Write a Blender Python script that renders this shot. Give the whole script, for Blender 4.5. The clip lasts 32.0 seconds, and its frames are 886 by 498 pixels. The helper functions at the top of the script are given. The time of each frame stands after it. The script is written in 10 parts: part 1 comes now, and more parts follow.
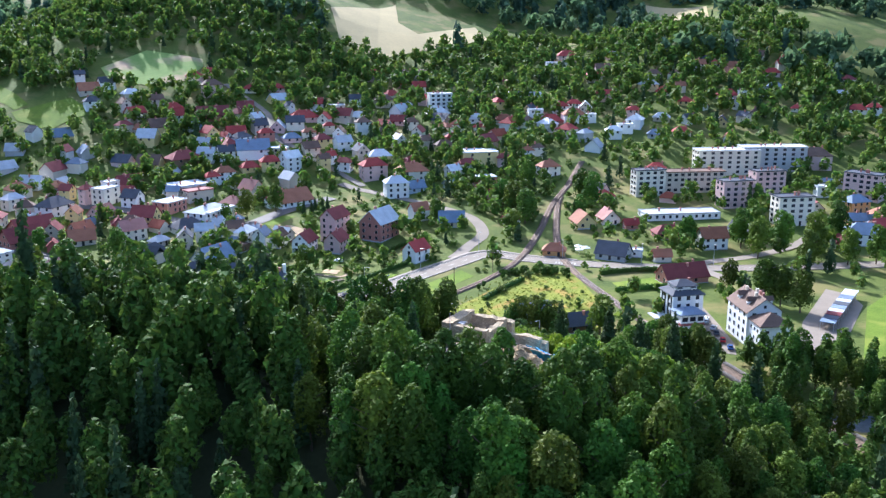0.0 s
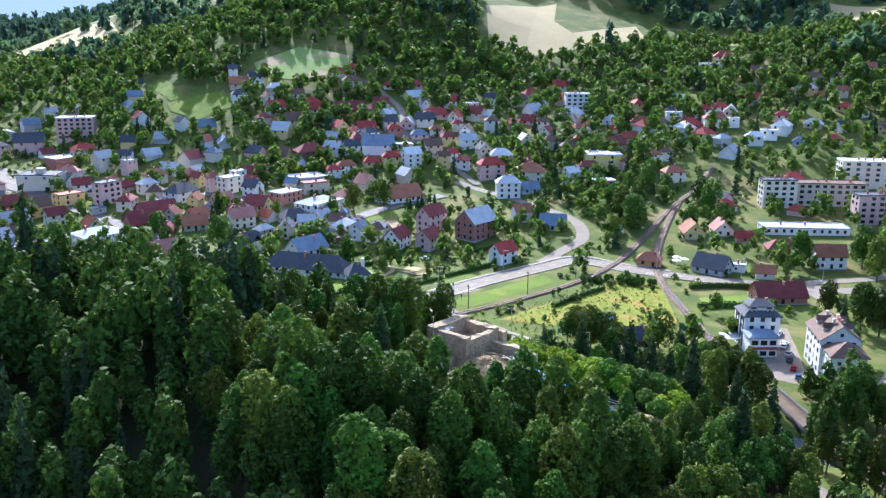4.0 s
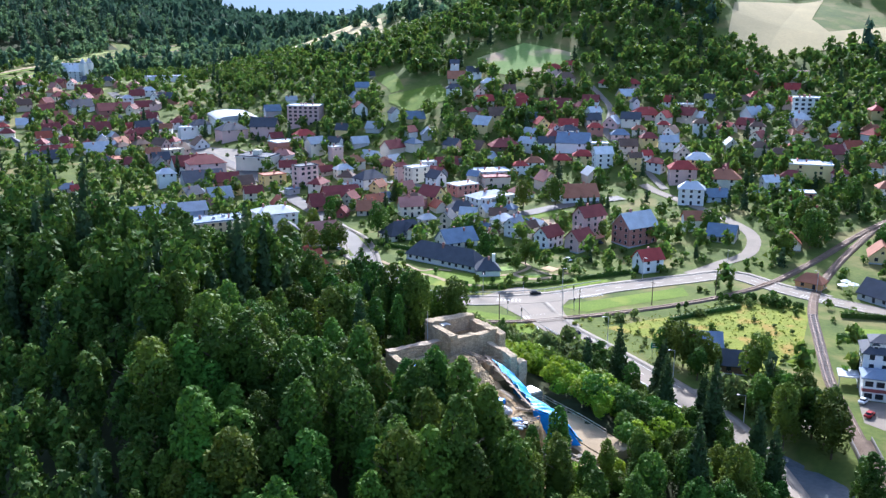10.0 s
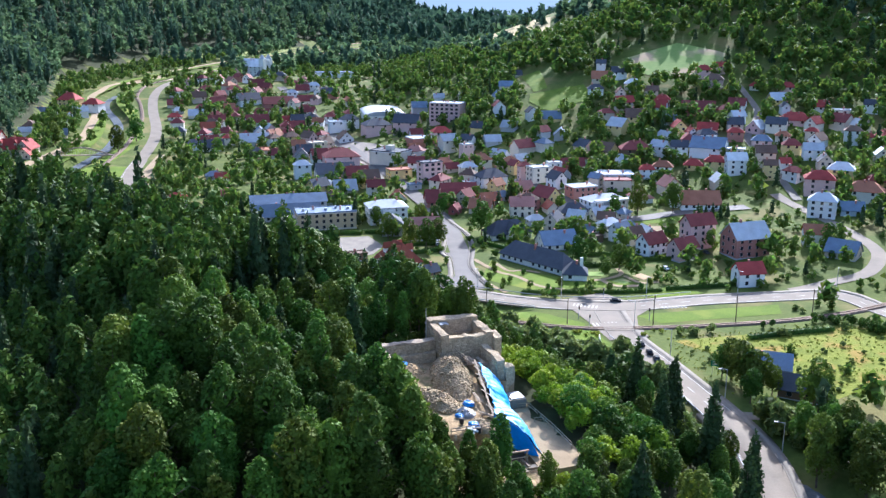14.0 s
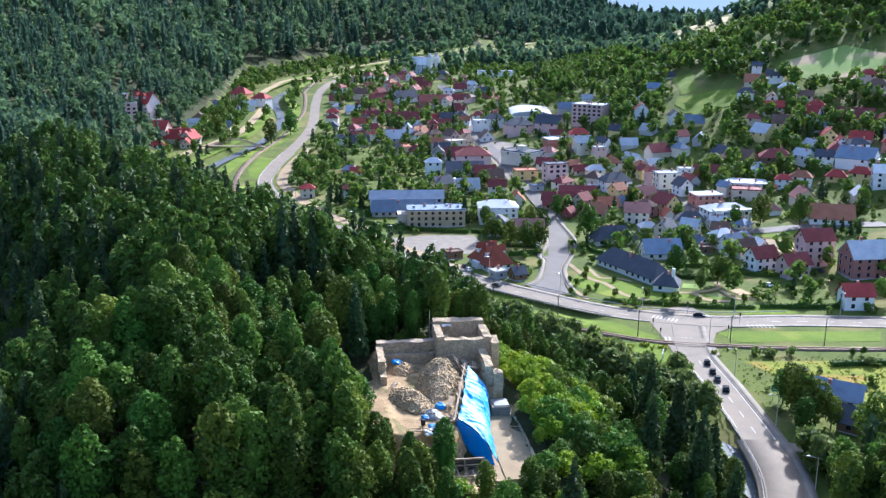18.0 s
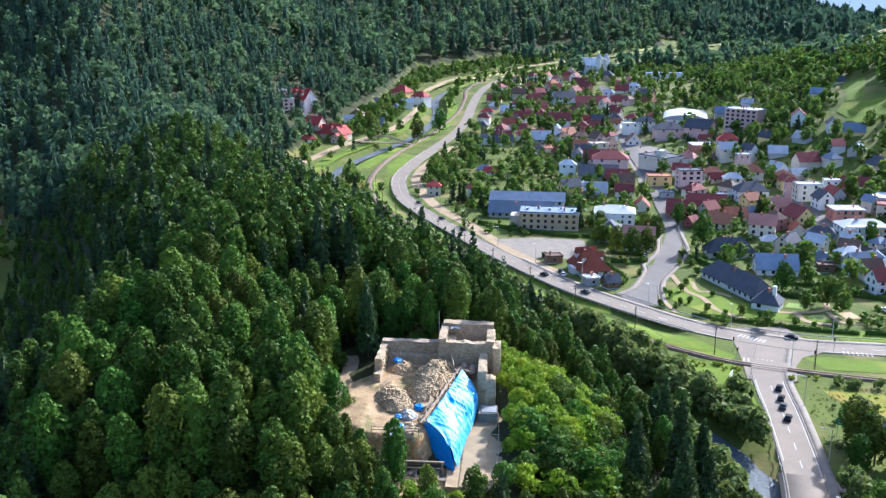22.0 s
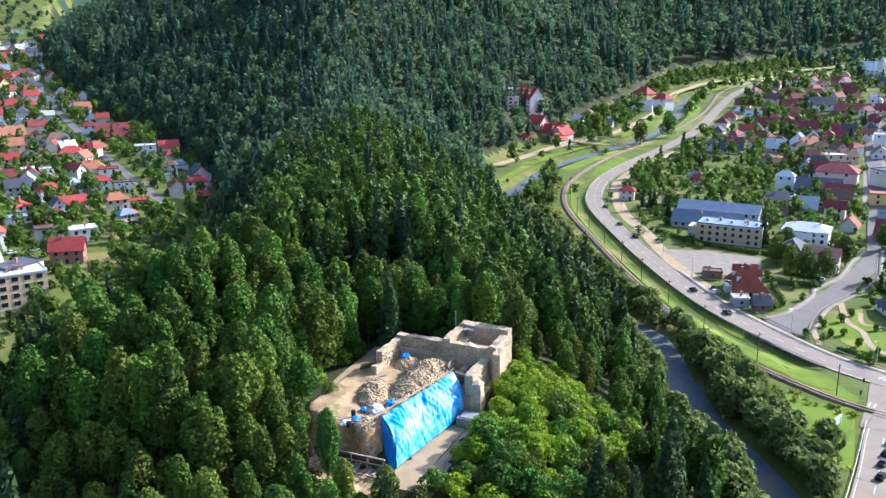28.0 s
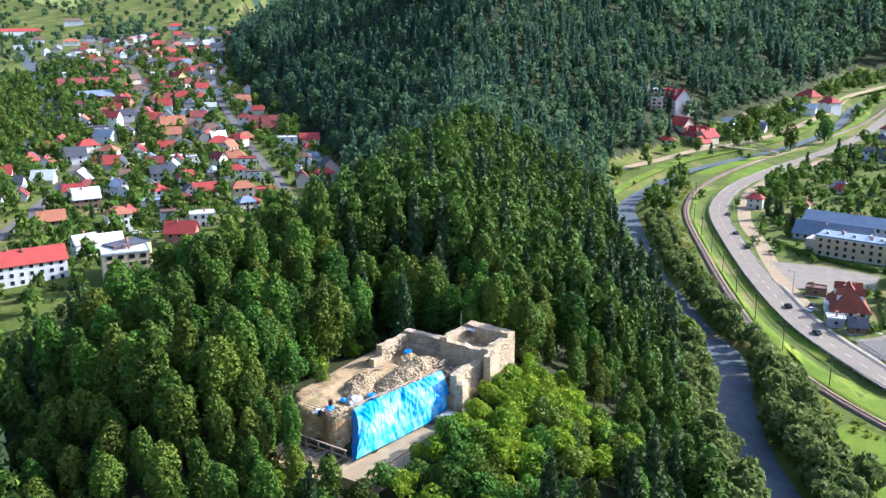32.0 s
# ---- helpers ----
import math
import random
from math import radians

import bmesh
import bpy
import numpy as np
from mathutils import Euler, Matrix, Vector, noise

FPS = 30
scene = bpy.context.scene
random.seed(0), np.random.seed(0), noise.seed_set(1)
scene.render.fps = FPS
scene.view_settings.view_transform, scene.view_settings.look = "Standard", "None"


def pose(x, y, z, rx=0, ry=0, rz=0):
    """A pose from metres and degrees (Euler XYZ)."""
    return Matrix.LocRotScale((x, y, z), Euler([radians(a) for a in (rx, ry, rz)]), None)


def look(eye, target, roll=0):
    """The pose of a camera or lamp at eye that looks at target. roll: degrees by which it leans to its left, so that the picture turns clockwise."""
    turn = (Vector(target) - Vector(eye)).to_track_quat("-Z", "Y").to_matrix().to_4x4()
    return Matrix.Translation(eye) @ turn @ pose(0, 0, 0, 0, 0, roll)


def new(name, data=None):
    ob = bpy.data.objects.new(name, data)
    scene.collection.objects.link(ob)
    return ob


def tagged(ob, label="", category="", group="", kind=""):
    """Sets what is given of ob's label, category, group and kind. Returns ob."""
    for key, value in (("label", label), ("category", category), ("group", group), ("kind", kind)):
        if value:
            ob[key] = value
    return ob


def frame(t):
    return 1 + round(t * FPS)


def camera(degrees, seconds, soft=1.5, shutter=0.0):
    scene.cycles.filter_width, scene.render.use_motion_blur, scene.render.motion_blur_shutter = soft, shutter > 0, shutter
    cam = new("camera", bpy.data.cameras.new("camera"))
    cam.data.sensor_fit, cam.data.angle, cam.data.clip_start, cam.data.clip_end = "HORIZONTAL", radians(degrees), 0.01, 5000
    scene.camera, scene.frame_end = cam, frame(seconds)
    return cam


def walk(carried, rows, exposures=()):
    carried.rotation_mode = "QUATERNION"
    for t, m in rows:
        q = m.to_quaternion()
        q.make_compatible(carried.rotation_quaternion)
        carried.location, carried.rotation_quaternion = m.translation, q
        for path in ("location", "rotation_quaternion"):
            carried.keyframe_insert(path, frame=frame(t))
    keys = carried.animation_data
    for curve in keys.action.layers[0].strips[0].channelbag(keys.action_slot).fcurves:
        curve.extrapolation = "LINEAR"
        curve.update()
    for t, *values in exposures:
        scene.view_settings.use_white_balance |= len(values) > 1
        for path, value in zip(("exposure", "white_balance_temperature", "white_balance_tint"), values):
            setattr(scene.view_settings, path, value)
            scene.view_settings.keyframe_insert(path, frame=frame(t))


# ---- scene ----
# camera: a slow arc round the castle hill
LENS = 51.54
PATH = [
    (0, -4.94, -184.75, 96.97, -14.365, 0.034, -2.332),
    (1, 5.83, -183.22, 97.06, -14.389, 0.000, 0.688),
    (2, 16.14, -181.41, 96.94, -14.405, -0.028, 3.735),
    (3, 26.07, -179.33, 96.69, -14.417, -0.052, 6.798),
    (4, 35.67, -176.95, 96.38, -14.428, -0.071, 9.869),
    (5, 45.01, -174.28, 96.04, -14.439, -0.087, 12.943),
    (6, 54.12, -171.30, 95.71, -14.453, -0.101, 16.014),
    (7, 63.03, -168.00, 95.43, -14.469, -0.112, 19.080),
    (8, 71.73, -164.37, 95.21, -14.489, -0.121, 22.137),
    (9, 80.24, -160.42, 95.06, -14.512, -0.128, 25.185),
    (10, 88.54, -156.13, 94.99, -14.539, -0.134, 28.225),
    (11, 96.63, -151.50, 94.99, -14.568, -0.136, 31.257),
    (12, 104.47, -146.53, 95.07, -14.599, -0.137, 34.281),
    (13, 112.05, -141.22, 95.20, -14.631, -0.136, 37.301),
    (14, 119.33, -135.57, 95.38, -14.662, -0.131, 40.319),
    (15, 126.27, -129.59, 95.59, -14.693, -0.125, 43.337),
    (16, 132.85, -123.27, 95.82, -14.720, -0.115, 46.356),
    (17, 139.03, -116.63, 96.03, -14.744, -0.102, 49.381),
    (18, 144.78, -109.69, 96.23, -14.763, -0.086, 52.413),
    (19, 150.07, -102.44, 96.38, -14.777, -0.066, 55.452),
    (20, 154.86, -94.92, 96.48, -14.785, -0.044, 58.502),
    (21, 159.15, -87.14, 96.52, -14.786, -0.018, 61.560),
    (22, 162.92, -79.12, 96.48, -14.782, 0.010, 64.628),
    (23, 166.16, -70.89, 96.38, -14.771, 0.041, 67.703),
    (24, 168.88, -62.48, 96.20, -14.756, 0.074, 70.782),
    (25, 171.09, -53.93, 95.97, -14.738, 0.108, 73.861),
    (26, 172.82, -45.27, 95.70, -14.720, 0.142, 76.933),
    (27, 174.11, -36.54, 95.41, -14.702, 0.175, 79.993),
    (28, 175.00, -27.80, 95.15, -14.691, 0.206, 83.029),
    (29, 175.58, -19.08, 94.97, -14.689, 0.234, 86.031),
    (30, 175.93, -10.46, 94.91, -14.701, 0.256, 88.985),
    (31, 176.15, -1.97, 95.05, -14.734, 0.271, 91.876),
    (32, 176.37, 6.30, 95.48, -14.795, 0.275, 94.684)
]
cam = camera(LENS, 32.0, 1.4)
walk(cam, [(t, pose(x, y, z, 90 + p, r, w)) for t, x, y, z, p, r, w in PATH], [(0, 1.32, 5200, 16), (16, 1.18, 5200, 16), (32, 1.22, 5300, 15)])

# ---- light ----
SUN_DIR = Vector((-0.36, 0.93, 0.0)).normalized()
SUN_ELEV = radians(31)
world = bpy.data.worlds.new("world")
scene.world = world
world.use_nodes = True
wn = world.node_tree.nodes
sky = wn.new("ShaderNodeTexSky")
sky.sky_type = "NISHITA"
sky.sun_disc = False
sky.sun_elevation = SUN_ELEV
sky.sun_rotation = math.atan2(SUN_DIR.x, SUN_DIR.y)
sky.dust_density = 2.5
wn["Background"].inputs["Strength"].default_value = 0.148
world.node_tree.links.new(sky.outputs[0], wn["Background"].inputs[0])
sun = new("sun", bpy.data.lights.new("sun", "SUN"))
sun.data.energy = 4.7
sun.data.angle = radians(0.6)
sun.data.color = (1.0, 0.935, 0.81)
to_sun = Vector((SUN_DIR.x * math.cos(SUN_ELEV), SUN_DIR.y * math.cos(SUN_ELEV), math.sin(SUN_ELEV)))
sun.matrix_world = look((0, 0, 400), Vector((0, 0, 400)) - to_sun)

# ---- materials ----
def mat(name, a, b=None, rough=0.8, scale=0.6, fine=6.0, bump=0.15, dist=0.05, vary=0.12, metal=0.0, spec=0.12, translucent=0.0, hue=0.0, island=False, patches=None):
    """Two colours mixed by coarse and fine noise, shaded per object, with relief."""
    m = bpy.data.materials.new(name)
    m.use_nodes = True
    nt = m.node_tree
    n, l = nt.nodes, nt.links
    bs = n["Principled BSDF"]
    b = b or tuple(c * 0.75 for c in a)
    geo = n.new("ShaderNodeNewGeometry")
    co = n.new("ShaderNodeNewGeometry").outputs["Position"]
    n1, n2 = n.new("ShaderNodeTexNoise"), n.new("ShaderNodeTexNoise")
    for nn, s, d in ((n1, scale, 4.0), (n2, fine, 3.0)):
        nn.inputs["Scale"].default_value, nn.inputs["Detail"].default_value = s, d
        l.new(co, nn.inputs["Vector"])
    add = n.new("ShaderNodeMath")
    add.operation = "MULTIPLY_ADD"
    add.inputs[1].default_value = 0.45
    l.new(n2.outputs["Fac"], add.inputs[0])
    half = n.new("ShaderNodeMath")
    half.operation = "MULTIPLY"
    half.inputs[1].default_value = 0.65
    l.new(n1.outputs["Fac"], half.inputs[0])
    l.new(half.outputs[0], add.inputs[2])
    ramp = n.new("ShaderNodeValToRGB")
    ramp.color_ramp.elements[0].position, ramp.color_ramp.elements[1].position = 0.38, 0.72
    ramp.color_ramp.elements[0].color, ramp.color_ramp.elements[1].color = (*b, 1), (*a, 1)
    l.new(add.outputs[0], ramp.inputs[0])
    col = ramp.outputs[0]
    if patches:
        n3 = n.new("ShaderNodeTexNoise")
        n3.inputs["Scale"].default_value, n3.inputs["Detail"].default_value = patches[1], 5.0
        l.new(co, n3.inputs["Vector"])
        r3 = n.new("ShaderNodeValToRGB")
        r3.color_ramp.elements[0].position, r3.color_ramp.elements[1].position = patches[2], patches[2] + 0.12
        l.new(n3.outputs["Fac"], r3.inputs[0])
        mx = n.new("ShaderNodeMixRGB")
        mx.inputs[2].default_value = (*patches[0], 1)
        l.new(r3.outputs[0], mx.inputs[0])
        l.new(col, mx.inputs[1])
        col = mx.outputs[0]
    hs = n.new("ShaderNodeHueSaturation")
    if island:
        rnd = geo.outputs["Random Per Island"]
    else:
        rnd = n.new("ShaderNodeObjectInfo").outputs["Random"]
    mr = n.new("ShaderNodeMapRange")
    mr.inputs["To Min"].default_value, mr.inputs["To Max"].default_value = 1 - vary, 1 + vary
    l.new(rnd, mr.inputs["Value"])
    l.new(mr.outputs[0], hs.inputs["Value"])
    if hue:
        mh = n.new("ShaderNodeMapRange")
        mh.inputs["To Min"].default_value, mh.inputs["To Max"].default_value = 0.5 - hue, 0.5 + hue
        fr = n.new("ShaderNodeMath")
        fr.operation = "MULTIPLY"
        fr.inputs[1].default_value = 7.31
        l.new(rnd, fr.inputs[0])
        f2 = n.new("ShaderNodeMath")
        f2.operation = "FRACT"
        l.new(fr.outputs[0], f2.inputs[0])
        l.new(f2.outputs[0], mh.inputs["Value"])
        l.new(mh.outputs[0], hs.inputs["Hue"])
    l.new(col, hs.inputs["Color"])
    col = hs.outputs[0]
    l.new(col, bs.inputs["Base Color"])
    bs.inputs["Roughness"].default_value = rough
    bs.inputs["Metallic"].default_value = metal
    bs.inputs["Specular IOR Level"].default_value = spec
    if bump:
        bp = n.new("ShaderNodeBump")
        bp.inputs["Strength"].default_value, bp.inputs["Distance"].default_value = bump, dist
        l.new(n2.outputs["Fac"], bp.inputs["Height"])
        l.new(bp.outputs[0], bs.inputs["Normal"])
    if translucent:
        tr = n.new("ShaderNodeBsdfTranslucent")
        l.new(col, tr.inputs["Color"])
        ms = n.new("ShaderNodeMixShader")
        ms.inputs[0].default_value = translucent
        l.new(bs.outputs[0], ms.inputs[1])
        l.new(tr.outputs[0], ms.inputs[2])
        l.new(ms.outputs[0], n["Material Output"].inputs["Surface"])
    return m


M_GROUND = mat("meadow", (0.118, 0.142, 0.026), (0.06, 0.086, 0.016), 0.95, 0.06, 0.7, 0.5, 0.3, 0.0, patches=((0.17, 0.15, 0.05), 0.05, 0.52))
M_LAWN = mat("lawn", (0.15, 0.205, 0.02), (0.085, 0.135, 0.012), 0.95, 0.09, 1.5, 0.5, 0.15, 0.05, patches=((0.19, 0.215, 0.03), 0.07, 0.56))
M_FLOOR = mat("forest_floor", (0.05, 0.055, 0.022), (0.03, 0.036, 0.014), 0.95, 0.1, 1.0, 0.5, 0.3, 0.0)
M_HAY = mat("dry_hay_field", (0.44, 0.345, 0.17), (0.34, 0.28, 0.14), 0.95, 0.03, 0.5, 0.2, 0.1, 0.08)
M_ASPHALT = mat("pale_asphalt", (0.26, 0.215, 0.165), (0.2, 0.168, 0.13), 0.85, 0.15, 3.0, 0.2, 0.02, 0.04)
M_ASPHALT2 = mat("dark_asphalt", (0.16, 0.142, 0.125), (0.12, 0.108, 0.096), 0.75, 0.15, 3.0, 0.2, 0.02, 0.04)
M_PAVE = mat("concrete_paving", (0.25, 0.215, 0.17), (0.18, 0.155, 0.125), 0.8, 0.3, 4.0, 0.2, 0.02, 0.06)
M_GRAVEL = mat("gravel", (0.38, 0.285, 0.17), (0.27, 0.2, 0.12), 0.95, 0.3, 5.0, 0.6, 0.05, 0.06)
M_PAINT = mat("white_road_paint", (0.55, 0.53, 0.48), (0.4, 0.39, 0.36), 0.6, 1.0, 8.0, 0.1, 0.01, 0.05)
M_BALLAST = mat("rail_ballast", (0.2, 0.145, 0.105), (0.12, 0.086, 0.062), 0.95, 0.5, 5.0, 0.7, 0.08, 0.05)
M_SLEEPER = mat("concrete_sleeper", (0.3, 0.25, 0.22), (0.2, 0.17, 0.15), 0.9, 1.0, 8.0, 0.2, 0.01, 0.15)
M_RAIL = mat("rusty_rail_steel", (0.2, 0.14, 0.1), (0.13, 0.09, 0.07), 0.5, 1.0, 8.0, 0.1, 0.01, 0.05, metal=0.6)
M_WATER = mat("river_water", (0.12, 0.135, 0.14), (0.07, 0.085, 0.095), 0.6, 0.25, 0.9, 0.8, 0.3, 0.0, spec=0.12, patches=((0.17, 0.13, 0.085), 0.09, 0.58))
M_STONE = mat("old_stone", (0.6, 0.47, 0.31), (0.42, 0.325, 0.21), 0.95, 0.5, 3.0, 0.0, 0.12, 0.15)


def stone_courses(m):
    """Rubble masonry: uneven flat stones with sunk joints, each in its own tone."""
    n, l = m.node_tree.nodes, m.node_tree.links
    bs = n["Principled BSDF"]
    mp = n.new("ShaderNodeMapping")
    mp.inputs["Scale"].default_value = (1.9, 1.9, 3.2)
    l.new(n.new("ShaderNodeNewGeometry").outputs["Position"], mp.inputs["Vector"])
    edge, cell = n.new("ShaderNodeTexVoronoi"), n.new("ShaderNodeTexVoronoi")
    edge.feature = "DISTANCE_TO_EDGE"
    for v in (edge, cell):
        v.inputs["Scale"].default_value = 1.0
        l.new(mp.outputs[0], v.inputs["Vector"])
    joint = n.new("ShaderNodeValToRGB")
    joint.color_ramp.elements[0].position, joint.color_ramp.elements[1].position = 0.01, 0.12
    joint.color_ramp.elements[0].color = (0.68, 0.66, 0.62, 1)
    l.new(edge.outputs["Distance"], joint.inputs[0])
    sep = n.new("ShaderNodeSeparateColor")
    l.new(cell.outputs["Color"], sep.inputs[0])
    tone = n.new("ShaderNodeMapRange")
    tone.inputs["To Min"].default_value, tone.inputs["To Max"].default_value = 0.78, 1.12
    l.new(sep.outputs[0], tone.inputs["Value"])
    src = bs.inputs["Base Color"].links[0].from_socket
    a, b = n.new("ShaderNodeMixRGB"), n.new("ShaderNodeMixRGB")
    for x, first, second in ((a, src, joint.outputs[0]), (b, a.outputs[0], tone.outputs[0])):
        x.blend_type = "MULTIPLY"
        x.inputs[0].default_value = 1.0
        l.new(first, x.inputs[1])
        l.new(second, x.inputs[2])
    l.new(b.outputs[0], bs.inputs["Base Color"])
    bp = n.new("ShaderNodeBump")
    bp.inputs["Strength"].default_value, bp.inputs["Distance"].default_value = 0.9, 0.15
    l.new(joint.outputs[0], bp.inputs["Height"])
    l.new(bp.outputs[0], bs.inputs["Normal"])


stone_courses(M_STONE)
M_LEAF = mat("broadleaf_foliage", (0.112, 0.178, 0.019), (0.044, 0.08, 0.012), 0.7, 0.1, 1.2, 0.0, 0.0, 0.34, spec=0.12, translucent=0.25, hue=0.035)
M_LEAFI = mat("broadleaf_woods", (0.098, 0.162, 0.021), (0.04, 0.076, 0.013), 0.7, 0.06, 1.2, 0.0, 0.0, 0.3, spec=0.12, translucent=0.25, hue=0.02, island=True)
M_NEEDLE = mat("conifer_needles", (0.058, 0.092, 0.027), (0.03, 0.055, 0.018), 0.7, 0.1, 1.2, 0.0, 0.0, 0.2, spec=0.15, translucent=0.2, hue=0.015)
M_NEEDLEI = mat("conifer_woods", (0.055, 0.09, 0.03), (0.03, 0.054, 0.02), 0.7, 0.1, 1.2, 0.0, 0.0, 0.2, spec=0.15, translucent=0.2, hue=0.015, island=True)
# far foliage is paler and bluer: distance haze put into its colour
M_HAZY_LEAF = mat("haze_tinted_broadleaf_woods", (0.105, 0.168, 0.075), (0.078, 0.13, 0.058), 0.85, 0.03, 0.5, 0.0, 0.0, 0.12, spec=0.1, translucent=0.5, hue=0.02, island=True)
M_HAZY_NEEDLE = mat("haze_tinted_spruce_woods", (0.064, 0.112, 0.068), (0.048, 0.088, 0.052), 0.85, 0.03, 0.5, 0.0, 0.0, 0.12, spec=0.1, translucent=0.35, hue=0.015, island=True)
M_GARDEN = mat("garden_foliage", (0.13, 0.2, 0.03), (0.065, 0.11, 0.018), 0.7, 0.06, 1.2, 0.0, 0.0, 0.3, spec=0.12, translucent=0.42, hue=0.03, island=True)
M_BARK = mat("bark", (0.16, 0.12, 0.085), (0.09, 0.065, 0.045), 0.95, 1.0, 8.0, 0.6, 0.05, 0.2)


def bm_object(name, bm, material, parent=None, label="", smooth=False):
    me = bpy.data.meshes.new(name)
    bm.to_mesh(me)
    bm.free()
    if smooth:
        for p in me.polygons:
            p.use_smooth = True
    return mesh_object(name, me, material, parent, label)


def mesh_object(name, me, material, parent=None, label=""):
    if material and not me.materials:
        me.materials.append(material)
    ob = new(name, me)
    if parent:
        ob.parent = parent
    if label:
        ob["label"] = label
    return ob


def np_mesh(name, verts, faces):
    """A mesh of quads or triangles straight from arrays."""
    me = bpy.data.meshes.new(name)
    verts = np.asarray(verts, np.float32)
    faces = np.asarray(faces, np.int32)
    k = faces.shape[1]
    me.vertices.add(len(verts))
    me.vertices.foreach_set("co", verts.ravel())
    me.loops.add(faces.size)
    me.loops.foreach_set("vertex_index", faces.ravel())
    me.polygons.add(len(faces))
    me.polygons.foreach_set("loop_start", np.arange(0, faces.size, k, dtype=np.int32))
    me.update(calc_edges=True)
    return me


def part(name, bm, material, parent, label=""):
    return bm_object(name, bm, material, parent, label)


def box_into(bm, x0, x1, y0, y1, z0, z1):
    v = [bm.verts.new(p) for p in ((x0, y0, z0), (x1, y0, z0), (x1, y1, z0), (x0, y1, z0), (x0, y0, z1), (x1, y0, z1), (x1, y1, z1), (x0, y1, z1))]
    for f in ((3, 2, 1, 0), (4, 5, 6, 7), (0, 1, 5, 4), (1, 2, 6, 5), (2, 3, 7, 6), (3, 0, 4, 7)):
        bm.faces.new([v[k] for k in f])
    return v


M_SHRUB = mat("shrub_foliage", (0.25, 0.35, 0.018), (0.13, 0.21, 0.012), 0.6, 0.2, 1.5, 0.0, 0.0, 0.15, translucent=0.4, hue=0.015)
M_LOAM = mat("freshly_cut_loam", (0.52, 0.31, 0.13), (0.28, 0.16, 0.07), 0.95, 0.7, 3.0, 1.0, 0.2, 0.06, patches=((0.55, 0.42, 0.26), 0.9, 0.55))
M_EARTH = mat("trodden_earth", (0.46, 0.33, 0.18), (0.27, 0.18, 0.095), 0.95, 0.5, 3.0, 0.9, 0.15, 0.06, patches=((0.2, 0.17, 0.075), 0.3, 0.53))
M_RUBBLE = mat("stone_rubble", (0.52, 0.4, 0.24), (0.29, 0.21, 0.12), 0.95, 0.7, 4.0, 0.7, 0.1, 0.2, island=True)
M_TIMBER = mat("weathered_timber", (0.42, 0.33, 0.24), (0.26, 0.2, 0.14), 0.85, 1.0, 8.0, 0.3, 0.02, 0.2)
M_SHEET = mat("grey_sheeting", (0.4, 0.4, 0.4), (0.28, 0.28, 0.28), 0.5, 0.8, 5.0, 0.2, 0.03, 0.1)
M_METAL = mat("pale_metal", (0.55, 0.56, 0.58), (0.42, 0.43, 0.45), 0.4, 0.8, 6.0, 0.1, 0.01, 0.1, metal=0.6)
M_WHITE = mat("white_plastic", (0.8, 0.79, 0.76), (0.66, 0.65, 0.62), 0.6, 1.0, 6.0, 0.1, 0.01, 0.05)
M_STEEL = mat("dark_bridge_steel", (0.12, 0.11, 0.1), (0.07, 0.065, 0.06), 0.6, 0.8, 5.0, 0.2, 0.03, 0.05, metal=0.3)
M_DARK = mat("dark_plastic", (0.035, 0.035, 0.04), (0.02, 0.02, 0.025), 0.4, 1.0, 6.0, 0.05, 0.01, 0.1)
M_MEADOW = mat("rough_meadow", (0.225, 0.235, 0.028), (0.125, 0.155, 0.017), 0.95, 0.16, 1.1, 0.8, 0.4, 0.0, patches=((0.27, 0.185, 0.04), 0.11, 0.53))
M_HAYG = mat("pale_green_field", (0.3, 0.32, 0.1), (0.22, 0.26, 0.07), 0.95, 0.03, 0.5, 0.2, 0.1, 0.08)
M_ALLOT = mat("garden_plots", (0.24, 0.3, 0.08), (0.17, 0.25, 0.06), 0.95, 0.03, 0.4, 0.3, 0.1, 0.05, patches=((0.42, 0.3, 0.18), 0.035, 0.5))


def tarp_material():
    m = mat("blue_tarpaulin", (0.03, 0.4, 0.8), (0.012, 0.24, 0.66), 0.5, 0.6, 3.0, 0.5, 0.08, 0.04, spec=0.5, patches=((0.2, 0.52, 0.72), 0.42, 0.48))
    return m


M_TARP = tarp_material()
# darker copy for the sheet's shaded end, also used on the folded sheets
M_TARP_B = mat("darker_blue_tarpaulin", (0.02, 0.24, 0.66), (0.01, 0.16, 0.5), 0.35, 0.5, 2.5, 0.3, 0.06, 0.04, spec=0.5)
M_GLASS = bpy.data.materials.new("window_glass")
M_GLASS.use_nodes = True
g = M_GLASS.node_tree.nodes["Principled BSDF"]
g.inputs["Base Color"].default_value = (0.022, 0.026, 0.034, 1)
g.inputs["Roughness"].default_value = 0.08
g.inputs["Specular IOR Level"].default_value = 0.3

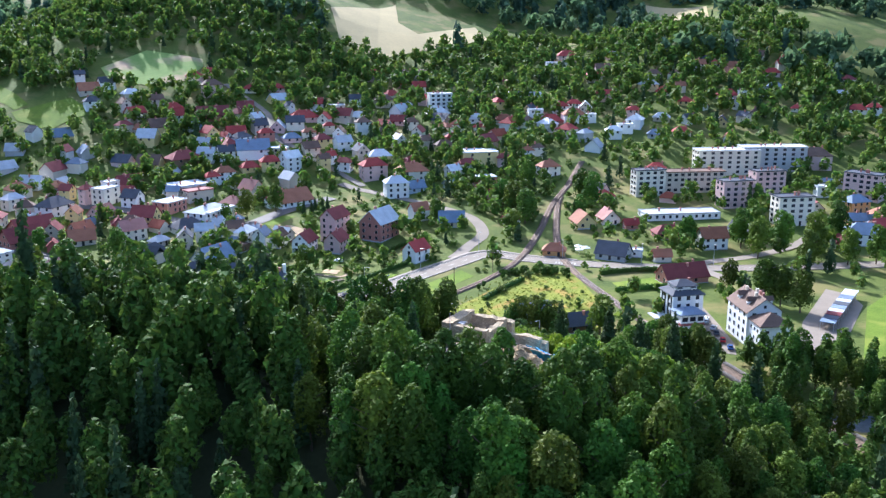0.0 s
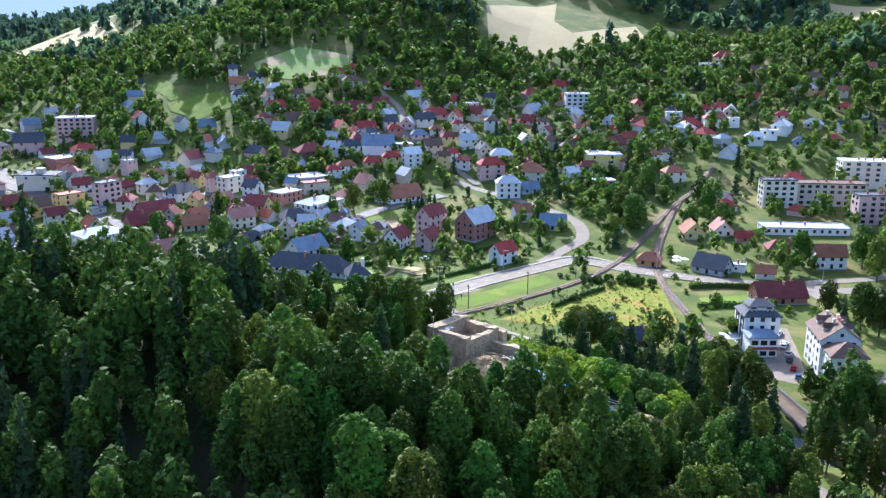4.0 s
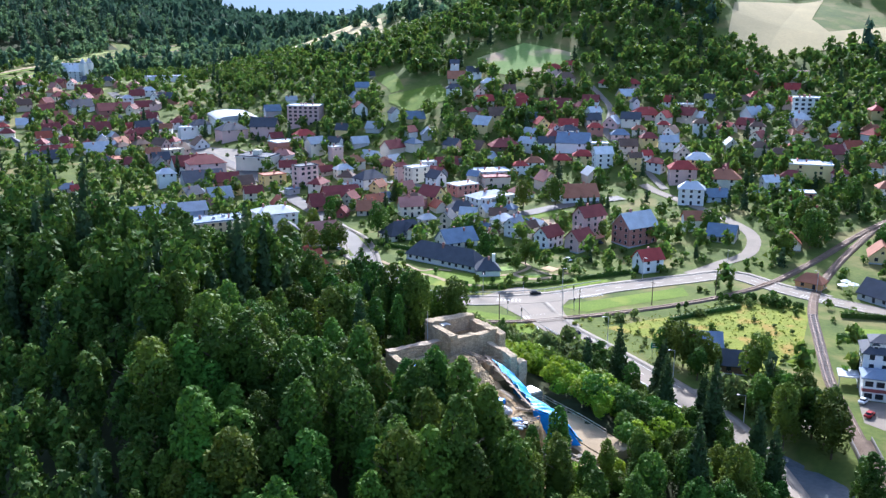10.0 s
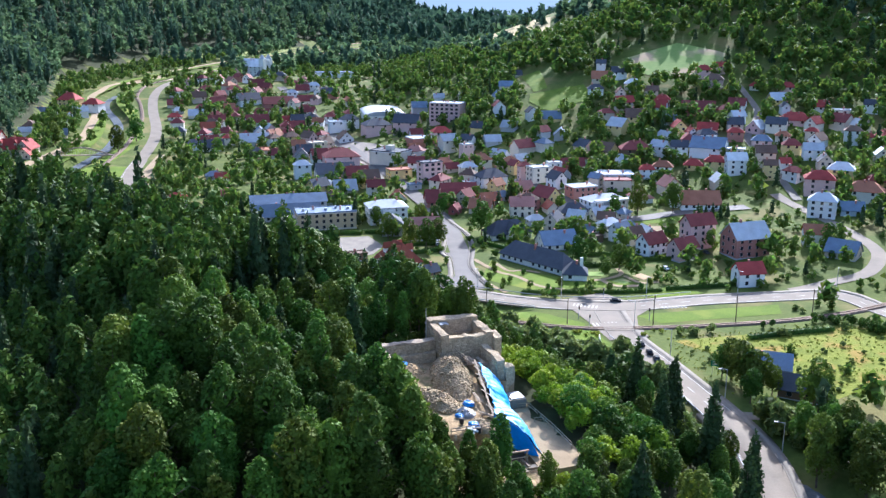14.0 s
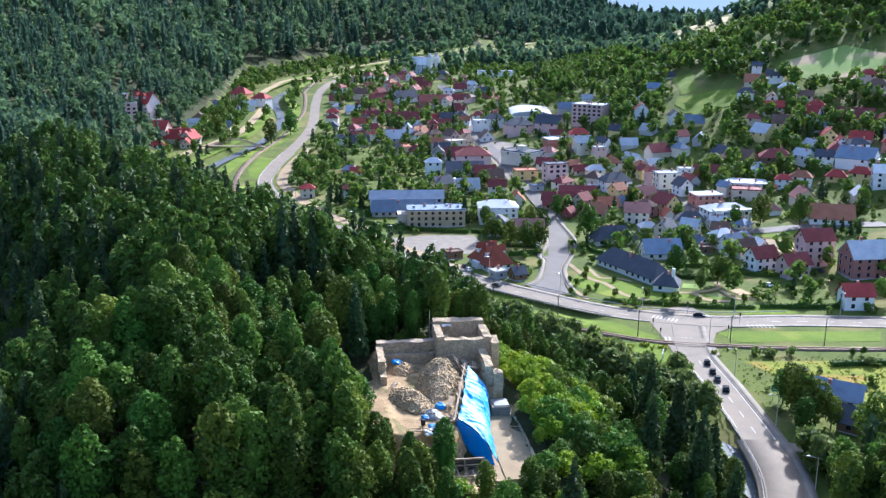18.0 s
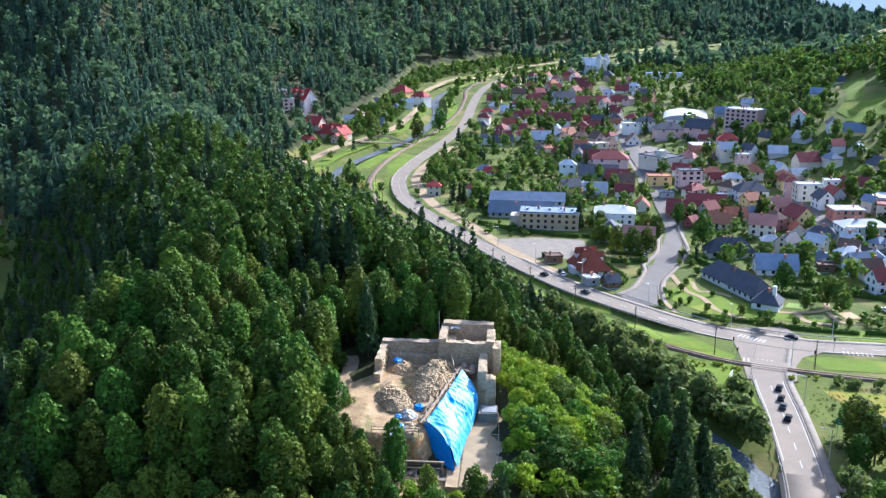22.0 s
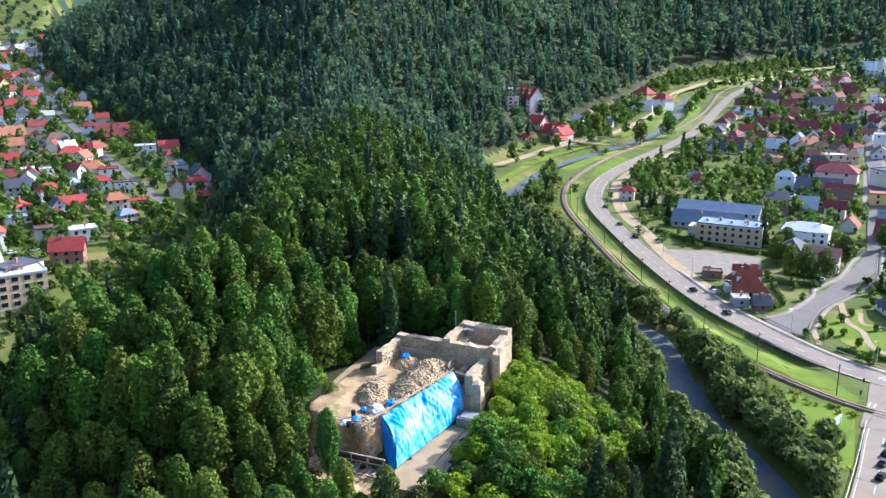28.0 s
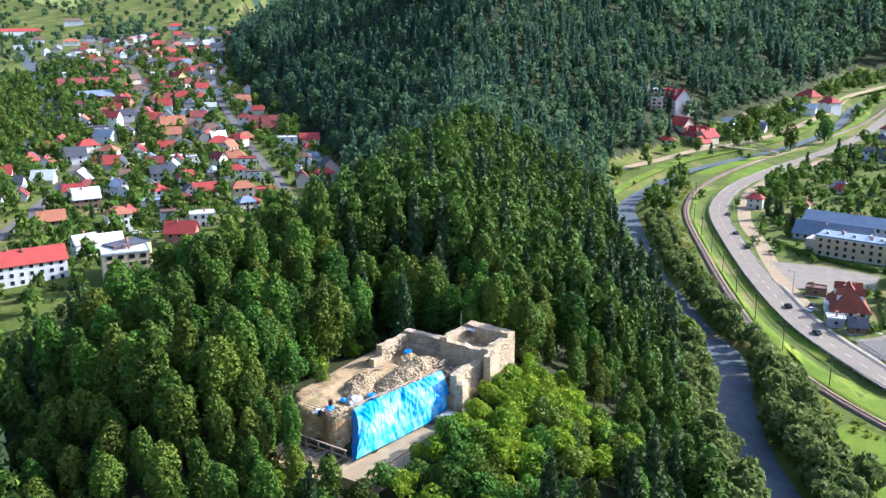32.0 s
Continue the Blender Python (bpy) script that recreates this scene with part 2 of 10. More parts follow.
# house paints and roofings: colour word, base colour, darker tone
WALLS = {}
for key, word, a in (("w", "white", (0.78, 0.77, 0.74)), ("c", "cream", (0.72, 0.66, 0.54)), ("p", "pink", (0.66, 0.46, 0.42)), ("y", "yellow", (0.7, 0.54, 0.24)),
                     ("g", "grey", (0.45, 0.45, 0.45)), ("b", "beige", (0.58, 0.5, 0.4)), ("k", "brick-red", (0.42, 0.2, 0.16)), ("n", "brown timber", (0.2, 0.13, 0.08)),
                     ("u", "pale blue", (0.45, 0.52, 0.58)), ("o", "orange", (0.62, 0.33, 0.14)), ("m", "maroon", (0.3, 0.1, 0.09)), ("r", "red", (0.5, 0.1, 0.08)), ("t", "tan", (0.6, 0.46, 0.28))):
    WALLS[key] = (word, mat(word.replace(" ", "_") + "_render", a, tuple(c * 0.85 for c in a), 0.85, 0.25, 4.0, 0.15, 0.02, 0.1))
ROOFS = {}
for key, word, a, ro in (("r", "bright red", (0.36, 0.065, 0.055), 0.6), ("m", "dark red", (0.22, 0.06, 0.055), 0.7), ("o", "orange tiled", (0.36, 0.15, 0.085), 0.75), ("d", "dark grey", (0.09, 0.095, 0.11), 0.6),
                         ("g", "pale grey metal", (0.5, 0.52, 0.54), 0.4), ("w", "white", (0.7, 0.7, 0.69), 0.5), ("u", "blue-grey", (0.2, 0.25, 0.32), 0.5), ("n", "brown", (0.17, 0.11, 0.08), 0.7),
                         ("b", "beige", (0.5, 0.44, 0.36), 0.7), ("k", "faded red", (0.42, 0.2, 0.16), 0.7), ("t", "red-brown tiled", (0.3, 0.085, 0.05), 0.7)):
    ROOFS[key] = (word, mat(word.replace(" ", "_") + "_roofing", a, tuple(c * 0.72 for c in a), max(ro, 0.75), 0.3, 3.0, 0.3, 0.04, 0.15))
M_WILLOW = mat("willow_foliage", (0.18, 0.225, 0.06), (0.1, 0.14, 0.035), 0.65, 0.1, 1.2, 0.0, 0.0, 0.25, translucent=0.45, hue=0.02, island=True)
M_TUSSOCK = mat("tall_grass", (0.27, 0.29, 0.04), (0.17, 0.21, 0.026), 0.9, 0.1, 1.2, 0.0, 0.0, 0.25, translucent=0.3, hue=0.03, island=True)
M_VERGE = mat("overgrown_verge", (0.08, 0.15, 0.025), (0.05, 0.1, 0.018), 0.95, 0.2, 2.0, 0.6, 0.2, 0.0)
M_SIGN = mat("green_sign", (0.01, 0.22, 0.12), (0.008, 0.19, 0.1), 0.4, 1.0, 5.0, 0.0, 0.0, 0.0)
M_LAMP_R = mat("red_lens", (0.3, 0.02, 0.02), None, 0.2, 1.0, 5.0, 0.0, 0.0, 0.0)
M_LAMP_Y = mat("amber_lens", (0.35, 0.2, 0.02), None, 0.2, 1.0, 5.0, 0.0, 0.0, 0.0)
M_LAMP_G = mat("green_lens", (0.02, 0.25, 0.1), None, 0.2, 1.0, 5.0, 0.0, 0.0, 0.0)
# backdrop haze painted as emission, with a brighter glow towards the sun
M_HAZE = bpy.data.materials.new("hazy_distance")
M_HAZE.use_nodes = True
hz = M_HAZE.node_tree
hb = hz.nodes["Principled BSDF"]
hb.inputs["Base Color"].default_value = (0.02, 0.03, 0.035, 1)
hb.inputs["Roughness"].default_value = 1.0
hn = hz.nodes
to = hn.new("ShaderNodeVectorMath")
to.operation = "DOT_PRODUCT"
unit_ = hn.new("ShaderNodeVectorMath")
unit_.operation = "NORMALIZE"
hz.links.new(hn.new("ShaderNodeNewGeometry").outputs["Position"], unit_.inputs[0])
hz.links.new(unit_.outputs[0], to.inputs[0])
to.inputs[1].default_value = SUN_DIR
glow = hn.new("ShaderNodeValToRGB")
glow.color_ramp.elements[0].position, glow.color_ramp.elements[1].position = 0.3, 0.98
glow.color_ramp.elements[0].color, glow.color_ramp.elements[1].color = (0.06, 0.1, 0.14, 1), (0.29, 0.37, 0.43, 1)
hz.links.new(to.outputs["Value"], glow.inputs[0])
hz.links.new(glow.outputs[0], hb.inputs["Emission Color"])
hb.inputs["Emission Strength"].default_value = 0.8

# ---- the lie of the land ----
HILL = [(88, -10), (72, 22), (42, 42), (0, 50), (-60, 52), (-100, 52), (-200, 50), (-300, 56), (-366, 60), (-432, 110), (-506, 158), (-628, 243),
        (-808, 348), (-900, 500), (-975, 640), (-1020, 780), (-1100, 1020), (-1320, 1380), (-2000, 2300), (-3000, 3000), (-4200, 3000), (-4200, -1150), (-2300, -660), (-1320, -445), (-1000, -372), (-784, -302), (-690, -266), (-546, -200),
        (-425, -136), (-380, -114), (-299, -88), (-205, -84), (-120, -92), (-75, -101), (-15, -122), (0, -126), (43, -113), (78, -68)]
RIVER = [(-1060, 1080), (-950, 800), (-862, 610), (-795, 480), (-735, 392), (-697, 350), (-654, 308), (-620, 285), (-590, 270), (-552, 254), (-508, 230), (-448, 185), (-394, 127), (-365, 101), (-329, 79), (-282, 61), (-230, 58), (-160, 57), (-97, 62), (-78, 66), (-50, 63),
         (-31, 60), (-12, 59), (10, 60), (30, 57), (55, 48), (78, 34), (105, 22), (150, 18), (240, 25), (420, 10)]
DITCH = [(-330, 116), (-309, 107), (-251, 93.5), (-194, 88), (-141, 86.3), (-101, 87), (-72, 91.5), (-48, 98.5)]
BROOK = [(-1200, -760), (-860, -560), (-676, -446), (-496, -348), (-400, -311), (-250, -290), (-100, -300), (60, -330), (300, -360)]


def curve_points(pts, step):
    """Points along a smooth curve through pts, about step apart."""
    p = np.asarray(pts, float)
    q = np.vstack([2 * p[0] - p[1], p, 2 * p[-1] - p[-2]])
    out = []
    for i in range(1, len(q) - 2):
        n = max(2, int(np.linalg.norm(q[i + 1] - q[i]) / step))
        t = np.linspace(0, 1, n, endpoint=False)[:, None]
        a, b, c, d = q[i - 1], q[i], q[i + 1], q[i + 2]
        out.append(0.5 * (2 * b + (c - a) * t + (2 * a - 5 * b + 4 * c - d) * t ** 2 + (3 * b - a - 3 * c + d) * t ** 3))
    return np.vstack(out + [p[-1:]])


def line_distance(x, y, pts):
    """The distance from places to a polyline."""
    best = np.full(np.shape(x), 1e9)
    for (ax, ay), (bx, by) in zip(pts[:-1], pts[1:]):
        dx, dy = bx - ax, by - ay
        t = np.clip(((x - ax) * dx + (y - ay) * dy) / (dx * dx + dy * dy + 1e-9), 0, 1)
        best = np.minimum(best, np.hypot(x - ax - t * dx, y - ay - t * dy))
    return best


def inside(x, y, poly):
    r = np.zeros(np.shape(x), bool)
    for (ax, ay), (bx, by) in zip(poly, poly[1:] + poly[:1]):
        c = (ay > y) != (by > y)
        r ^= c & (x < (bx - ax) * (y - ay) / (by - ay + 1e-12) + ax)
    return r


def ramp_up(d, *knots):
    """Height that climbs piece by piece: (from, slope) pairs."""
    h = np.zeros(np.shape(d))
    for (a, s), (b, _) in zip(knots, list(knots[1:]) + [(1e9, 0)]):
        h = h + s * np.clip(d - a, 0, b - a)
    return h


def rolls(x, y, size, seed):
    """Smooth rolling between -1 and 1."""
    r = np.random.RandomState(seed)
    h = 0
    for k in range(6):
        a, p = r.rand(2) * 6.28
        f = 6.28 / size * (0.7 + 0.9 * r.rand())
        h = h + np.sin((x * math.cos(a) + y * math.sin(a)) * f + p)
    return h / 3.0


RIVER_LINE = [tuple(p) for p in curve_points(RIVER, 12)]
BROOK_LINE = [tuple(p) for p in curve_points(BROOK, 25)]


def valley(x):
    return 0.05 * np.clip(-x - 330, 0, 700) + 0.02 * np.clip(-x - 1030, 0, 3000)


def north_of(x, y):
    """How far a place lies up the northern side of the valley."""
    ys = np.interp(x, (-2500, -1400, -1000, -850, -720, -600, -450, -250), (4000, 2000, 1250, 900, 620, 420, 300, 185))
    return (y - ys) / np.interp(x, (-720, -600, -450, -250), (2.0, 1.5, 1.15, 1.0))


def height(x, y):
    x, y = np.asarray(x, float), np.asarray(y, float)
    d = np.where(inside(x, y, HILL), line_distance(x, y, HILL + HILL[:1]), 0)
    far = np.clip((d - 90) / 200, 0, 1)
    hill = ramp_up(d, (0, 0.62), (30, 0.46), (140, 0.5), (420, 0.3)) * (1 + 0.1 * far * rolls(x, y, 260, 3)) + far * 14 * rolls(x, y, 170, 5)
    # the levelled castle yard on the nose of the spur
    ax = (x - 4) * 0.86 + (y + 3) * -0.5
    ay = (x - 4) * 0.5 + (y + 3) * 0.86
    hill = hill + 6.0 * np.exp(-((ax - 12) / 34) ** 2 - ((ay + 10) / 20) ** 2) * np.clip((28.5 - hill) / 6, 0, 1)
    away = np.hypot(np.maximum(np.abs(ax - 19) - 20, 0), np.maximum(np.abs(ay + 1.5) - 12, 0))
    cap = 26.5 - 0.12 * np.clip(away, 0, 14) + 0.55 * np.clip(away - 16, 0, 200)
    hill = np.where(far > 0.5, hill, np.minimum(hill, np.where(ay < 0, cap, 99)))
    nose = 22.2 - 0.25 * np.clip(ax - 44, 0, 40) + 2.2 * np.clip(38.5 - ax, 0, 50) + 0.4 * np.clip(np.abs(ay) - 14, 0, 200)
    hill = np.where(ax > 20, np.minimum(hill, nose), hill)
    yard = np.clip(1.35 - np.maximum(np.abs(ax - 19) / 21, np.abs(ay + 1.5) / 11.5), 0, 0.35) / 0.35
    low = np.maximum(np.clip((ay - 0.5) / 3, 0, 1) * np.clip((ax - 12) / 4, 0, 1), np.clip((ax - 35) / 4, 0, 1))
    hill = hill * (1 - yard) + yard * (27.3 - 5.2 * low)
    n = north_of(x, y)
    north = ramp_up(n, (0, 0.09), (110, 0.27), (430, 0.2), (560, 0.42), (1500, 0.15)) * (0.8 + 0.2 * np.clip((-x - 30) / 120, 0, 1))
    north = north * (1 + 0.18 * np.clip(n / 400, 0, 1) * rolls(x, y, 500, 8)) + 10 * np.exp(-((x + 290) ** 2 + (y - 480) ** 2) / 140 ** 2) + 11 * np.exp(-((x + 600) ** 2 + (y - 445) ** 2) / 130 ** 2)
    s = -(y + 330 + 0.62 * np.clip(-420 - x, 0, 4000) + 0.1 * np.clip(x, 0, 500))
    south = ramp_up(s, (0, 0.06), (120, 0.22), (900, 0.1)) * (1 + 0.2 * np.clip(s / 300, 0, 1) * rolls(x, y, 400, 12))
    z = hill + north + south + valley(x) + 0.13 * np.clip(-x - 1150, 0, 1200) * np.clip((-y - 250) / 200, 0, 1) * (d <= 0)
    west = np.clip((-60 - y) / 60, 0, 1) * np.clip((-60 - x) / 60, 0, 1)
    z = z + west * (5 + 0.012 * np.clip(-x - 120, 0, 3000)) * (d <= 0) + 0
    e = np.clip((x - 160) / 400, 0, 1) * np.clip((60 - y) / 200, 0, 1)
    z = z + 60 * e * e
    r = line_distance(x, y, RIVER_LINE)
    bed = np.clip((8.6 - r) / 4, 0, 1)
    z = z * (1 - np.clip((14 - r) / 6, 0, 1)) + np.clip((14 - r) / 6, 0, 1) * np.minimum(z, valley(x)) - 3.4 * bed * bed * (3 - 2 * bed)
    b = np.clip((14 - line_distance(x, y, BROOK_LINE)) / 8, 0, 1)
    return z - 3.0 * b - 1.3 * np.clip((5.2 - line_distance(x, y, DITCH)) / 3.4, 0, 1)


def h1(x, y):
    return float(height(np.array([x]), np.array([y]))[0])



def grade(lo, hi, a, b, fine, grow):
    """Steps that are fine between a and b and grow outwards."""
    mid = list(np.arange(a, b + 0.1, fine))
    up, d, v = [], fine, b
    while v < hi:
        d *= grow
        v += d
        up.append(v)
    dn, d, v = [], fine, a
    while v > lo:
        d *= grow
        v -= d
        dn.append(v)
    return np.array(dn[::-1] + mid + up)


def ground_patch(name, poly, material, label, lift=0.12, step=6.0, group=""):
    """A patch of field or paving that follows the ground inside an outline."""
    p = np.array(poly, float)
    bm = bmesh.new()
    ring = [bm.verts.new((x, y, 0)) for x, y in p]
    bm.faces.new(ring)
    lo, hi = p.min(0), p.max(0)
    for ax, (u, v) in enumerate(((1, 0), (0, 1))):
        for c in np.arange(lo[ax] + step / 2, hi[ax], step):
            bmesh.ops.bisect_plane(bm, geom=bm.verts[:] + bm.edges[:] + bm.faces[:], plane_co=(c * u, c * v, 0), plane_no=(u, v, 0))
    xs = np.array([v.co.x for v in bm.verts])
    ys = np.array([v.co.y for v in bm.verts])
    for v, z in zip(bm.verts, height(xs, ys)):
        v.co.z = z + lift
    ob = bm_object(name, bm, material)
    if ob.data.polygons and ob.data.polygons[0].normal.z < 0:
        ob.data.flip_normals()
    return tagged(ob, label, name.replace("_", " "), group, "structure")


def strip(name, pts, width, material, label, lift=0.1, step=5.0, offset=0.0, skirt=0.0, flat=None, kind="structure", smooth=True, drape=True):
    """A band of road, path or water along a curve, draped over the ground."""
    p = curve_points(pts, step) if smooth else np.array(pts, float)
    d = np.gradient(p, axis=0)
    nrm = np.stack([-d[:, 1], d[:, 0]], -1) / np.linalg.norm(d, axis=1)[:, None]
    a, b = p + nrm * (offset - width / 2), p + nrm * (offset + width / 2)
    zc = height(p[:, 0] + nrm[:, 0] * offset, p[:, 1] + nrm[:, 1] * offset) if flat is None else np.zeros(len(p)) + flat
    za = np.maximum(zc, height(a[:, 0], a[:, 1])) if flat is None else zc
    zb = np.maximum(zc, height(b[:, 0], b[:, 1])) if flat is None else zc
    if name in ("road", "kerb", "pavement"):
        za, zb = np.maximum(za, 0), np.maximum(zb, 0)
    v, f, n = [], [], len(p)
    for q, z in ((a, za + lift), (b, zb + lift)):
        v.append(np.column_stack([q, z]))
    f = [(i, i + 1, n + i + 1, n + i) for i in range(n - 1)]
    if skirt:
        v.append(np.column_stack([a, za + lift - skirt]))
        v.append(np.column_stack([b, zb + lift - skirt]))
        f += [(2 * n + i, 2 * n + i + 1, i + 1, i) for i in range(n - 1)] + [(n + i, n + i + 1, 3 * n + i + 1, 3 * n + i) for i in range(n - 1)]
    me = np_mesh(name, np.vstack(v), [(q[0], q[3], q[2], q[1]) for q in f])
    if me.polygons[0].normal.z < 0:
        me.flip_normals()
    ob = mesh_object(name, me, material)
    if label:
        tagged(ob, label, name.replace("_", " "), "", kind)
    return ob


# ---- ground ----
gx, gy = grade(-3600, 1500, -520, 260, 5, 1.055), grade(-2600, 3400, -320, 560, 5, 1.055)
gy = np.union1d(gy, np.arange(72.5, 122, 5))
GX, GY = np.meshgrid(gx, gy)
GZ = height(GX, GY)
nx, ny = len(gx), len(gy)
idx = np.arange(nx * ny).reshape(ny, nx)
quads = np.stack([idx[:-1, :-1], idx[:-1, 1:], idx[1:, 1:], idx[1:, :-1]], -1).reshape(-1, 4)
me = np_mesh("ground", np.column_stack([GX.ravel(), GY.ravel(), GZ.ravel()]), quads)
ground = mesh_object("ground", me, M_GROUND)
me.materials.append(M_FLOOR)
me.materials.append(M_HAZY_NEEDLE)
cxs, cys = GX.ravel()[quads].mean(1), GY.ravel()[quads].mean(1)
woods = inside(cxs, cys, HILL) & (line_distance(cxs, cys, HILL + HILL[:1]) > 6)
# farthest wooded slopes take the needle colour with haze mixed in
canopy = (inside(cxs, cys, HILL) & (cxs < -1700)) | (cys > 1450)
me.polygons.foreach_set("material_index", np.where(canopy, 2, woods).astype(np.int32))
me.polygons.foreach_set("use_smooth", np.ones(len(quads), bool))
tagged(ground, "green valley floor and wooded hillsides reaching the horizon", "ground", "", "structure")

# ---- river, roads, railway ----
def river_strip(name, pts, width, drop, label, upper=None):
    p = curve_points(pts, 8)
    width = np.interp(p[:, 0], (-340, -230), (upper or width, width))[:, None]
    d = np.gradient(p, axis=0)
    nrm = np.stack([-d[:, 1], d[:, 0]], -1) / np.linalg.norm(d, axis=1)[:, None]
    z = height(p[:, 0], p[:, 1]) + drop
    n = len(p)
    v = np.vstack([np.column_stack([p + nrm * s * width / 2, z]) for s in (-1, 1)])
    ob = mesh_object(name, np_mesh(name, v, [(i + 1, i, n + i, n + i + 1) for i in range(n - 1)]), M_WATER)
    ob.data.flip_normals()
    return tagged(ob, label, name, "", "structure")
river_strip("river", RIVER, 11.0, 1.3, "shallow grey-brown river between green banks", 6.5)
river_strip("brook", BROOK, 16, 0.9, "narrow brook beside the western village")

ROAD_MAIN = [(-1000, 1060), (-890, 780), (-815, 600), (-759, 495), (-716, 448), (-690, 403), (-655, 364), (-612, 328), (-560, 293), (-486, 248), (-440, 215), (-393, 176), (-362, 150), (-330, 127), (-296, 112), (-255, 101), (-194, 96), (-141, 94), (-101, 95), (-72, 100), (-45, 108), (-22, 124), (-5, 147), (15, 170), (28, 183), (45, 175), (62, 168), (92, 161), (140, 158), (230, 165)]
ROAD_SOUTH = [(-24, 116), (-8, 99), (14, 83), (40, 63), (54, 49), (66, 30), (84, -5), (110, -60), (170, -140)]
ROAD_SQUARE = [(-80, 113), (-88, 122), (-97, 132), (-120, 155), (-150, 183), (-190, 208), (-229, 232), (-290, 268), (-366, 312), (-450, 366), (-560, 430)]
ROAD_NORTH = [(14, 178), (22, 196), (29, 212), (26, 236), (12, 255), (-10, 275), (-40, 300)]
RAIL_MAIN = [(-1030, 1060), (-915, 785), (-838, 608), (-780, 498), (-738, 452), (-710, 402), (-678, 362), (-628, 321), (-588, 299), (-532, 265), (-481, 227), (-436, 191), (-398, 156), (-363, 128.5), (-326, 106), (-288, 92.4), (-246, 84.3), (-182, 80.5), (-132, 78.5), (-86, 78.5), (-56, 83), (-35, 89.8), (-19, 98), (-4, 112), (10, 127), (25, 146), (35.5, 163.5), (41.3, 176.6), (47, 192), (55.3, 217), (64.7, 249.8), (73, 274), (95, 330)]
RAIL_EAST = [(74, 274), (69.7, 257), (62.6, 217), (59.3, 188.5), (58.8, 172), (60.6, 150), (65.3, 125), (71.8, 93), (78, 71), (84, 51), (90, 30), (98, 8), (112, -30), (150, -110)]
strip("road", ROAD_MAIN, 8.0, M_ASPHALT, "pale grey two-lane main road with markings", 0.14)
strip("road", ROAD_SOUTH, 7.6, M_ASPHALT, "pale grey road leading to the river bridge", 0.17)
strip("road", ROAD_SQUARE, 8, M_ASPHALT2, "grey street rising to the market square", 0.14)
strip("road", ROAD_NORTH, 5.6, M_ASPHALT, "pale side road curving up the slope", 0.14)
strip("lane", [(40, 66), (46, 70.5), (53, 71.5), (62, 68), (72, 60)], 4.2, M_ASPHALT, "short pale lane branching off before the bridge", 0.15, 3)
strip("railway_bed", RAIL_MAIN, 3.2, M_BALLAST, "brown ballast bed of the single-track railway", 0.24, skirt=0.6)
strip("railway_bed", RAIL_EAST, 3.2, M_BALLAST, "brown ballast bed of the branch railway", 0.24, skirt=0.6)

ROAD_MARKET = [(-42.8, 274.1), (-62.5, 251.1), (-75.9, 230.0), (-85.3, 225.3), (-103.4, 229.6), (-120.9, 239.9), (-139.8, 250.7), (-164.6, 256.3)]
ROAD_BACK = [(-27.7, 296.8), (-49.6, 325.9), (-64.6, 346.5), (-75.8, 356.6), (-83.1, 367.6), (-88.8, 391.9), (-94.3, 406.5), (-110.4, 426.1), (-125.0, 441.1)]
ROAD_BLOCKS = [(116.4, 139.9), (110.9, 163.4), (137.0, 175.3), (167.2, 196.2), (182.4, 220.1), (197.2, 267.9)]
ROAD_LOT = [(-400, 197), (-378, 176), (-350, 152), (-317, 131), (-277, 118), (-238, 109.5), (-202, 107), (-174.6, 103.7), (-134.4, 100.6), (-113.5, 101.4)]

ROAD_VALLEY = [(-338, 47), (-368, 67), (-393, 92), (-422, 118), (-448, 150), (-482, 186), (-528, 219), (-566, 245), (-608, 267), (-655, 292), (-684, 318), (-717, 348), (-742, 388), (-785, 450), (-830, 505), (-900, 640), (-980, 850), (-1085, 1060)]
ROAD_WEST = [(-235, -96), (-303, -124), (-400, -168), (-584, -246), (-784, -324), (-1066, -480)]
ROAD_WEST_B = [(-60, -190), (-172, -204), (-252, -223), (-352, -253), (-420, -266), (-520, -288), (-624, -325), (-814, -424), (-1066, -585)]
strip("lane", ROAD_VALLEY, 6.5, M_GRAVEL, "pale lane along the foot of the mountain", 0.2, 10)
strip("street", ROAD_WEST, 5.5, M_ASPHALT2, "narrow grey village street under the wood", 0.2, 8)
strip("street", ROAD_WEST_B, 7, M_ASPHALT2, "grey village road between red-roofed houses", 0.16, 8)
strip("street", ROAD_MARKET, 8, M_ASPHALT2, "town street between tall old houses", 0.18, 5)
strip("lane", ROAD_BACK, 4, M_PAVE, "pale lane climbing between hillside houses", 0.25, 5)
strip("street", ROAD_BLOCKS, 5, M_ASPHALT, "pale street leading to the apartment blocks", 0.2, 5)
strip("path", ROAD_LOT, 6, M_GRAVEL, "pale service path beside the main road", 0.08, 6)

ground_patch('lawn', [(-77.6, 82.1), (-57.1, 96.3), (-36.6, 100.6), (-22.8, 101.6), (-21.5, 98.7), (-30.3, 93.5), (-48.4, 87.6), (-70.3, 80.8)], M_LAWN, 'mown bright green lawn between road and railway', 0.1, 6)
ground_patch('lawn', [(-26.7, 85.9), (-18.4, 97.0), (11.5, 79.2), (-6.1, 80.2)], M_LAWN, 'bright green grass corner beside the junction', 0.1, 6)
ground_patch('lawn', [(-14.0, 118.1), (-11.5, 123.7), (16.1, 159.5), (20.5, 151.0), (-4.7, 116.9)], M_LAWN, 'long green grass island beside the main road', 0.1, 6)
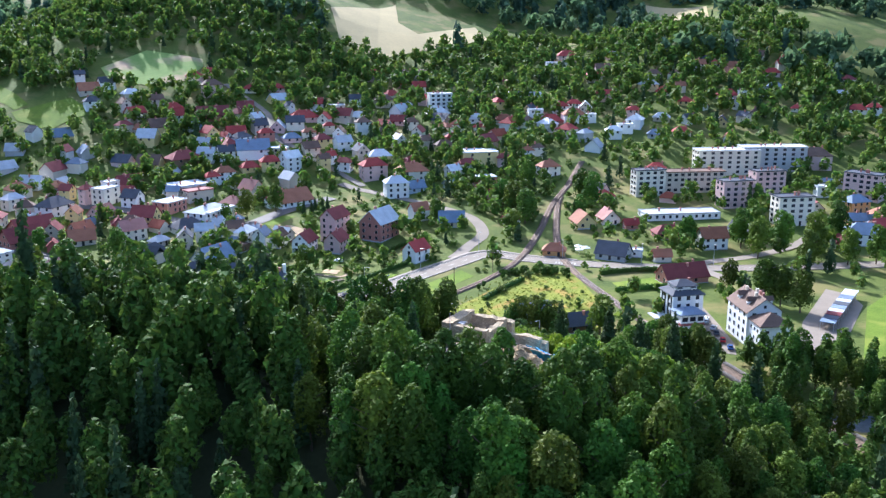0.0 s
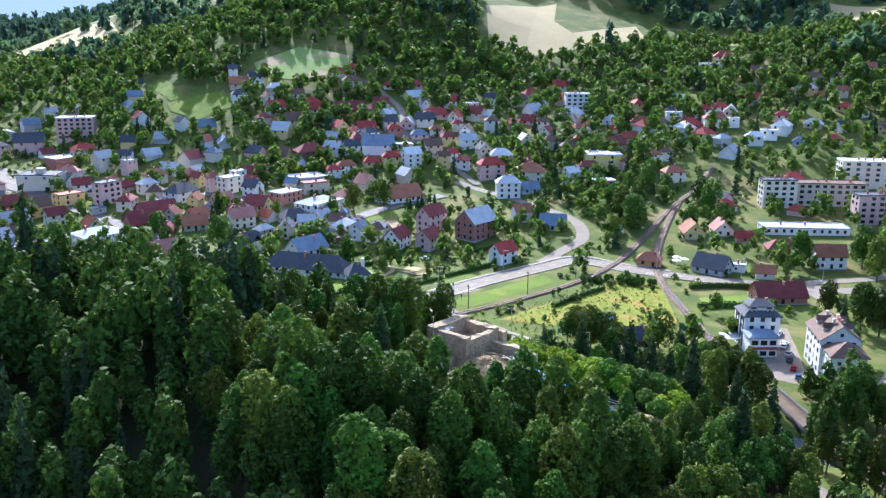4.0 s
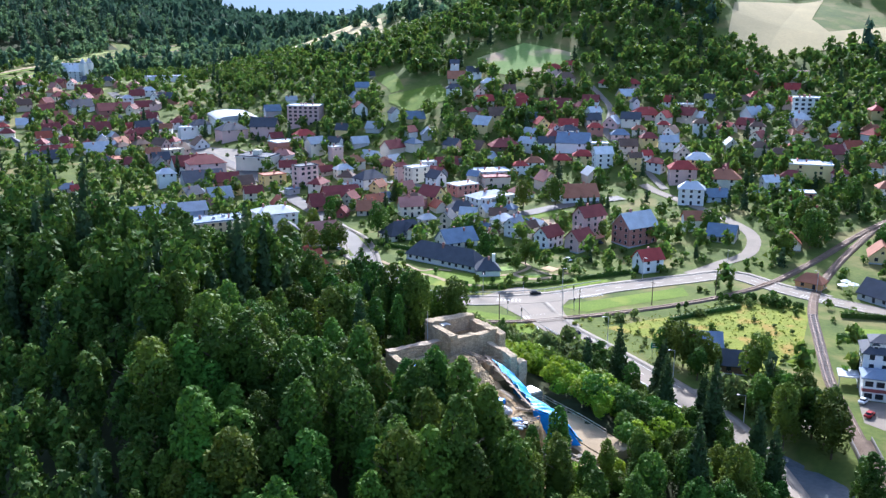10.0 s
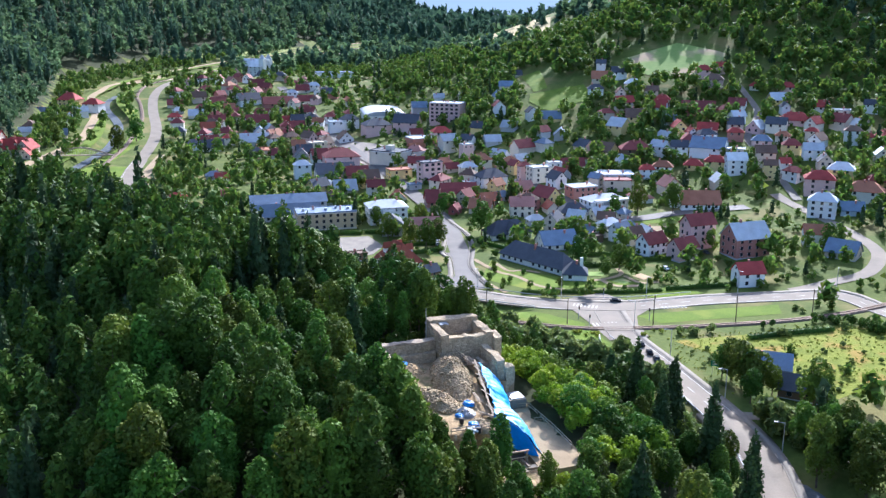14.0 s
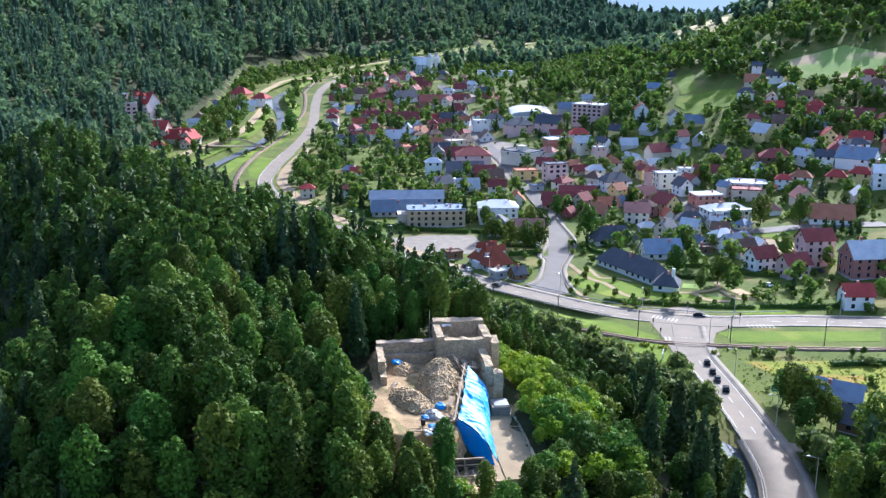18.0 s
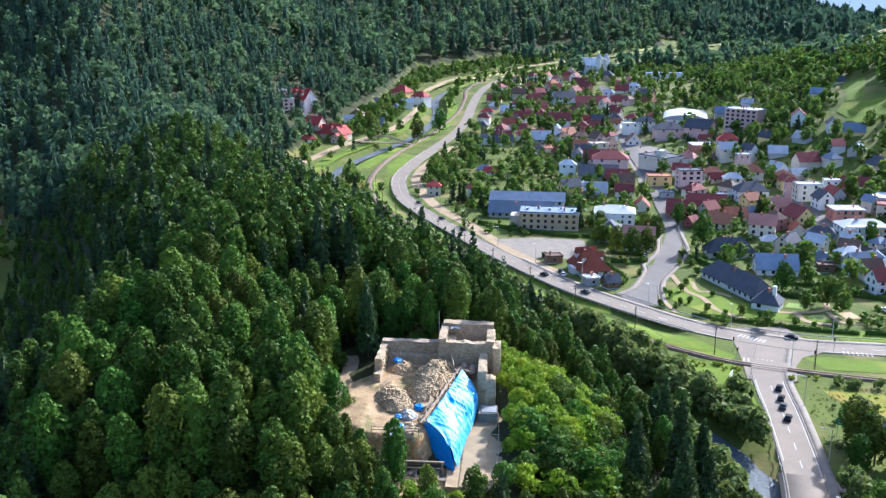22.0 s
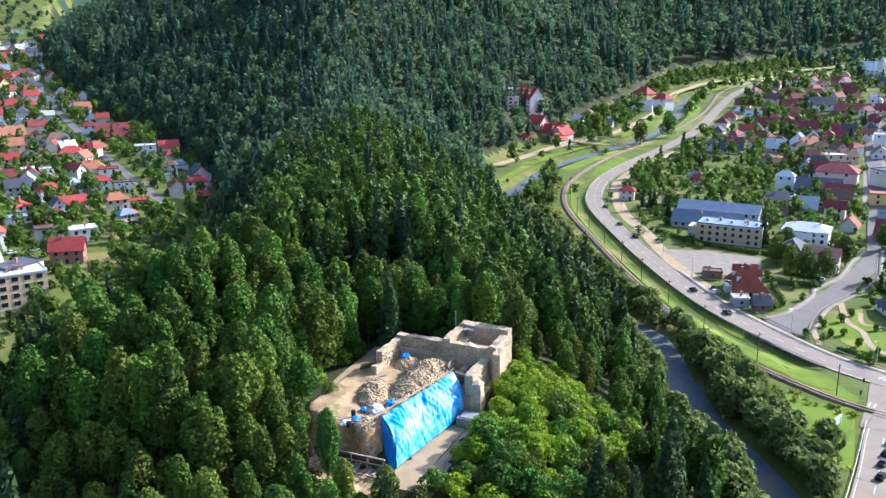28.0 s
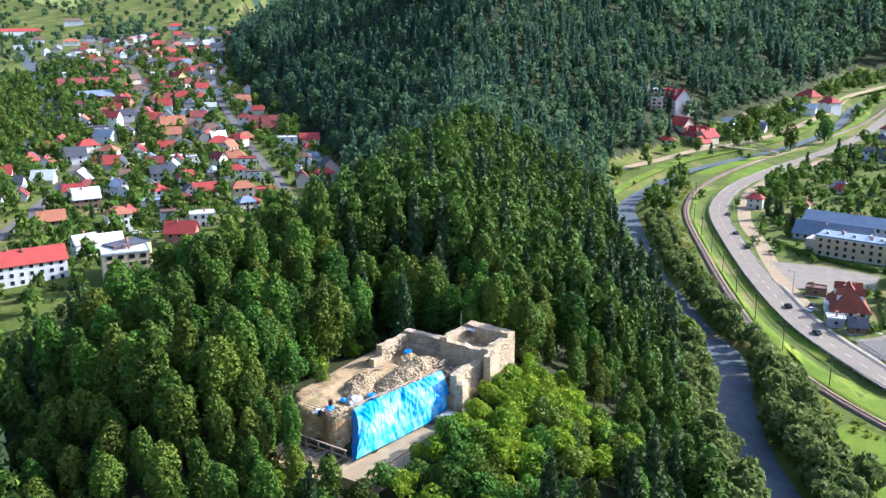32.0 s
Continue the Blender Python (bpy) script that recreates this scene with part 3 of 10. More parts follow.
ground_patch('meadow', [(5.2, 104.7), (18.6, 123.0), (38.4, 151.8), (59.1, 157.1), (62.1, 112.9), (55.1, 87.5), (39.3, 99.6)], M_MEADOW, 'rough yellow-green meadow between the railway lines', 0.06, 6)
ground_patch('field', [(-235.8, 386.6), (-214.1, 404.3), (-202.8, 393.1), (-197.5, 380.0), (-219.2, 360.5)], M_LAWN, 'bright green hayfield on the slope', 0.3, 6)
ground_patch('field', [(-279.5, 423.0), (-269.6, 432.0), (-236.3, 393.7), (-242.3, 385.9)], M_LAWN, 'small green field on the slope', 0.3, 6)
ground_patch('field', [(-565.8, 698.4), (-1173.6, 1525.8), (-581.8, 859.7), (-524.9, 825.8), (-343.6, 551.3), (-420.3, 598.4), (-505.5, 646.6)], M_HAY, 'pale mown field on the hillside', 0.5, 25)
ground_patch('allotments', [(-208.7, 450.1), (-185.7, 480.8), (-146.0, 473.7), (-143.2, 463.2), (-151.0, 436.4), (-166.1, 425.7), (-198.2, 431.4)], M_ALLOT, 'patchwork of green and tan plots on the slope', 0.3, 6)
ground_patch('field', [(-68.9, 642.3), (-13.5, 751.2), (-10.3, 658.2), (6.8, 626.5), (61.6, 708.2), (71.0, 645.4), (20.1, 588.3), (-21.0, 547.8), (-38.6, 550.4), (-57.0, 566.2)], M_HAY, 'pale dry field above the town', 0.5, 12)
ground_patch('field', [(259.0, 850.1), (315.1, 809.0), (267.5, 635.2), (254.9, 807.8)], M_HAY, 'pale field high on the slope', 0.5, 12)
ground_patch('field', [(-242.8, 382.7), (-221.5, 399.7), (-198.6, 386.6), (-211.2, 360.4), (-235.1, 370.8)], M_LAWN, 'green field near the western edge of town', 0.3, 6)
ground_patch('lawn', [(71.1, 140.1), (89.5, 146.7), (89.4, 135.5), (72.6, 131.1)], M_LAWN, 'yellow-green lawn beside the hotel', 0.1, 6)
ground_patch('field', [(127.9, 58.8), (153.5, 98.7), (122.3, 38.2), (117.5, 35.3)], M_LAWN, 'lush green sports field', 0.1, 6)
ground_patch('field', [(-961.6, 607.4), (-1026.3, 786.7), (-1017.5, 846.0), (-935.2, 727.4), (-911.0, 574.4)], M_HAYG, 'flat pale green field beyond the church', 0.3, 25)
ground_patch('field', [(-2159.2, -1324.3), (-2598.5, -1393.7), (-1645.2, -799.4), (-1366.9, -756.8), (-1519.5, -918.8)], M_HAYG, 'sunlit meadow on the far hill', 0.5, 25)
ground_patch('car_park', [(-172.9, 103.8), (-167.5, 121.2), (-154.6, 137.8), (-137.8, 129.8), (-131.8, 117.2), (-138.0, 103.5)], M_PAVE, 'pale paved car park in front of the school', 0.12, 6)
ground_patch('car_park', [(146.9, 128.5), (151.3, 122.9), (152.1, 117.3), (151.1, 109.0), (119.4, 59.7), (110.6, 67.6), (123.2, 93.0)], M_ASPHALT, 'grey stall car park beside the lawn', 0.14, 6)
ground_patch('lawn', [(151.5, 107.0), (165.3, 120.7), (118.0, 29.6), (117.1, 37.3), (125.3, 56.6)], M_LAWN, 'wide bright lawn beside the sports ground', 0.14, 12)
ground_patch('car_park', [(79.5, 83), (86.5, 84), (90, 100), (90.5, 111), (95.8, 112), (95.2, 92), (94, 74), (91.3, 64.5), (82, 69)], M_ASPHALT, 'grey hotel car park', 0.1, 6)
ground_patch('market_square', [(-341.9, 291.6), (-341.1, 302.9), (-301.2, 297.0), (-273.4, 283.0), (-254.2, 248.3), (-224.7, 221.0), (-261.6, 243.8)], M_PAVE, 'pale paved market square', 0.14, 12)
ground_patch('yard', [(-69.6, 220.9), (-58.4, 228.0), (-51.2, 221.4), (-47.4, 210.8), (-61.6, 213.0)], M_GRAVEL, 'bare reddish gravel yard beside the houses', 0.12, 6)
ground_patch('park_lawn', [(-77.9, 118.4), (-91.2, 142.4), (-78.4, 135.1), (-57.4, 138.7), (-43.3, 145.8), (-31.5, 152.0), (-35.4, 141.7), (-56.0, 119.4)], M_LAWN, 'green lawn with paths beside the old houses', 0.1, 6)
ground_patch('park_lawn', [(-78.7, 230.0), (-67.8, 242.5), (-56.8, 241.8), (-62.9, 230.8), (-71.5, 221.6)], M_LAWN, 'green lawn under the large trees', 0.12, 6)
ground_patch('lawn', [(-23.4, 140.5), (-22.1, 154.4), (-8.3, 155.6), (-17.7, 138.6)], M_LAWN, 'green triangle of grass by the side road', 0.1, 6)

ground_patch('green_strip', [(-360, 131), (-388, 153), (-380, 160), (-328, 119), (-280, 103), (-206.0, 98.2), (-128.2, 94.3), (-74.1, 95.0), (-70.4, 91.6), (-119.0, 86.8), (-191.0, 88.5), (-259.7, 95.1), (-317.3, 110.9)], M_LAWN, 'bright green strip along the railway curve', 0.1, 25)


# ---- trees ----
ROAD_LINES = []
for _r, _w in ((ROAD_MAIN, 8.5), (ROAD_SOUTH, 8), (ROAD_SQUARE, 7), (ROAD_NORTH, 6), (RAIL_MAIN, 5), (RAIL_EAST, 5), (ROAD_VALLEY, 6), (ROAD_WEST, 5), (ROAD_WEST_B, 6), (ROAD_MARKET, 6), (ROAD_BACK, 4.5), (ROAD_BLOCKS, 5), (ROAD_LOT, 4)):
    ROAD_LINES.append(([tuple(p) for p in curve_points(_r, 14)], _w))


def on_road(x, y, extra=0.0):
    r = np.zeros(np.shape(x), bool)
    for line, w in ROAD_LINES:
        r |= line_distance(x, y, line) < w + extra
    return r


def unit(v):
    return v / (np.linalg.norm(v, axis=-1, keepdims=True) + 1e-9)


def leaf_triangles(rs, pos, nrm, size, droop=0.0):
    """One small leafy triangle at each place, turned roughly along its normal."""
    n = len(pos)
    nrm = unit(nrm + rs.normal(0, 0.55, (n, 3)) + (0, 0, -droop))
    a = unit(np.cross(nrm, rs.normal(0, 1, (n, 3))))
    b = np.cross(nrm, a)
    s = size * rs.uniform(0.65, 1.35, (n, 1))
    th = rs.uniform(0, 6.28, n)[:, None]
    u = a * np.cos(th) + b * np.sin(th)
    w = -a * np.sin(th) + b * np.cos(th)
    return np.stack([pos + u * s * 0.62, pos - u * s * 0.36 + w * s * 0.55, pos - u * s * 0.36 - w * s * 0.5 + nrm * s * 0.25], 1).reshape(-1, 3)


def crown_points(rs, kind, n):
    """Places and normals of leaves on a crown of unit radius and unit height, standing on z = 0."""
    if kind == "conifer":
        h = 1 - np.sqrt(rs.uniform(0, 1, n))
        h = np.clip(h * 1.02, 0, 1)
        tier = (h * 9) % 1.0
        r = (1 - h) ** 0.85 * (0.62 + 0.42 * (1 - tier)) * rs.uniform(0.72, 1.0, n) + 0.03
        a = rs.uniform(0, 6.28, n)
        r = r * (1 + 0.16 * np.sin(a * 5 + np.floor(h * 9) * 2.1))
        pos = np.stack([np.cos(a) * r, np.sin(a) * r, 0.02 + 0.98 * h], -1)
        return pos, np.stack([np.cos(a), np.sin(a), 0.35 + 0 * a], -1)
    bush = kind == "bush"
    lobes = 15 if bush else 34
    c = unit(rs.normal(0, 1, (lobes, 3)) + (0, 0, 0.25)) * rs.uniform(0.6, 1.0, (lobes, 1)) * (0.64, 0.64, 0.4) + (0, 0, 0.5)
    c[0] = (0, 0, 0.62)
    c[1] = (0.08, -0.05, 0.84)
    if not bush:
        c[:, :2] *= (1.22 - 0.55 * c[:, 2])[:, None]
    # lobes are round in metres: broad crowns are about three times as high as their radius
    flat = 0.6 if bush else 0.38
    rad = rs.uniform(0.24, 0.42, lobes) if bush else rs.uniform(0.19, 0.4, lobes) * (1.25 - 0.45 * c[:, 2])
    k = rs.choice(lobes, n * 4, p=rad ** 2 / (rad ** 2).sum())
    d = unit(rs.normal(0, 1, (n * 4, 3)) + (0, 0, 0.45))
    p = c[k] + d * rad[k][:, None] * (1, 1, flat) * rs.uniform(0.8, 1.2, (n * 4, 1))
    q = (p[:, None] - c[None]) / (rad[None, :, None] * np.array((1, 1, flat)))
    deep = (np.linalg.norm(q, axis=-1) < 0.8).any(1)
    ok = np.where(~deep & (p[:, 2] > 0.06))[0][:n]
    if kind == "tall":
        p = p * (0.8, 0.8, 1.0)
    return p[ok], d[ok]


def core_mesh(rs, kind):
    """A lumpy inner body that keeps the crown from being seen through."""
    bm = bmesh.new()
    bmesh.ops.create_icosphere(bm, subdivisions=1, radius=1)
    v = np.array([q.co for q in bm.verts])
    f = np.array([[q.index for q in g.verts] for g in bm.faces])
    bm.free()
    v = v * rs.uniform(0.8, 1.1, (len(v), 1))
    if kind == "conifer":
        v = v * (0.5, 0.5, 0.45) + (0, 0, 0.42)
        v[:, :2] *= np.clip(1.25 - v[:, 2:], 0.05, 1)
    else:
        v = v * ((0.5, 0.5, 0.3) if kind == "bush" else (0.4, 0.4, 0.33)) + (0, 0, 0.45)
    return v, f


def tree_template(seed, kind, leaves, size, radius, height_):
    """Vertices of a crown: loose leaves and a core, in metres, from the crown's foot."""
    rs = np.random.RandomState(seed)
    p, nrm = crown_points(rs, kind, leaves)
    scale = np.array((radius, radius, height_))
    v = leaf_triangles(rs, p * scale, nrm, size, 0.25 if kind == "conifer" else 0.0)
    f = np.arange(len(v)).reshape(-1, 3)
    cv, cf = core_mesh(rs, kind)
    return np.vstack([v, cv * scale]), np.vstack([f, cf + len(v)])


def trunk_mesh(seed, h, r, limbs):
    """A tapered trunk with a few limbs."""
    rs = np.random.RandomState(seed)
    bm = bmesh.new()

    def tube(a, b, ra, rb, sides=6):
        a, b = Vector(a), Vector(b)
        q = (b - a).to_track_quat("Z", "Y")
        ring = []
        for p, rr in ((a, ra), (b, rb)):
            ring.append([bm.verts.new(p + q @ Vector((rr * math.cos(k * 6.283 / sides), rr * math.sin(k * 6.283 / sides), 0))) for k in range(sides)])
        for k in range(sides):
            bm.faces.new((ring[0][k], ring[0][(k + 1) % sides], ring[1][(k + 1) % sides], ring[1][k]))
    lean = rs.uniform(-0.03, 0.03, 2) * h
    tube((0, 0, -0.6), (lean[0], lean[1], h * 0.55), r, r * 0.65)
    tube((lean[0], lean[1], h * 0.55), (lean[0] * 1.5, lean[1] * 1.5, h * 0.95), r * 0.65, r * 0.15)
    for k in range(limbs):
        a = rs.uniform(0, 6.28)
        z = h * rs.uniform(0.35, 0.7)
        l = h * rs.uniform(0.15, 0.27)
        tube((lean[0] * z / h, lean[1] * z / h, z), (math.cos(a) * l, math.sin(a) * l, z + l * 0.8), r * 0.4, r * 0.1, 5)
    me = bpy.data.meshes.new("trunk")
    bm.to_mesh(me)
    bm.free()
    me.materials.append(M_BARK)
    return me


def tree_kind(name, label, category, seed, kind, leaves, size, radius, crown_h, foot, material, limbs=5):
    v, f = tree_template(seed, kind, leaves, size, radius, crown_h)
    me = np_mesh("crown", v + (0, 0, foot), f)
    me.materials.append(material)
    tk = trunk_mesh(seed, foot + crown_h * 0.9, 0.24, limbs) if kind != "bush" else None
    return name, label, category, me, tk


def plant(kind, x, y, s, rot, group, squash=1.0):
    name, label, category, me, tk = kind
    ob = new(name)
    ob.empty_display_size = 0.5
    for n, d in ((("trunk", tk), ("crown", me)) if tk else (("crown", me),)):
        c = new(n, d)
        c.parent = ob
    ob.matrix_world = Matrix.Translation((x, y, h1(x, y) - 0.1)) @ Matrix.Rotation(rot, 4, "Z") @ Matrix.Diagonal((s, s, s * squash, 1))
    return tagged(ob, label, category, group)


def forest(name, xs, ys, templates, scales, material, label, category):
    """Many trees in one mesh, too many to be counted."""
    rs = np.random.RandomState(len(xs))
    z = height(xs, ys)
    pick = rs.randint(0, len(templates), len(xs))
    V, Fc, base = [], [], 0
    for k, (v, f) in enumerate(templates):
        sel = np.where(pick == k)[0]
        if not len(sel):
            continue
        a = rs.uniform(0, 6.28, len(sel))
        s = scales[sel]
        ca, sa = np.cos(a) * s, np.sin(a) * s
        hs = s * rs.uniform(0.85, 1.2, len(sel))
        x = v[None, :, 0] * ca[:, None] - v[None, :, 1] * sa[:, None] + xs[sel][:, None]
        y = v[None, :, 0] * sa[:, None] + v[None, :, 1] * ca[:, None] + ys[sel][:, None]
        zz = v[None, :, 2] * hs[:, None] + z[sel][:, None]
        V.append(np.stack([x, y, zz], -1).reshape(-1, 3))
        Fc.append((f[None] + (np.arange(len(sel)) * len(v))[:, None, None]).reshape(-1, 3) + base)
        base += len(sel) * len(v)
    me = np_mesh(name, np.vstack(V), np.vstack(Fc))
    return tagged(mesh_object(name, me, material), label, category, "", "stuff")


def scatter(rs, x0, x1, y0, y1, spacing):
    """A jittered grid of places."""
    gx_, gy_ = np.meshgrid(np.arange(x0, x1, spacing), np.arange(y0, y1, spacing))
    x, y = gx_.ravel() + rs.uniform(-0.45, 0.45, gx_.size) * spacing, gy_.ravel() + rs.uniform(-0.45, 0.45, gx_.size) * spacing
    return x, y


def yard_place(ax, ay):
    """From the castle's own axes to the plan."""
    return 4 + 0.865 * ax + 0.502 * ay, -3 - 0.502 * ax + 0.865 * ay


def yard_axes(x, y):
    return (x - 4) * 0.865 - (y + 3) * 0.502, (x - 4) * 0.502 + (y + 3) * 0.865


def lift(t, foot):
    return t[0] + (0, 0, foot), t[1]


# the wood on the castle hill
rs = np.random.RandomState(4)
x, y = scatter(rs, -230, 100, -150, 60, 5.1)
ax, ay = yard_axes(x, y)
PATH_AXES = [(-2, -19.5), (6, -19), (16, -18.4), (24.5, -16.8), (28, -14.8), (31, -13.0)]
lane = line_distance(ax, ay, PATH_AXES)
yard = ((ax > -5.5) & (ax < 50.5) & (ay > -15.5) & (ay < 13.5)) | (lane < 4.6)
hd = line_distance(x, y, HILL + HILL[:1])
ok = inside(x, y, HILL) & ~yard & (hd > 2.5) & ~on_road(x, y) & (line_distance(x, y, RIVER_LINE) > 15)
x, y, ax, ay = x[ok], y[ok], ax[ok], ay[ok]
shrubs = (ax > -8) & (ax < 46) & (ay > 11) & (ay < 36)
keep = ~shrubs
x, y, ax, ay, shrubs = x[keep], y[keep], ax[keep], ay[keep], shrubs[keep]
nearest = np.hypot(x - 25, (y + 20) * 0.9)
order = np.argsort(nearest)
BROAD = [tree_kind("broadleaf_tree", "tall broadleaf tree with dense green crown in the castle wood", "tree", 20 + k, "broad" if k < 4 else "tall", 2200, 0.48, 3.35 + 0.2 * (k % 3), 13.8, 1.5, M_LEAF) for k in range(5)]
SPRUCE = [tree_kind("spruce_tree", "dark green spruce standing in the castle wood", "tree", 30 + k, "conifer", 950, 0.85, 3.1, 17.0, 2.5, M_NEEDLE, 0) for k in range(2)]
GREEN_BUSH = [tree_kind("bush", "dark green bush at the edge of the castle yard", "bush", 45 + k, "bush", 800, 0.47, 3.4, 5.4, 0.3, M_LEAF, 3) for k in range(2)]
SHRUB = [tree_kind("shrub", "bright green leafy shrub on the slope below the tower", "shrub", 40 + k, "bush", 800, 0.52, 3.6, 5.2, 0.4, M_SHRUB, 3) for k in range(3)]
single = order[:290]
loose = order[290:]
# bright shrubs cover the slope below the tower and fringe the yard
sx, sy = scatter(rs, -60, 90, -90, 50, 3.5)
sa, sb = yard_axes(sx, sy)
low = ((sa > -9) & (sa < 46) & (sb > np.where(sa < 18, 11.6, 12.8)) & (sb < 34)) & inside(sx, sy, HILL) & (line_distance(sx, sy, HILL + HILL[:1]) > 3)
fringe = (((sa > 47) & (sa < 54) & (sb > -14) & (sb < 14)) | ((sa > 36) & (sa < 48) & (sb > -18) & (sb < -12.5)) | ((sa > 30) & (sa < 38) & (sb > -12.2) & (sb < -10.5)) | ((sa > -9) & (sa < -4) & (sb > -16) & (sb < 12)) | ((sb > -16.2) & (sb < -14.6) & (sa > -4) & (sa < 27)) | ((sb > -23) & (sb < -20.8) & (sa > -4) & (sa < 24)))
for i in np.where(low | fringe)[0]:
    small = 0.62 if not low[i] else 0.9 if sa[i] < 4 else 0.66 if sb[i] < 16 else 0.95
    plant(SHRUB[rs.randint(3)] if (low[i] and rs.rand() < np.clip(1.5 - (sb[i] - 12) / 16 - np.clip(sa[i] - 14, 0, 99) / 26, 0.12, 1)) or (not low[i] and rs.rand() < 0.3) else GREEN_BUSH[rs.randint(2)], sx[i], sy[i], small * rs.uniform(0.75, 1.25), rs.uniform(0, 6.28), "shrubs round the castle")
# trees that stand close to the yard's lower end
for pa, pb, s in ((41.5, -13.2, 0.72), (45.5, -15.0, 0.9), (49, -11, 0.7), (47, -19, 1.2), (42, -20, 1.3), (36, -20.5, 1.1), (31, -22.5, 0.95), (26, -24, 0.85), (20, -25, 0.8), (34, -25, 1.15), (39, -26, 1.25), (28, -27, 1.0), (46.4, -4.6, 0.86), (51.2, -8.5, 0.86), (54.5, -11, 0.95), (52, -15, 0.9), (46.5, -9.8, 0.74), (50.5, -7.5, 0.74), (54, -5, 0.72)):
    px, py = yard_place(pa, pb)
    plant(BROAD[4] if pb > -14 else BROAD[rs.randint(5)], px, py, s, rs.uniform(0, 6.28), "trees of the castle wood", 1.05)
# dark conifers on the nose of the hill
for px, py, s in ((24, 35, 0.85), (33, 30, 1.05), (41, 33, 0.9), (44, 25, 1.1), (53, 24, 0.95), (57, 15, 1.1), (66, 12, 0.95), (71, -2, 1.0), (-4, -17, 0.9), (62, -22, 1.0), (48, 12, 0.9)):
    plant(SPRUCE[rs.randint(2)], px, py, s, rs.uniform(0, 6.28), "trees of the castle wood")
for i in single:
    if shrubs[i]:
        plant(SHRUB[rs.randint(3)], x[i], y[i], rs.uniform(0.75, 1.15), rs.uniform(0, 6.28), "shrubs below the tower")
    elif rs.rand() < 0.13 and ay[i] < 5 and ax[i] < 30:
        plant(SPRUCE[rs.randint(2)], x[i], y[i], rs.uniform(0.7, 0.98), rs.uniform(0, 6.28), "trees of the castle wood")
    else:
        front = 0.62 if ax[i] > 46 and ax[i] < 57 and ay[i] > -16 else 0.95 if ax[i] >= 57 else 0.74 if ay[i] > 11 else 1.22 if ax[i] > 12 else 1.1
        plant(BROAD[rs.randint(5)], x[i], y[i], rs.uniform(0.72, 1.1) * front, rs.uniform(0, 6.28), "trees of the castle wood", rs.uniform(0.85, 1.1))
lx, ly = x[loose], y[loose]
low_side = (lx > -25) & (ly > 2)
edge = line_distance(lx, ly, HILL + HILL[:1])
con = ~low_side & (rs.rand(len(lx)) < 0.16 + 0.3 * np.clip((ly - 5) / 30, 0, 1) + 0.25 * np.clip((-lx - 20) / 60, 0, 1) * (ly < -40))
MID_B = [lift(tree_template(60 + k, "broad" if k < 4 else "tall", 480, 0.92, 3.45, 14.0), 1.5) for k in range(5)]
MID_C = [lift(tree_template(70 + k, "conifer", 400, 1.15, 3.1, 19.0), 1.0) for k in range(3)]
forest("broadleaf_wood", lx[~con], ly[~con], MID_B, rs.uniform(0.75, 1.2, (~con).sum()) * (np.where(low_side, np.where(lx > 15, 1.12, 0.8), 1.06) * np.where((ly < -60) & (lx < -20) & (edge < 40), 0.42, np.where((ly < -50) & (lx < 35), 0.76, 1.0)))[~con], M_LEAFI, "dense broadleaf wood covering the castle hill", "woods")
forest("spruce_wood", lx[con], ly[con], MID_C, rs.uniform(0.75, 1.15, con.sum()) * np.where((ly < -60) & (lx < -20) & (edge < 40), 0.42, np.where((ly < -50) & (lx < 35), 0.76, 1.0))[con], M_NEEDLEI, "dark conifers mixed into the hill wood", "woods")

# the wooded mountain behind
rs = np.random.RandomState(5)
x, y = scatter(rs, -640, -230, -260, 250, 8.5)
x2, y2 = scatter(rs, -1750, -640, -700, 1250, 15.3)
sc = np.concatenate([np.ones(len(x)), 1.7 * np.ones(len(x2))])
x, y = np.concatenate([x, x2]), np.concatenate([y, y2])
hd = line_distance(x, y, HILL + HILL[:1])
glade = (rolls(x, y, 190, 21) > 1.5) & (hd < 60)
ok = inside(x, y, HILL) & (hd > 5) & ~glade & ~on_road(x, y) & ~((np.hypot(x + 455, y - 118) < 22) | (np.hypot(x + 520, y - 125) < 21) | (np.hypot(x + 650, y - 235) < 20))
x, y, sc, hd = x[ok], y[ok], sc[ok], hd[ok]
con = rs.rand(len(x)) < 0.45 + 0.3 * np.clip(hd / 120, 0, 1)
FAR_B = [lift(tree_template(80 + k, "broad", 66, 2.3, 4.9, 11.5), 3.5) for k in range(5)]
FAR_C = [lift(tree_template(90 + k, "conifer", 54, 2.1, 3.3, 18.0), 1.0) for k in range(4)]
forest("mountain_broadleaf_wood", x[~con], y[~con], FAR_B, sc[~con] * rs.uniform(0.75, 1.2, (~con).sum()), M_HAZY_LEAF, "broadleaf wood on the far mountainside", "woods")
forest("mountain_spruce_wood", x[con], y[con], FAR_C, sc[con] * rs.uniform(0.75, 1.15, con.sum()), M_HAZY_NEEDLE, "dark spruce wood on the far mountainside", "woods")


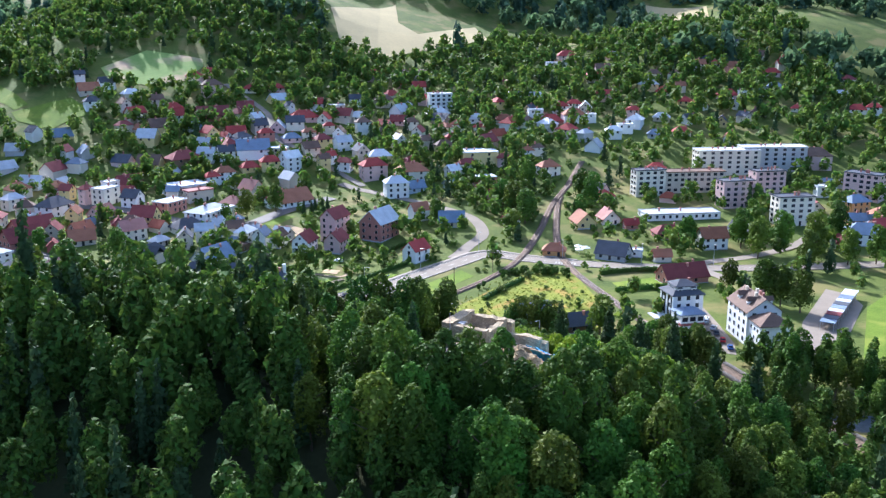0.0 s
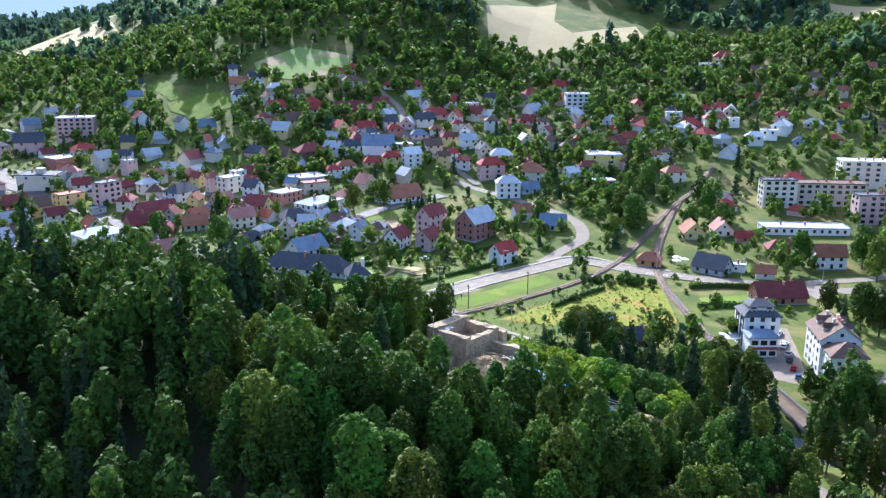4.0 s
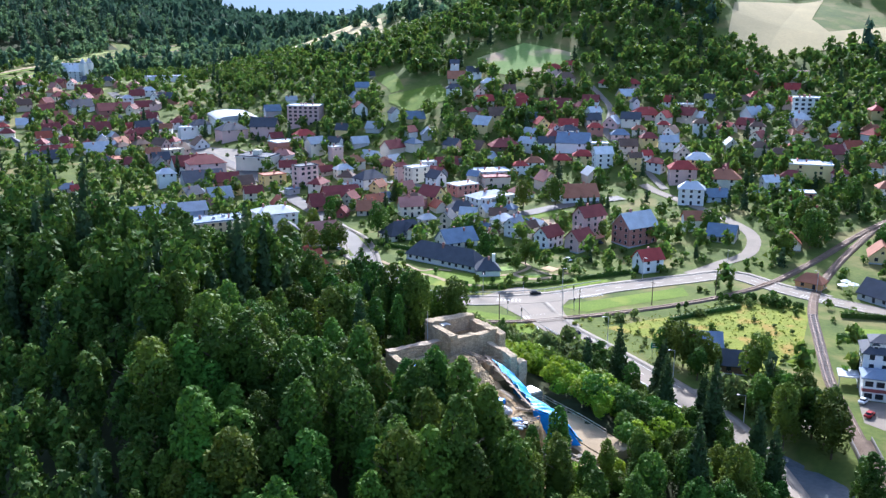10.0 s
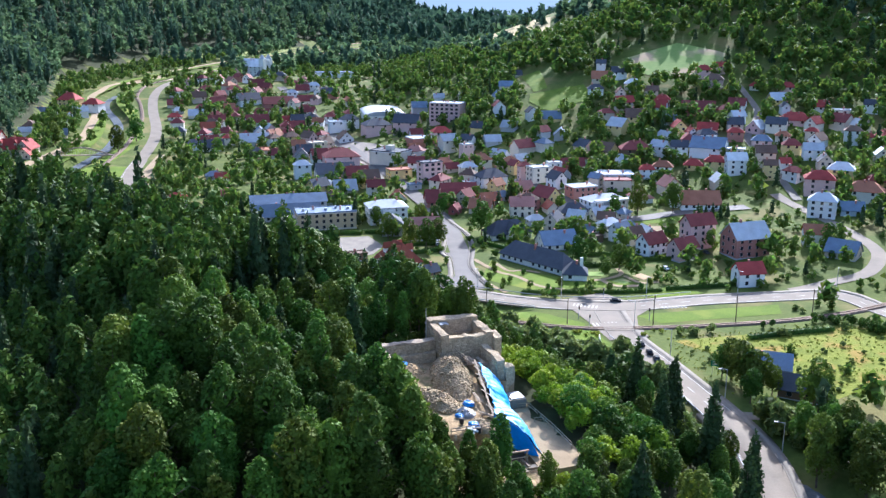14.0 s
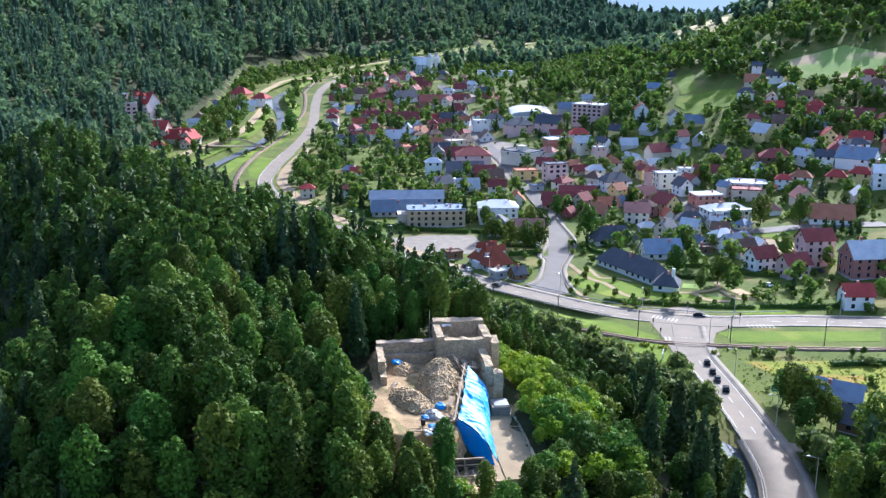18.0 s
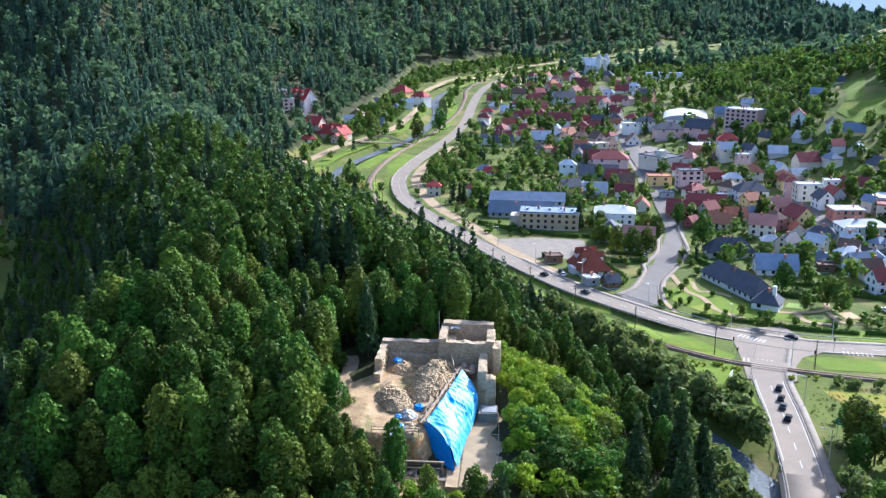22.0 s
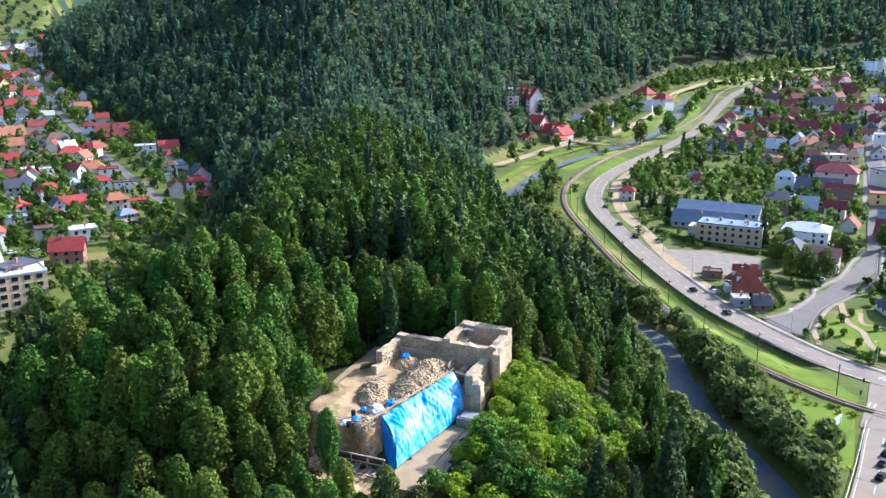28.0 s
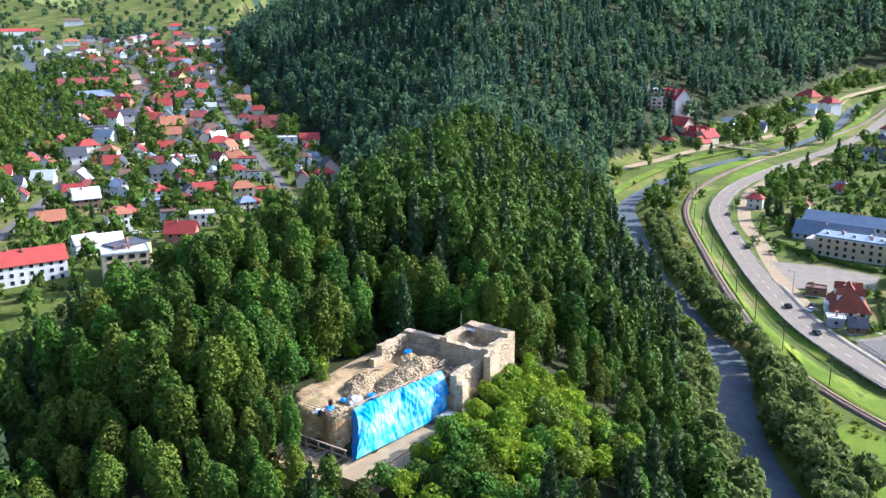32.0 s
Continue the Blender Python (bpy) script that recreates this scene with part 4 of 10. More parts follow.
# ---- castle ruin ----
def yard_box(name, parts, material, label, category="", parent=None, kind="", jag=0.0, seed=0, cut=0.7):
    """Blocks in the castle's axes, as one mesh; jag: how far tops crumble."""
    bm = bmesh.new()
    for a0, a1, b0, b1, z0, z1 in parts:
        na, nb, nz = max(1, int((a1 - a0) / cut)), max(1, int((b1 - b0) / cut)), max(1, int((z1 - z0) / (cut * 1.4)))
        vs = {}

        def vert(i, j, k):
            if (i, j, k) not in vs:
                u, v, w = a0 + (a1 - a0) * i / na, b0 + (b1 - b0) * j / nb, z0 + (z1 - z0) * k / nz
                if jag:
                    p = Vector((u * 0.55 + seed, v * 0.55, w * 0.5))
                    u += 0.18 * jag * noise.noise(p)
                    v += 0.18 * jag * noise.noise(p + Vector((9, 3, 1)))
                    if k == nz:
                        w += jag * (0.9 * noise.noise(Vector((u * 0.33 + seed, v * 0.33, 2))) + 0.45 * noise.noise(Vector((u * 1.3, v * 1.3, seed))))
                px, py = yard_place(u, v)
                vs[(i, j, k)] = bm.verts.new((px, py, w))
            return vs[(i, j, k)]
        for i in range(na):
            for j in range(nb):
                bm.faces.new((vert(i, j, nz), vert(i + 1, j, nz), vert(i + 1, j + 1, nz), vert(i, j + 1, nz)))
                bm.faces.new((vert(i, j + 1, 0), vert(i + 1, j + 1, 0), vert(i + 1, j, 0), vert(i, j, 0)))
        for k in range(nz):
            for i in range(na):
                bm.faces.new((vert(i, 0, k), vert(i + 1, 0, k), vert(i + 1, 0, k + 1), vert(i, 0, k + 1)))
                bm.faces.new((vert(i + 1, nb, k), vert(i, nb, k), vert(i, nb, k + 1), vert(i + 1, nb, k + 1)))
            for j in range(nb):
                bm.faces.new((vert(0, j + 1, k), vert(0, j, k), vert(0, j, k + 1), vert(0, j + 1, k + 1)))
                bm.faces.new((vert(na, j, k), vert(na, j + 1, k), vert(na, j + 1, k + 1), vert(na, j, k + 1)))
    ob = bm_object(name, bm, material, parent)
    if parent is None:
        tagged(ob, label, category, "", kind)
    elif label:
        ob["label"] = label
    return ob


# earth terraces
def yard_ground():
    """Trodden earth that slumps over the yard's edges and breaks off above the pit."""
    na, nb = 84, 44
    V, Fq = [], []
    for i in range(na + 1):
        for j in range(nb + 1):
            a, b = -2.0 + 44.0 * i / na, -18.5 + 23.5 * j / nb
            w = noise.noise(Vector((a * 0.28, b * 0.28, 3.0)))
            f = noise.noise(Vector((a * 1.1, b * 1.1, 8.0)))
            z = 28.05 + 0.4 * w + 0.16 * f
            apron = 4.2 * min(1.0, max(0.0, (a - 11) / 5)) * min(1.0, max(0.0, (36 - a) / 5))
            z -= 0.95 * min(5.5, max(0.0, -12.6 - apron - b + 1.1 * w)) + 0.08 * max(0.0, -12.0 - b)
            z -= min(7.5, max(0.0, a - 37.2 + 1.9 * w + 0.8 * f) * 2.6)
            z -= min(6.0, max(0.0, b - (3.3 - max(0.0, a - 15) * 0.19)) * 2.2) if a > 15 else 0.0
            px, py = yard_place(a + 0.35 * f, b + 0.3 * w)
            V.append((px, py, z))
    n = nb + 1
    for i in range(na):
        for j in range(nb):
            Fq.append((i * n + j, (i + 1) * n + j, (i + 1) * n + j + 1, i * n + j + 1))
    ob = mesh_object("castle_terrace", np_mesh("castle_terrace", V, Fq), M_EARTH)
    ob.data.materials.append(M_LOAM)
    for p in ob.data.polygons:
        if p.normal.z < 0.62 and p.index // nb > 66:
            p.material_index = 1
    tagged(ob, "trodden bare earth of the castle yard, broken off above a pit", "terrace", "", "structure")


yard_ground()
yard_box("castle_terrace", [(-1.5, 18, 3.6, 10.4, 18, 27.4)], M_EARTH, "earth ledge under the tower and its wall", "terrace", kind="structure", jag=0.5, seed=5, cut=1.6)
yard_box("castle_terrace", [(18, 46, 3.4, 12.2, 17, 23.4)], M_GRAVEL, "lower gravel terrace beside the covered slope", "terrace", kind="structure", jag=0.25, seed=7, cut=1.6)
yard_box("castle_terrace", [(38.3, 48, -11, 3.6, 16, 22.7)], M_EARTH, "lower earth pit at the end of the yard", "terrace", kind="structure", jag=0.5, seed=8, cut=1.0)

tower = tagged(new("castle_tower"), "ruined square stone tower without a roof on the hilltop", "tower")
yard_box("wall", [(-1.8, 0.9, -0.6, 9.6, 26.0, 34.6)], M_STONE, "thick rear tower wall", parent=tower, jag=0.5, seed=11)
yard_box("wall", [(0.9, 8.6, -0.9, 0.6, 26.0, 34.3)], M_STONE, "tower wall beside the yard", parent=tower, jag=0.5, seed=12)
yard_box("wall", [(0.9, 8.6, 8.4, 9.9, 24.5, 33.8)], M_STONE, "outer tower wall above the slope", parent=tower, jag=0.6, seed=13)
yard_box("wall", [(7.2, 8.6, 0.6, 8.4, 26.0, 33.4)], M_STONE, "front tower wall facing the yard", parent=tower, jag=0.6, seed=14)
yard_box("floor", [(0.9, 7.2, 0.6, 8.4, 26.2, 31.2)], M_STONE, "rubble floor inside the tower", parent=tower, jag=0.6, seed=15)
yard_box("buttress", [(6.6, 9.8, 9.7, 11.2, 23.5, 33.2)], M_STONE, "corner buttress", parent=tower, jag=0.5, seed=16)
yard_box("low_wall", [(1.2, 4.2, -0.2, 2.2, 31.0, 32.6)], M_STONE, "", parent=tower, jag=0.4, seed=17)
for a0, b0 in ((1.6, 7.4), (4.9, 7.0)):
    yard_box("beam", [(a0, a0 + 0.22, b0 - 3.2, b0 + 0.9, 32.0, 32.2)], M_TIMBER, "", parent=tower)
yard_box("plastic_sheet", [(0.6, 2.6, 1.0, 2.8, 34.2, 34.4)], M_SHEET, "grey plastic sheet on the wall top", parent=tower, jag=0.8, seed=18, cut=0.4)

wall_w = tagged(new("castle_wall"), "low ruined stone wall closing the yard on the wooded side", "wall")
yard_box("wall", [(3.4, 4.9, -12.4, -0.9, 26.5, 31.9)], M_STONE, "", parent=wall_w, jag=0.4, seed=21)
yard_box("wall", [(4.9, 13.6, -12.6, -11.3, 26.0, 31.6)], M_STONE, "", parent=wall_w, jag=0.45, seed=22)
yard_box("wall_stub", [(13.6, 16.2, -12.4, -11.2, 25.5, 29.6)], M_STONE, "broken end of the wall", parent=wall_w, jag=0.8, seed=23)
yard_box("coping", [(3.3, 5.0, -12.5, -0.95, 32.0, 32.12)], M_TIMBER, "weathered boards covering the wall top", parent=wall_w, jag=0.3, seed=24)
yard_box("inner_ledge", [(5.2, 6.2, -11.0, -1.2, 27.5, 30.0)], M_STONE, "", parent=wall_w, jag=0.5, seed=25)
wall_e = tagged(new("castle_wall"), "tall ruined stone wall running out from the tower", "wall")
yard_box("wall", [(8.6, 17.2, 7.2, 8.7, 22.5, 31.4)], M_STONE, "", parent=wall_e, jag=0.5, seed=31)
yard_box("pier", [(16.0, 18.0, 8.7, 10.5, 21.5, 29.8)], M_STONE, "leaning pier at the broken end of the wall", parent=wall_e, jag=0.9, seed=32)
yard_box("cross_wall", [(8.6, 15.0, 3.8, 4.6, 27.0, 29.6)], M_STONE, "", parent=wall_e, jag=0.7, seed=33)

# individual facing stones on the tower and walls
STONE_MESH = []
for k in range(4):
    bm = bmesh.new()
    bmesh.ops.create_cube(bm, size=1)
    bmesh.ops.bevel(bm, geom=bm.edges[:], offset=0.16, segments=1, affect="EDGES")
    for v in bm.verts:
        v.co += Vector((random.uniform(-0.07, 0.07), random.uniform(-0.07, 0.07), random.uniform(-0.07, 0.07)))
    bmesh.ops.scale(bm, vec=(random.uniform(0.5, 0.9), 0.2, random.uniform(0.25, 0.38)), verts=bm.verts)
    me = bpy.data.meshes.new("stone")
    bm.to_mesh(me)
    bm.free()
    me.materials.append(M_STONE)
    STONE_MESH.append(me)


def facing(parent, a0, b0, a1, b1, z0, z1, count, seed):
    r = random.Random(seed)
    yaw = math.atan2(b1 - b0, a1 - a0) + math.atan2(-0.502, 0.865)
    for _ in range(count):
        f = r.random()
        ob = new("stone", r.choice(STONE_MESH))
        px, py = yard_place(a0 + (a1 - a0) * f, b0 + (b1 - b0) * f)
        ob.matrix_world = Matrix.Translation((px, py, r.uniform(z0, z1))) @ Matrix.Rotation(yaw, 4, "Z") @ Matrix.Rotation(r.uniform(-0.06, 0.06), 4, "Y")
        ob.parent = parent


facing(tower, 8.62, 0.5, 8.62, 8.2, 27.6, 33.0, 45, 1)
facing(tower, -1.2, -0.95, 8.2, -0.95, 28.6, 33.8, 52, 2)
facing(tower, 1.0, 9.95, 6.4, 9.95, 26.5, 33.2, 30, 3)
facing(wall_e, 9.2, 7.15, 17.0, 7.15, 27.0, 31.0, 37, 4)
facing(wall_e, 9.2, 8.75, 15.2, 8.75, 24.0, 31.0, 37, 5)
facing(wall_w, 5.2, -11.2, 13.2, -11.2, 28.5, 31.3, 33, 6)
facing(wall_w, 4.95, -11.0, 4.95, -1.2, 30.0, 31.6, 30, 7)

# blue sheeting over the cut slope
def tarpaulin():
    na, nb = 150, 40
    V, Fq = [], []
    r = random.Random(8)
    for i in range(na + 1):
        s = i / na
        for j in range(nb + 1):
            t = j / nb
            top = Vector((15.4 + 19.4 * s, 3.9 - 4.6 * s ** 1.1, 30.7 - 1.4 * s))
            low = Vector((17.6 + 23.6 * s, 7.3 - 2.6 * s, 23.9 - 0.1 * s))
            p = top.lerp(low, t)
            belly = math.sin(t * math.pi) * (0.9 + 0.5 * math.sin(s * 9))
            p += Vector((0.0, belly, 0.55 * belly))
            u = Vector((s * 24, t * 8, 0))
            w = 0.4 * noise.noise(Vector((u.x * 0.4, u.y * 0.25, 1.3))) + 0.4 * (0.5 - abs(noise.noise(Vector((u.x * 0.75 + u.y * 0.45, u.y * 0.22, 4))))) + 0.26 * (0.5 - abs(noise.noise(Vector((u.x * 1.7 - u.y * 0.5, u.y * 0.4, 7))))) + 0.1 * (0.5 - abs(noise.noise(Vector((u.x * 3.4 + u.y * 1.2, u.y * 1.1, 9)))))
            p += Vector((0.1 * w, w * 0.8, w * 0.7))
            if i == 0:
                p.z -= 0.3
            px, py = yard_place(p.x, p.y)
            V.append((px, py, p.z))
    n = nb + 1
    for i in range(na):
        for j in range(nb):
            Fq.append((i * n + j, i * n + j + 1, (i + 1) * n + j + 1, (i + 1) * n + j))
    me = np_mesh("sheet", V, [(q[3], q[2], q[1], q[0]) for q in Fq])
    for p in me.polygons:
        p.use_smooth = True
    th = tagged(new("tarpaulin"), "large wrinkled blue plastic tarpaulin covering the excavated slope", "tarpaulin")
    sh = mesh_object("sheet", me, M_TARP, th)
    mod = sh.modifiers.new("thickness", "SOLIDIFY")
    mod.thickness = 0.06
    # the folded front end of the sheet
    V, Fq = [], []
    for i in range(13):
        s = i / 12
        for j in range(13):
            t = j / 12
            a = Vector((34.9 + 6.2 * s, -0.9 + 5.5 * s, 29.2 - 5.3 * s - t * 4.6 * (1 - s) ** 0.8))
            w = 0.25 * noise.noise(Vector((s * 7, t * 3, 3))) * min(1.0, 3 * t)
            belly = 1.1 * math.sin(s * math.pi) * (1 - t)
            a += Vector((0, belly, 0.55 * belly))
            px, py = yard_place(a.x + 0.5 * t + w, a.y + 0.3 * w)
            V.append((px, py, a.z))
    for i in range(12):
        for j in range(12):
            Fq.append((i * 13 + j, i * 13 + j + 1, (i + 1) * 13 + j + 1, (i + 1) * 13 + j))
    me = np_mesh("end_flap", V, Fq)
    # the flap's shade is put into its colour by the darker blue
    fl = mesh_object("end_flap", me, M_TARP_B, th, "hanging end of the blue sheet, shaded by a darker blue")
    mod = fl.modifiers.new("thickness", "SOLIDIFY")
    mod.thickness = 0.06
    for k in range(22):
        s = k / 21
        px, py = yard_place(15.4 + 19.4 * s, 3.5 - 4.6 * s)
        batten = new("batten", PLANK_MESH)
        batten.parent = th
        batten.matrix_world = Matrix.Translation((px, py, 30.75 - 1.1 * s)) @ Matrix.Rotation(r.uniform(-0.9, -0.2), 4, "Z") @ Matrix.Rotation(0.05, 4, "Y")


bm = bmesh.new()
bmesh.ops.create_cube(bm, size=1)
bmesh.ops.scale(bm, vec=(2.6, 0.22, 0.06), verts=bm.verts)
PLANK_MESH = bpy.data.meshes.new("plank")
bm.to_mesh(PLANK_MESH)
bm.free()
PLANK_MESH.materials.append(M_TIMBER)
tarpaulin()


def heap(name, a, b, la, lb, z, hgt, rot, material, label, stones, seed):
    """A mound of loose material with stones lying on it."""
    r = random.Random(seed)
    th = tagged(new(name), label, "heap")
    bm = bmesh.new()
    n, mrings = 28, 9
    rings = []
    def at(f, k):
        an = k * 2 * math.pi / n
        u, v = math.cos(an) * la * f, math.sin(an) * lb * f
        uu, vv = u * math.cos(rot) - v * math.sin(rot), u * math.sin(rot) + v * math.cos(rot)
        w = hgt * max(0.0, 1 - f ** 1.6) * (1 + 0.35 * noise.noise(Vector((uu * 0.5, vv * 0.5, seed)))) + 0.25 * noise.noise(Vector((uu * 1.4, vv * 1.4, seed)))
        px, py = yard_place(a + uu, b + vv)
        return Vector((px, py, z + w - (0.5 if f >= 1 else 0)))
    for i in range(1, mrings + 1):
        rings.append([bm.verts.new(at(i / mrings, k)) for k in range(n)])
    top = bm.verts.new(at(0, 0))
    for k in range(n):
        bm.faces.new((top, rings[0][k], rings[0][(k + 1) % n]))
        for i in range(mrings - 1):
            bm.faces.new((rings[i][k], rings[i + 1][k], rings[i + 1][(k + 1) % n], rings[i][(k + 1) % n]))
    part("mound", bm, material, th)
    V, Fq = [], []
    base = np.array([(-1, -1, -1), (1, -1, -1), (1, 1, -1), (-1, 1, -1), (-1, -1, 1), (1, -1, 1), (1, 1, 1), (-1, 1, 1)], float) * 0.5
    cube = [(3, 2, 1, 0), (4, 5, 6, 7), (0, 1, 5, 4), (1, 2, 6, 5), (2, 3, 7, 6), (3, 0, 4, 7)]
    rr = np.random.RandomState(seed)
    for _ in range(stones):
        p = at(math.sqrt(r.random()) * 0.98, r.uniform(0, n))
        s = rr.uniform(0.1, 0.33) * np.array((1.2, 0.9, 0.7))
        m = np.array(Euler((r.uniform(0, 6), r.uniform(0, 6), r.uniform(0, 6))).to_matrix())
        v = (base + rr.uniform(-0.15, 0.15, (8, 3))) * s @ m.T + np.array(p)
        Fq += [tuple(len(V) + k for k in q) for q in cube]
        V += [tuple(q) for q in v]
    if stones:
        ob = mesh_object("rubble", np_mesh("rubble", V, Fq), M_RUBBLE, th)
        ob["kind"] = "stuff"


heap("rubble_heap", 15.5, -1.4, 10.5, 4.0, 28.0, 3.9, -0.2, M_RUBBLE, "long heap of pale stone rubble in the castle yard", 2100, 3)
heap("rubble_heap", 24.0, -7.6, 6.2, 3.2, 28.0, 1.9, 0.35, M_RUBBLE, "low heap of stone rubble beside the yard wall", 900, 4)
heap("earth_heap", 9.5, -7.6, 3.4, 3.0, 28.0, 1.5, 0.2, M_EARTH, "brown earth heap inside the yard walls", 120, 5)
heap("sand_heap", 30.5, -4.2, 2.2, 1.8, 28.1, 1.0, 0.2, M_SHEET, "small grey sand heap near the tarpaulin", 20, 6)
heap("sand_heap", 35.5, -3.6, 2.6, 1.7, 28.1, 0.9, 0.0, M_GRAVEL, "pale gravel heap at the end of the yard", 30, 7)


def plank_pile(a, b, z, n, rot, label, length=1.0, spread=0.4, name="plank_pile"):
    th = tagged(new(name), label, "planks")
    r = random.Random(int(a * 10 + b))
    for k in range(n):
        ob = new("plank", PLANK_MESH)
        px, py = yard_place(a + r.uniform(-spread, spread), b + r.uniform(-spread, spread))
        ob.matrix_world = Matrix.Translation((px, py, z + 0.07 * k + 0.05)) @ Matrix.Rotation(rot + r.uniform(-0.15, 0.15), 4, "Z") @ Matrix.Rotation(r.uniform(-0.03, 0.03), 4, "Y") @ Matrix.Diagonal((length, 1, 1, 1))
        ob.parent = th
    return th


plank_pile(33.2, -1.2, 28.3, 7, 0.1, "pile of weathered planks beside the tarpaulin", 1.3)
plank_pile(13.0, 4.2, 29.4, 9, 0.6, "tangle of old planks and poles near the tower", 1.1, 1.2)
plank_pile(11.0, 5.6, 29.2, 7, -0.7, "loose boards lying below the tower", 1.1, 1.0)
plank_pile(17.2, -10.0, 28.4, 3, -0.9, "pale boards lying by the yard wall", 1.4, 0.5)
plank_pile(27.0, -0.6, 28.9, 5, -0.6, "boards laid along the tarpaulin edge", 1.5, 0.3)


def rail_fence(pts, z, label, posts=1.1):
    """A builder's railing of posts and two rails."""
    th = tagged(new("railing"), label, "railing")
    for (a0, b0), (a1, b1) in zip(pts[:-1], pts[1:]):
        l = math.hypot(a1 - a0, b1 - b0)
        yaw = math.atan2(b1 - b0, a1 - a0) + math.atan2(-0.502, 0.865)
        for hgt in (0.55, 1.05):
            bm = bmesh.new()
            bmesh.ops.create_cube(bm, size=1)
            bmesh.ops.scale(bm, vec=(l, 0.09, 0.12), verts=bm.verts)
            ob = part("rail", bm, M_TIMBER, th)
            px, py = yard_place((a0 + a1) / 2, (b0 + b1) / 2)
            ob.matrix_world = Matrix.Translation((px, py, z + hgt)) @ Matrix.Rotation(yaw, 4, "Z")
        n = max(1, int(l / 2.4))
        for k in range(n + 1):
            bm = bmesh.new()
            bmesh.ops.create_cube(bm, size=1)
            bmesh.ops.scale(bm, vec=(0.1, 0.1, posts + 0.3), verts=bm.verts)
            ob = part("post", bm, M_TIMBER, th)
            px, py = yard_place(a0 + (a1 - a0) * k / n, b0 + (b1 - b0) * k / n)
            ob.matrix_world = Matrix.Translation((px, py, z + posts / 2 - 0.1))


rail_fence([(37.6, -9.5), (37.8, -1.6)], 28.2, "wooden safety railing at the end of the yard")
rail_fence([(43.5, -10.0), (44.5, 3.2)], 22.6, "wooden railing round the lower pit")
rail_fence([(20.5, 11.2), (33, 11.6), (40, 11.4)], 23.4, "wooden railing along the lower terrace")
rail_fence([(22.5, 9.2), (22.7, 11.2)], 23.4, "short wooden cross railing")
rail_fence([(29.0, 9.6), (29.2, 11.4)], 23.4, "short wooden cross railing")
rail_fence([(14.2, 2.6), (7.8, 1.5)], 30.2, "wooden railing leading up to the tower")

yard_box("concrete_slab", [(18.6, 22.4, 7.6, 11.0, 23.4, 25.2)], M_PAVE, "grey concrete slab block beside the tarpaulin", "slab", jag=0.08, cut=1.5)
yard_box("concrete_path", [(22.6, 46, 5.6, 9.6, 23.3, 23.62)], M_GRAVEL, "pale concrete path below the tarpaulin", "path", kind="structure", jag=0.1, cut=2)
th = tagged(new("metal_sheets"), "stack of pale corrugated metal sheets on the slab", "metal sheets")
for k in range(4):
    yard_box("sheet", [(18.9 + 0.8 * k, 19.6 + 0.8 * k, 7.9 + 0.1 * k, 10.8, 25.22, 25.3 + 0.03 * k)], M_METAL, "", parent=th)
th = tagged(new("timber_stack"), "jumble of timber beams and pale slabs in the pit", "timber")
r = random.Random(4)
for k in range(14):
    ob = new("beam", PLANK_MESH)
    px, py = yard_place(r.uniform(40.5, 43.5), r.uniform(-9.5, 3))
    ob.matrix_world = Matrix.Translation((px, py, 22.9 + r.random() * 0.5)) @ Matrix.Rotation(r.uniform(-1.4, -0.3), 4, "Z") @ Matrix.Rotation(r.uniform(-0.12, 0.12), 4, "Y") @ Matrix.Diagonal((1.4, 1.6, 3, 1))
    ob.parent = th
for k, (a, b) in enumerate(((41.2, -7.5), (41.8, -5.0), (42.3, 0.8), (42.6, 2.2))):
    yard_box("slab", [(a, a + 1.1, b, b + 1.6, 22.5, 23.2)], M_PAVE, "", parent=th, jag=0.1)


def shoring(a0, b0, b1, z, bays, label):
    """Timber shoring: posts and a head beam with boards behind them."""
    th = tagged(new("timber_shoring"), label, "shoring")
    yaw = math.atan2(0.865, 0.502)
    for k in range(bays + 1):
        px, py = yard_place(a0, b0 + (b1 - b0) * k / bays)
        bm = bmesh.new()
        box_into(bm, -0.12, 0.12, -0.12, 0.12, -0.4, 2.3)
        ob = part("post", bm, M_TIMBER, th)
        ob.matrix_world = Matrix.Translation((px, py, z)) @ Matrix.Rotation(yaw, 4, "Z")
    px, py = yard_place(a0, (b0 + b1) / 2)
    for nm, hgt, dep, lo in (("head_beam", 0.22, 0.26, 2.2), ("waling", 0.14, 0.2, 1.1)):
        bm = bmesh.new()
        box_into(bm, -abs(b1 - b0) / 2 - 0.3, abs(b1 - b0) / 2 + 0.3, -dep / 2, dep / 2, lo, lo + hgt)
        ob = part(nm, bm, M_TIMBER, th)
        ob.matrix_world = Matrix.Translation((px, py, z)) @ Matrix.Rotation(yaw, 4, "Z")
    for k in range(bays):
        px, py = yard_place(a0 - 0.5, b0 + (b1 - b0) * (k + 0.5) / bays)
        bm = bmesh.new()
        w = abs(b1 - b0) / bays / 2 - 0.16
        for r_ in range(4):
            box_into(bm, -w, w, -0.04, 0.04, 0.1 + 0.5 * r_, 0.5 + 0.5 * r_)
        ob = part("boarding", bm, M_STEEL, th, "dark tarred boards")
        ob.matrix_world = Matrix.Translation((px, py, z)) @ Matrix.Rotation(yaw, 4, "Z")


shoring(41.0, -9.2, 2.6, 22.7, 4, "timber shoring with dark boards in the pit below the yard")


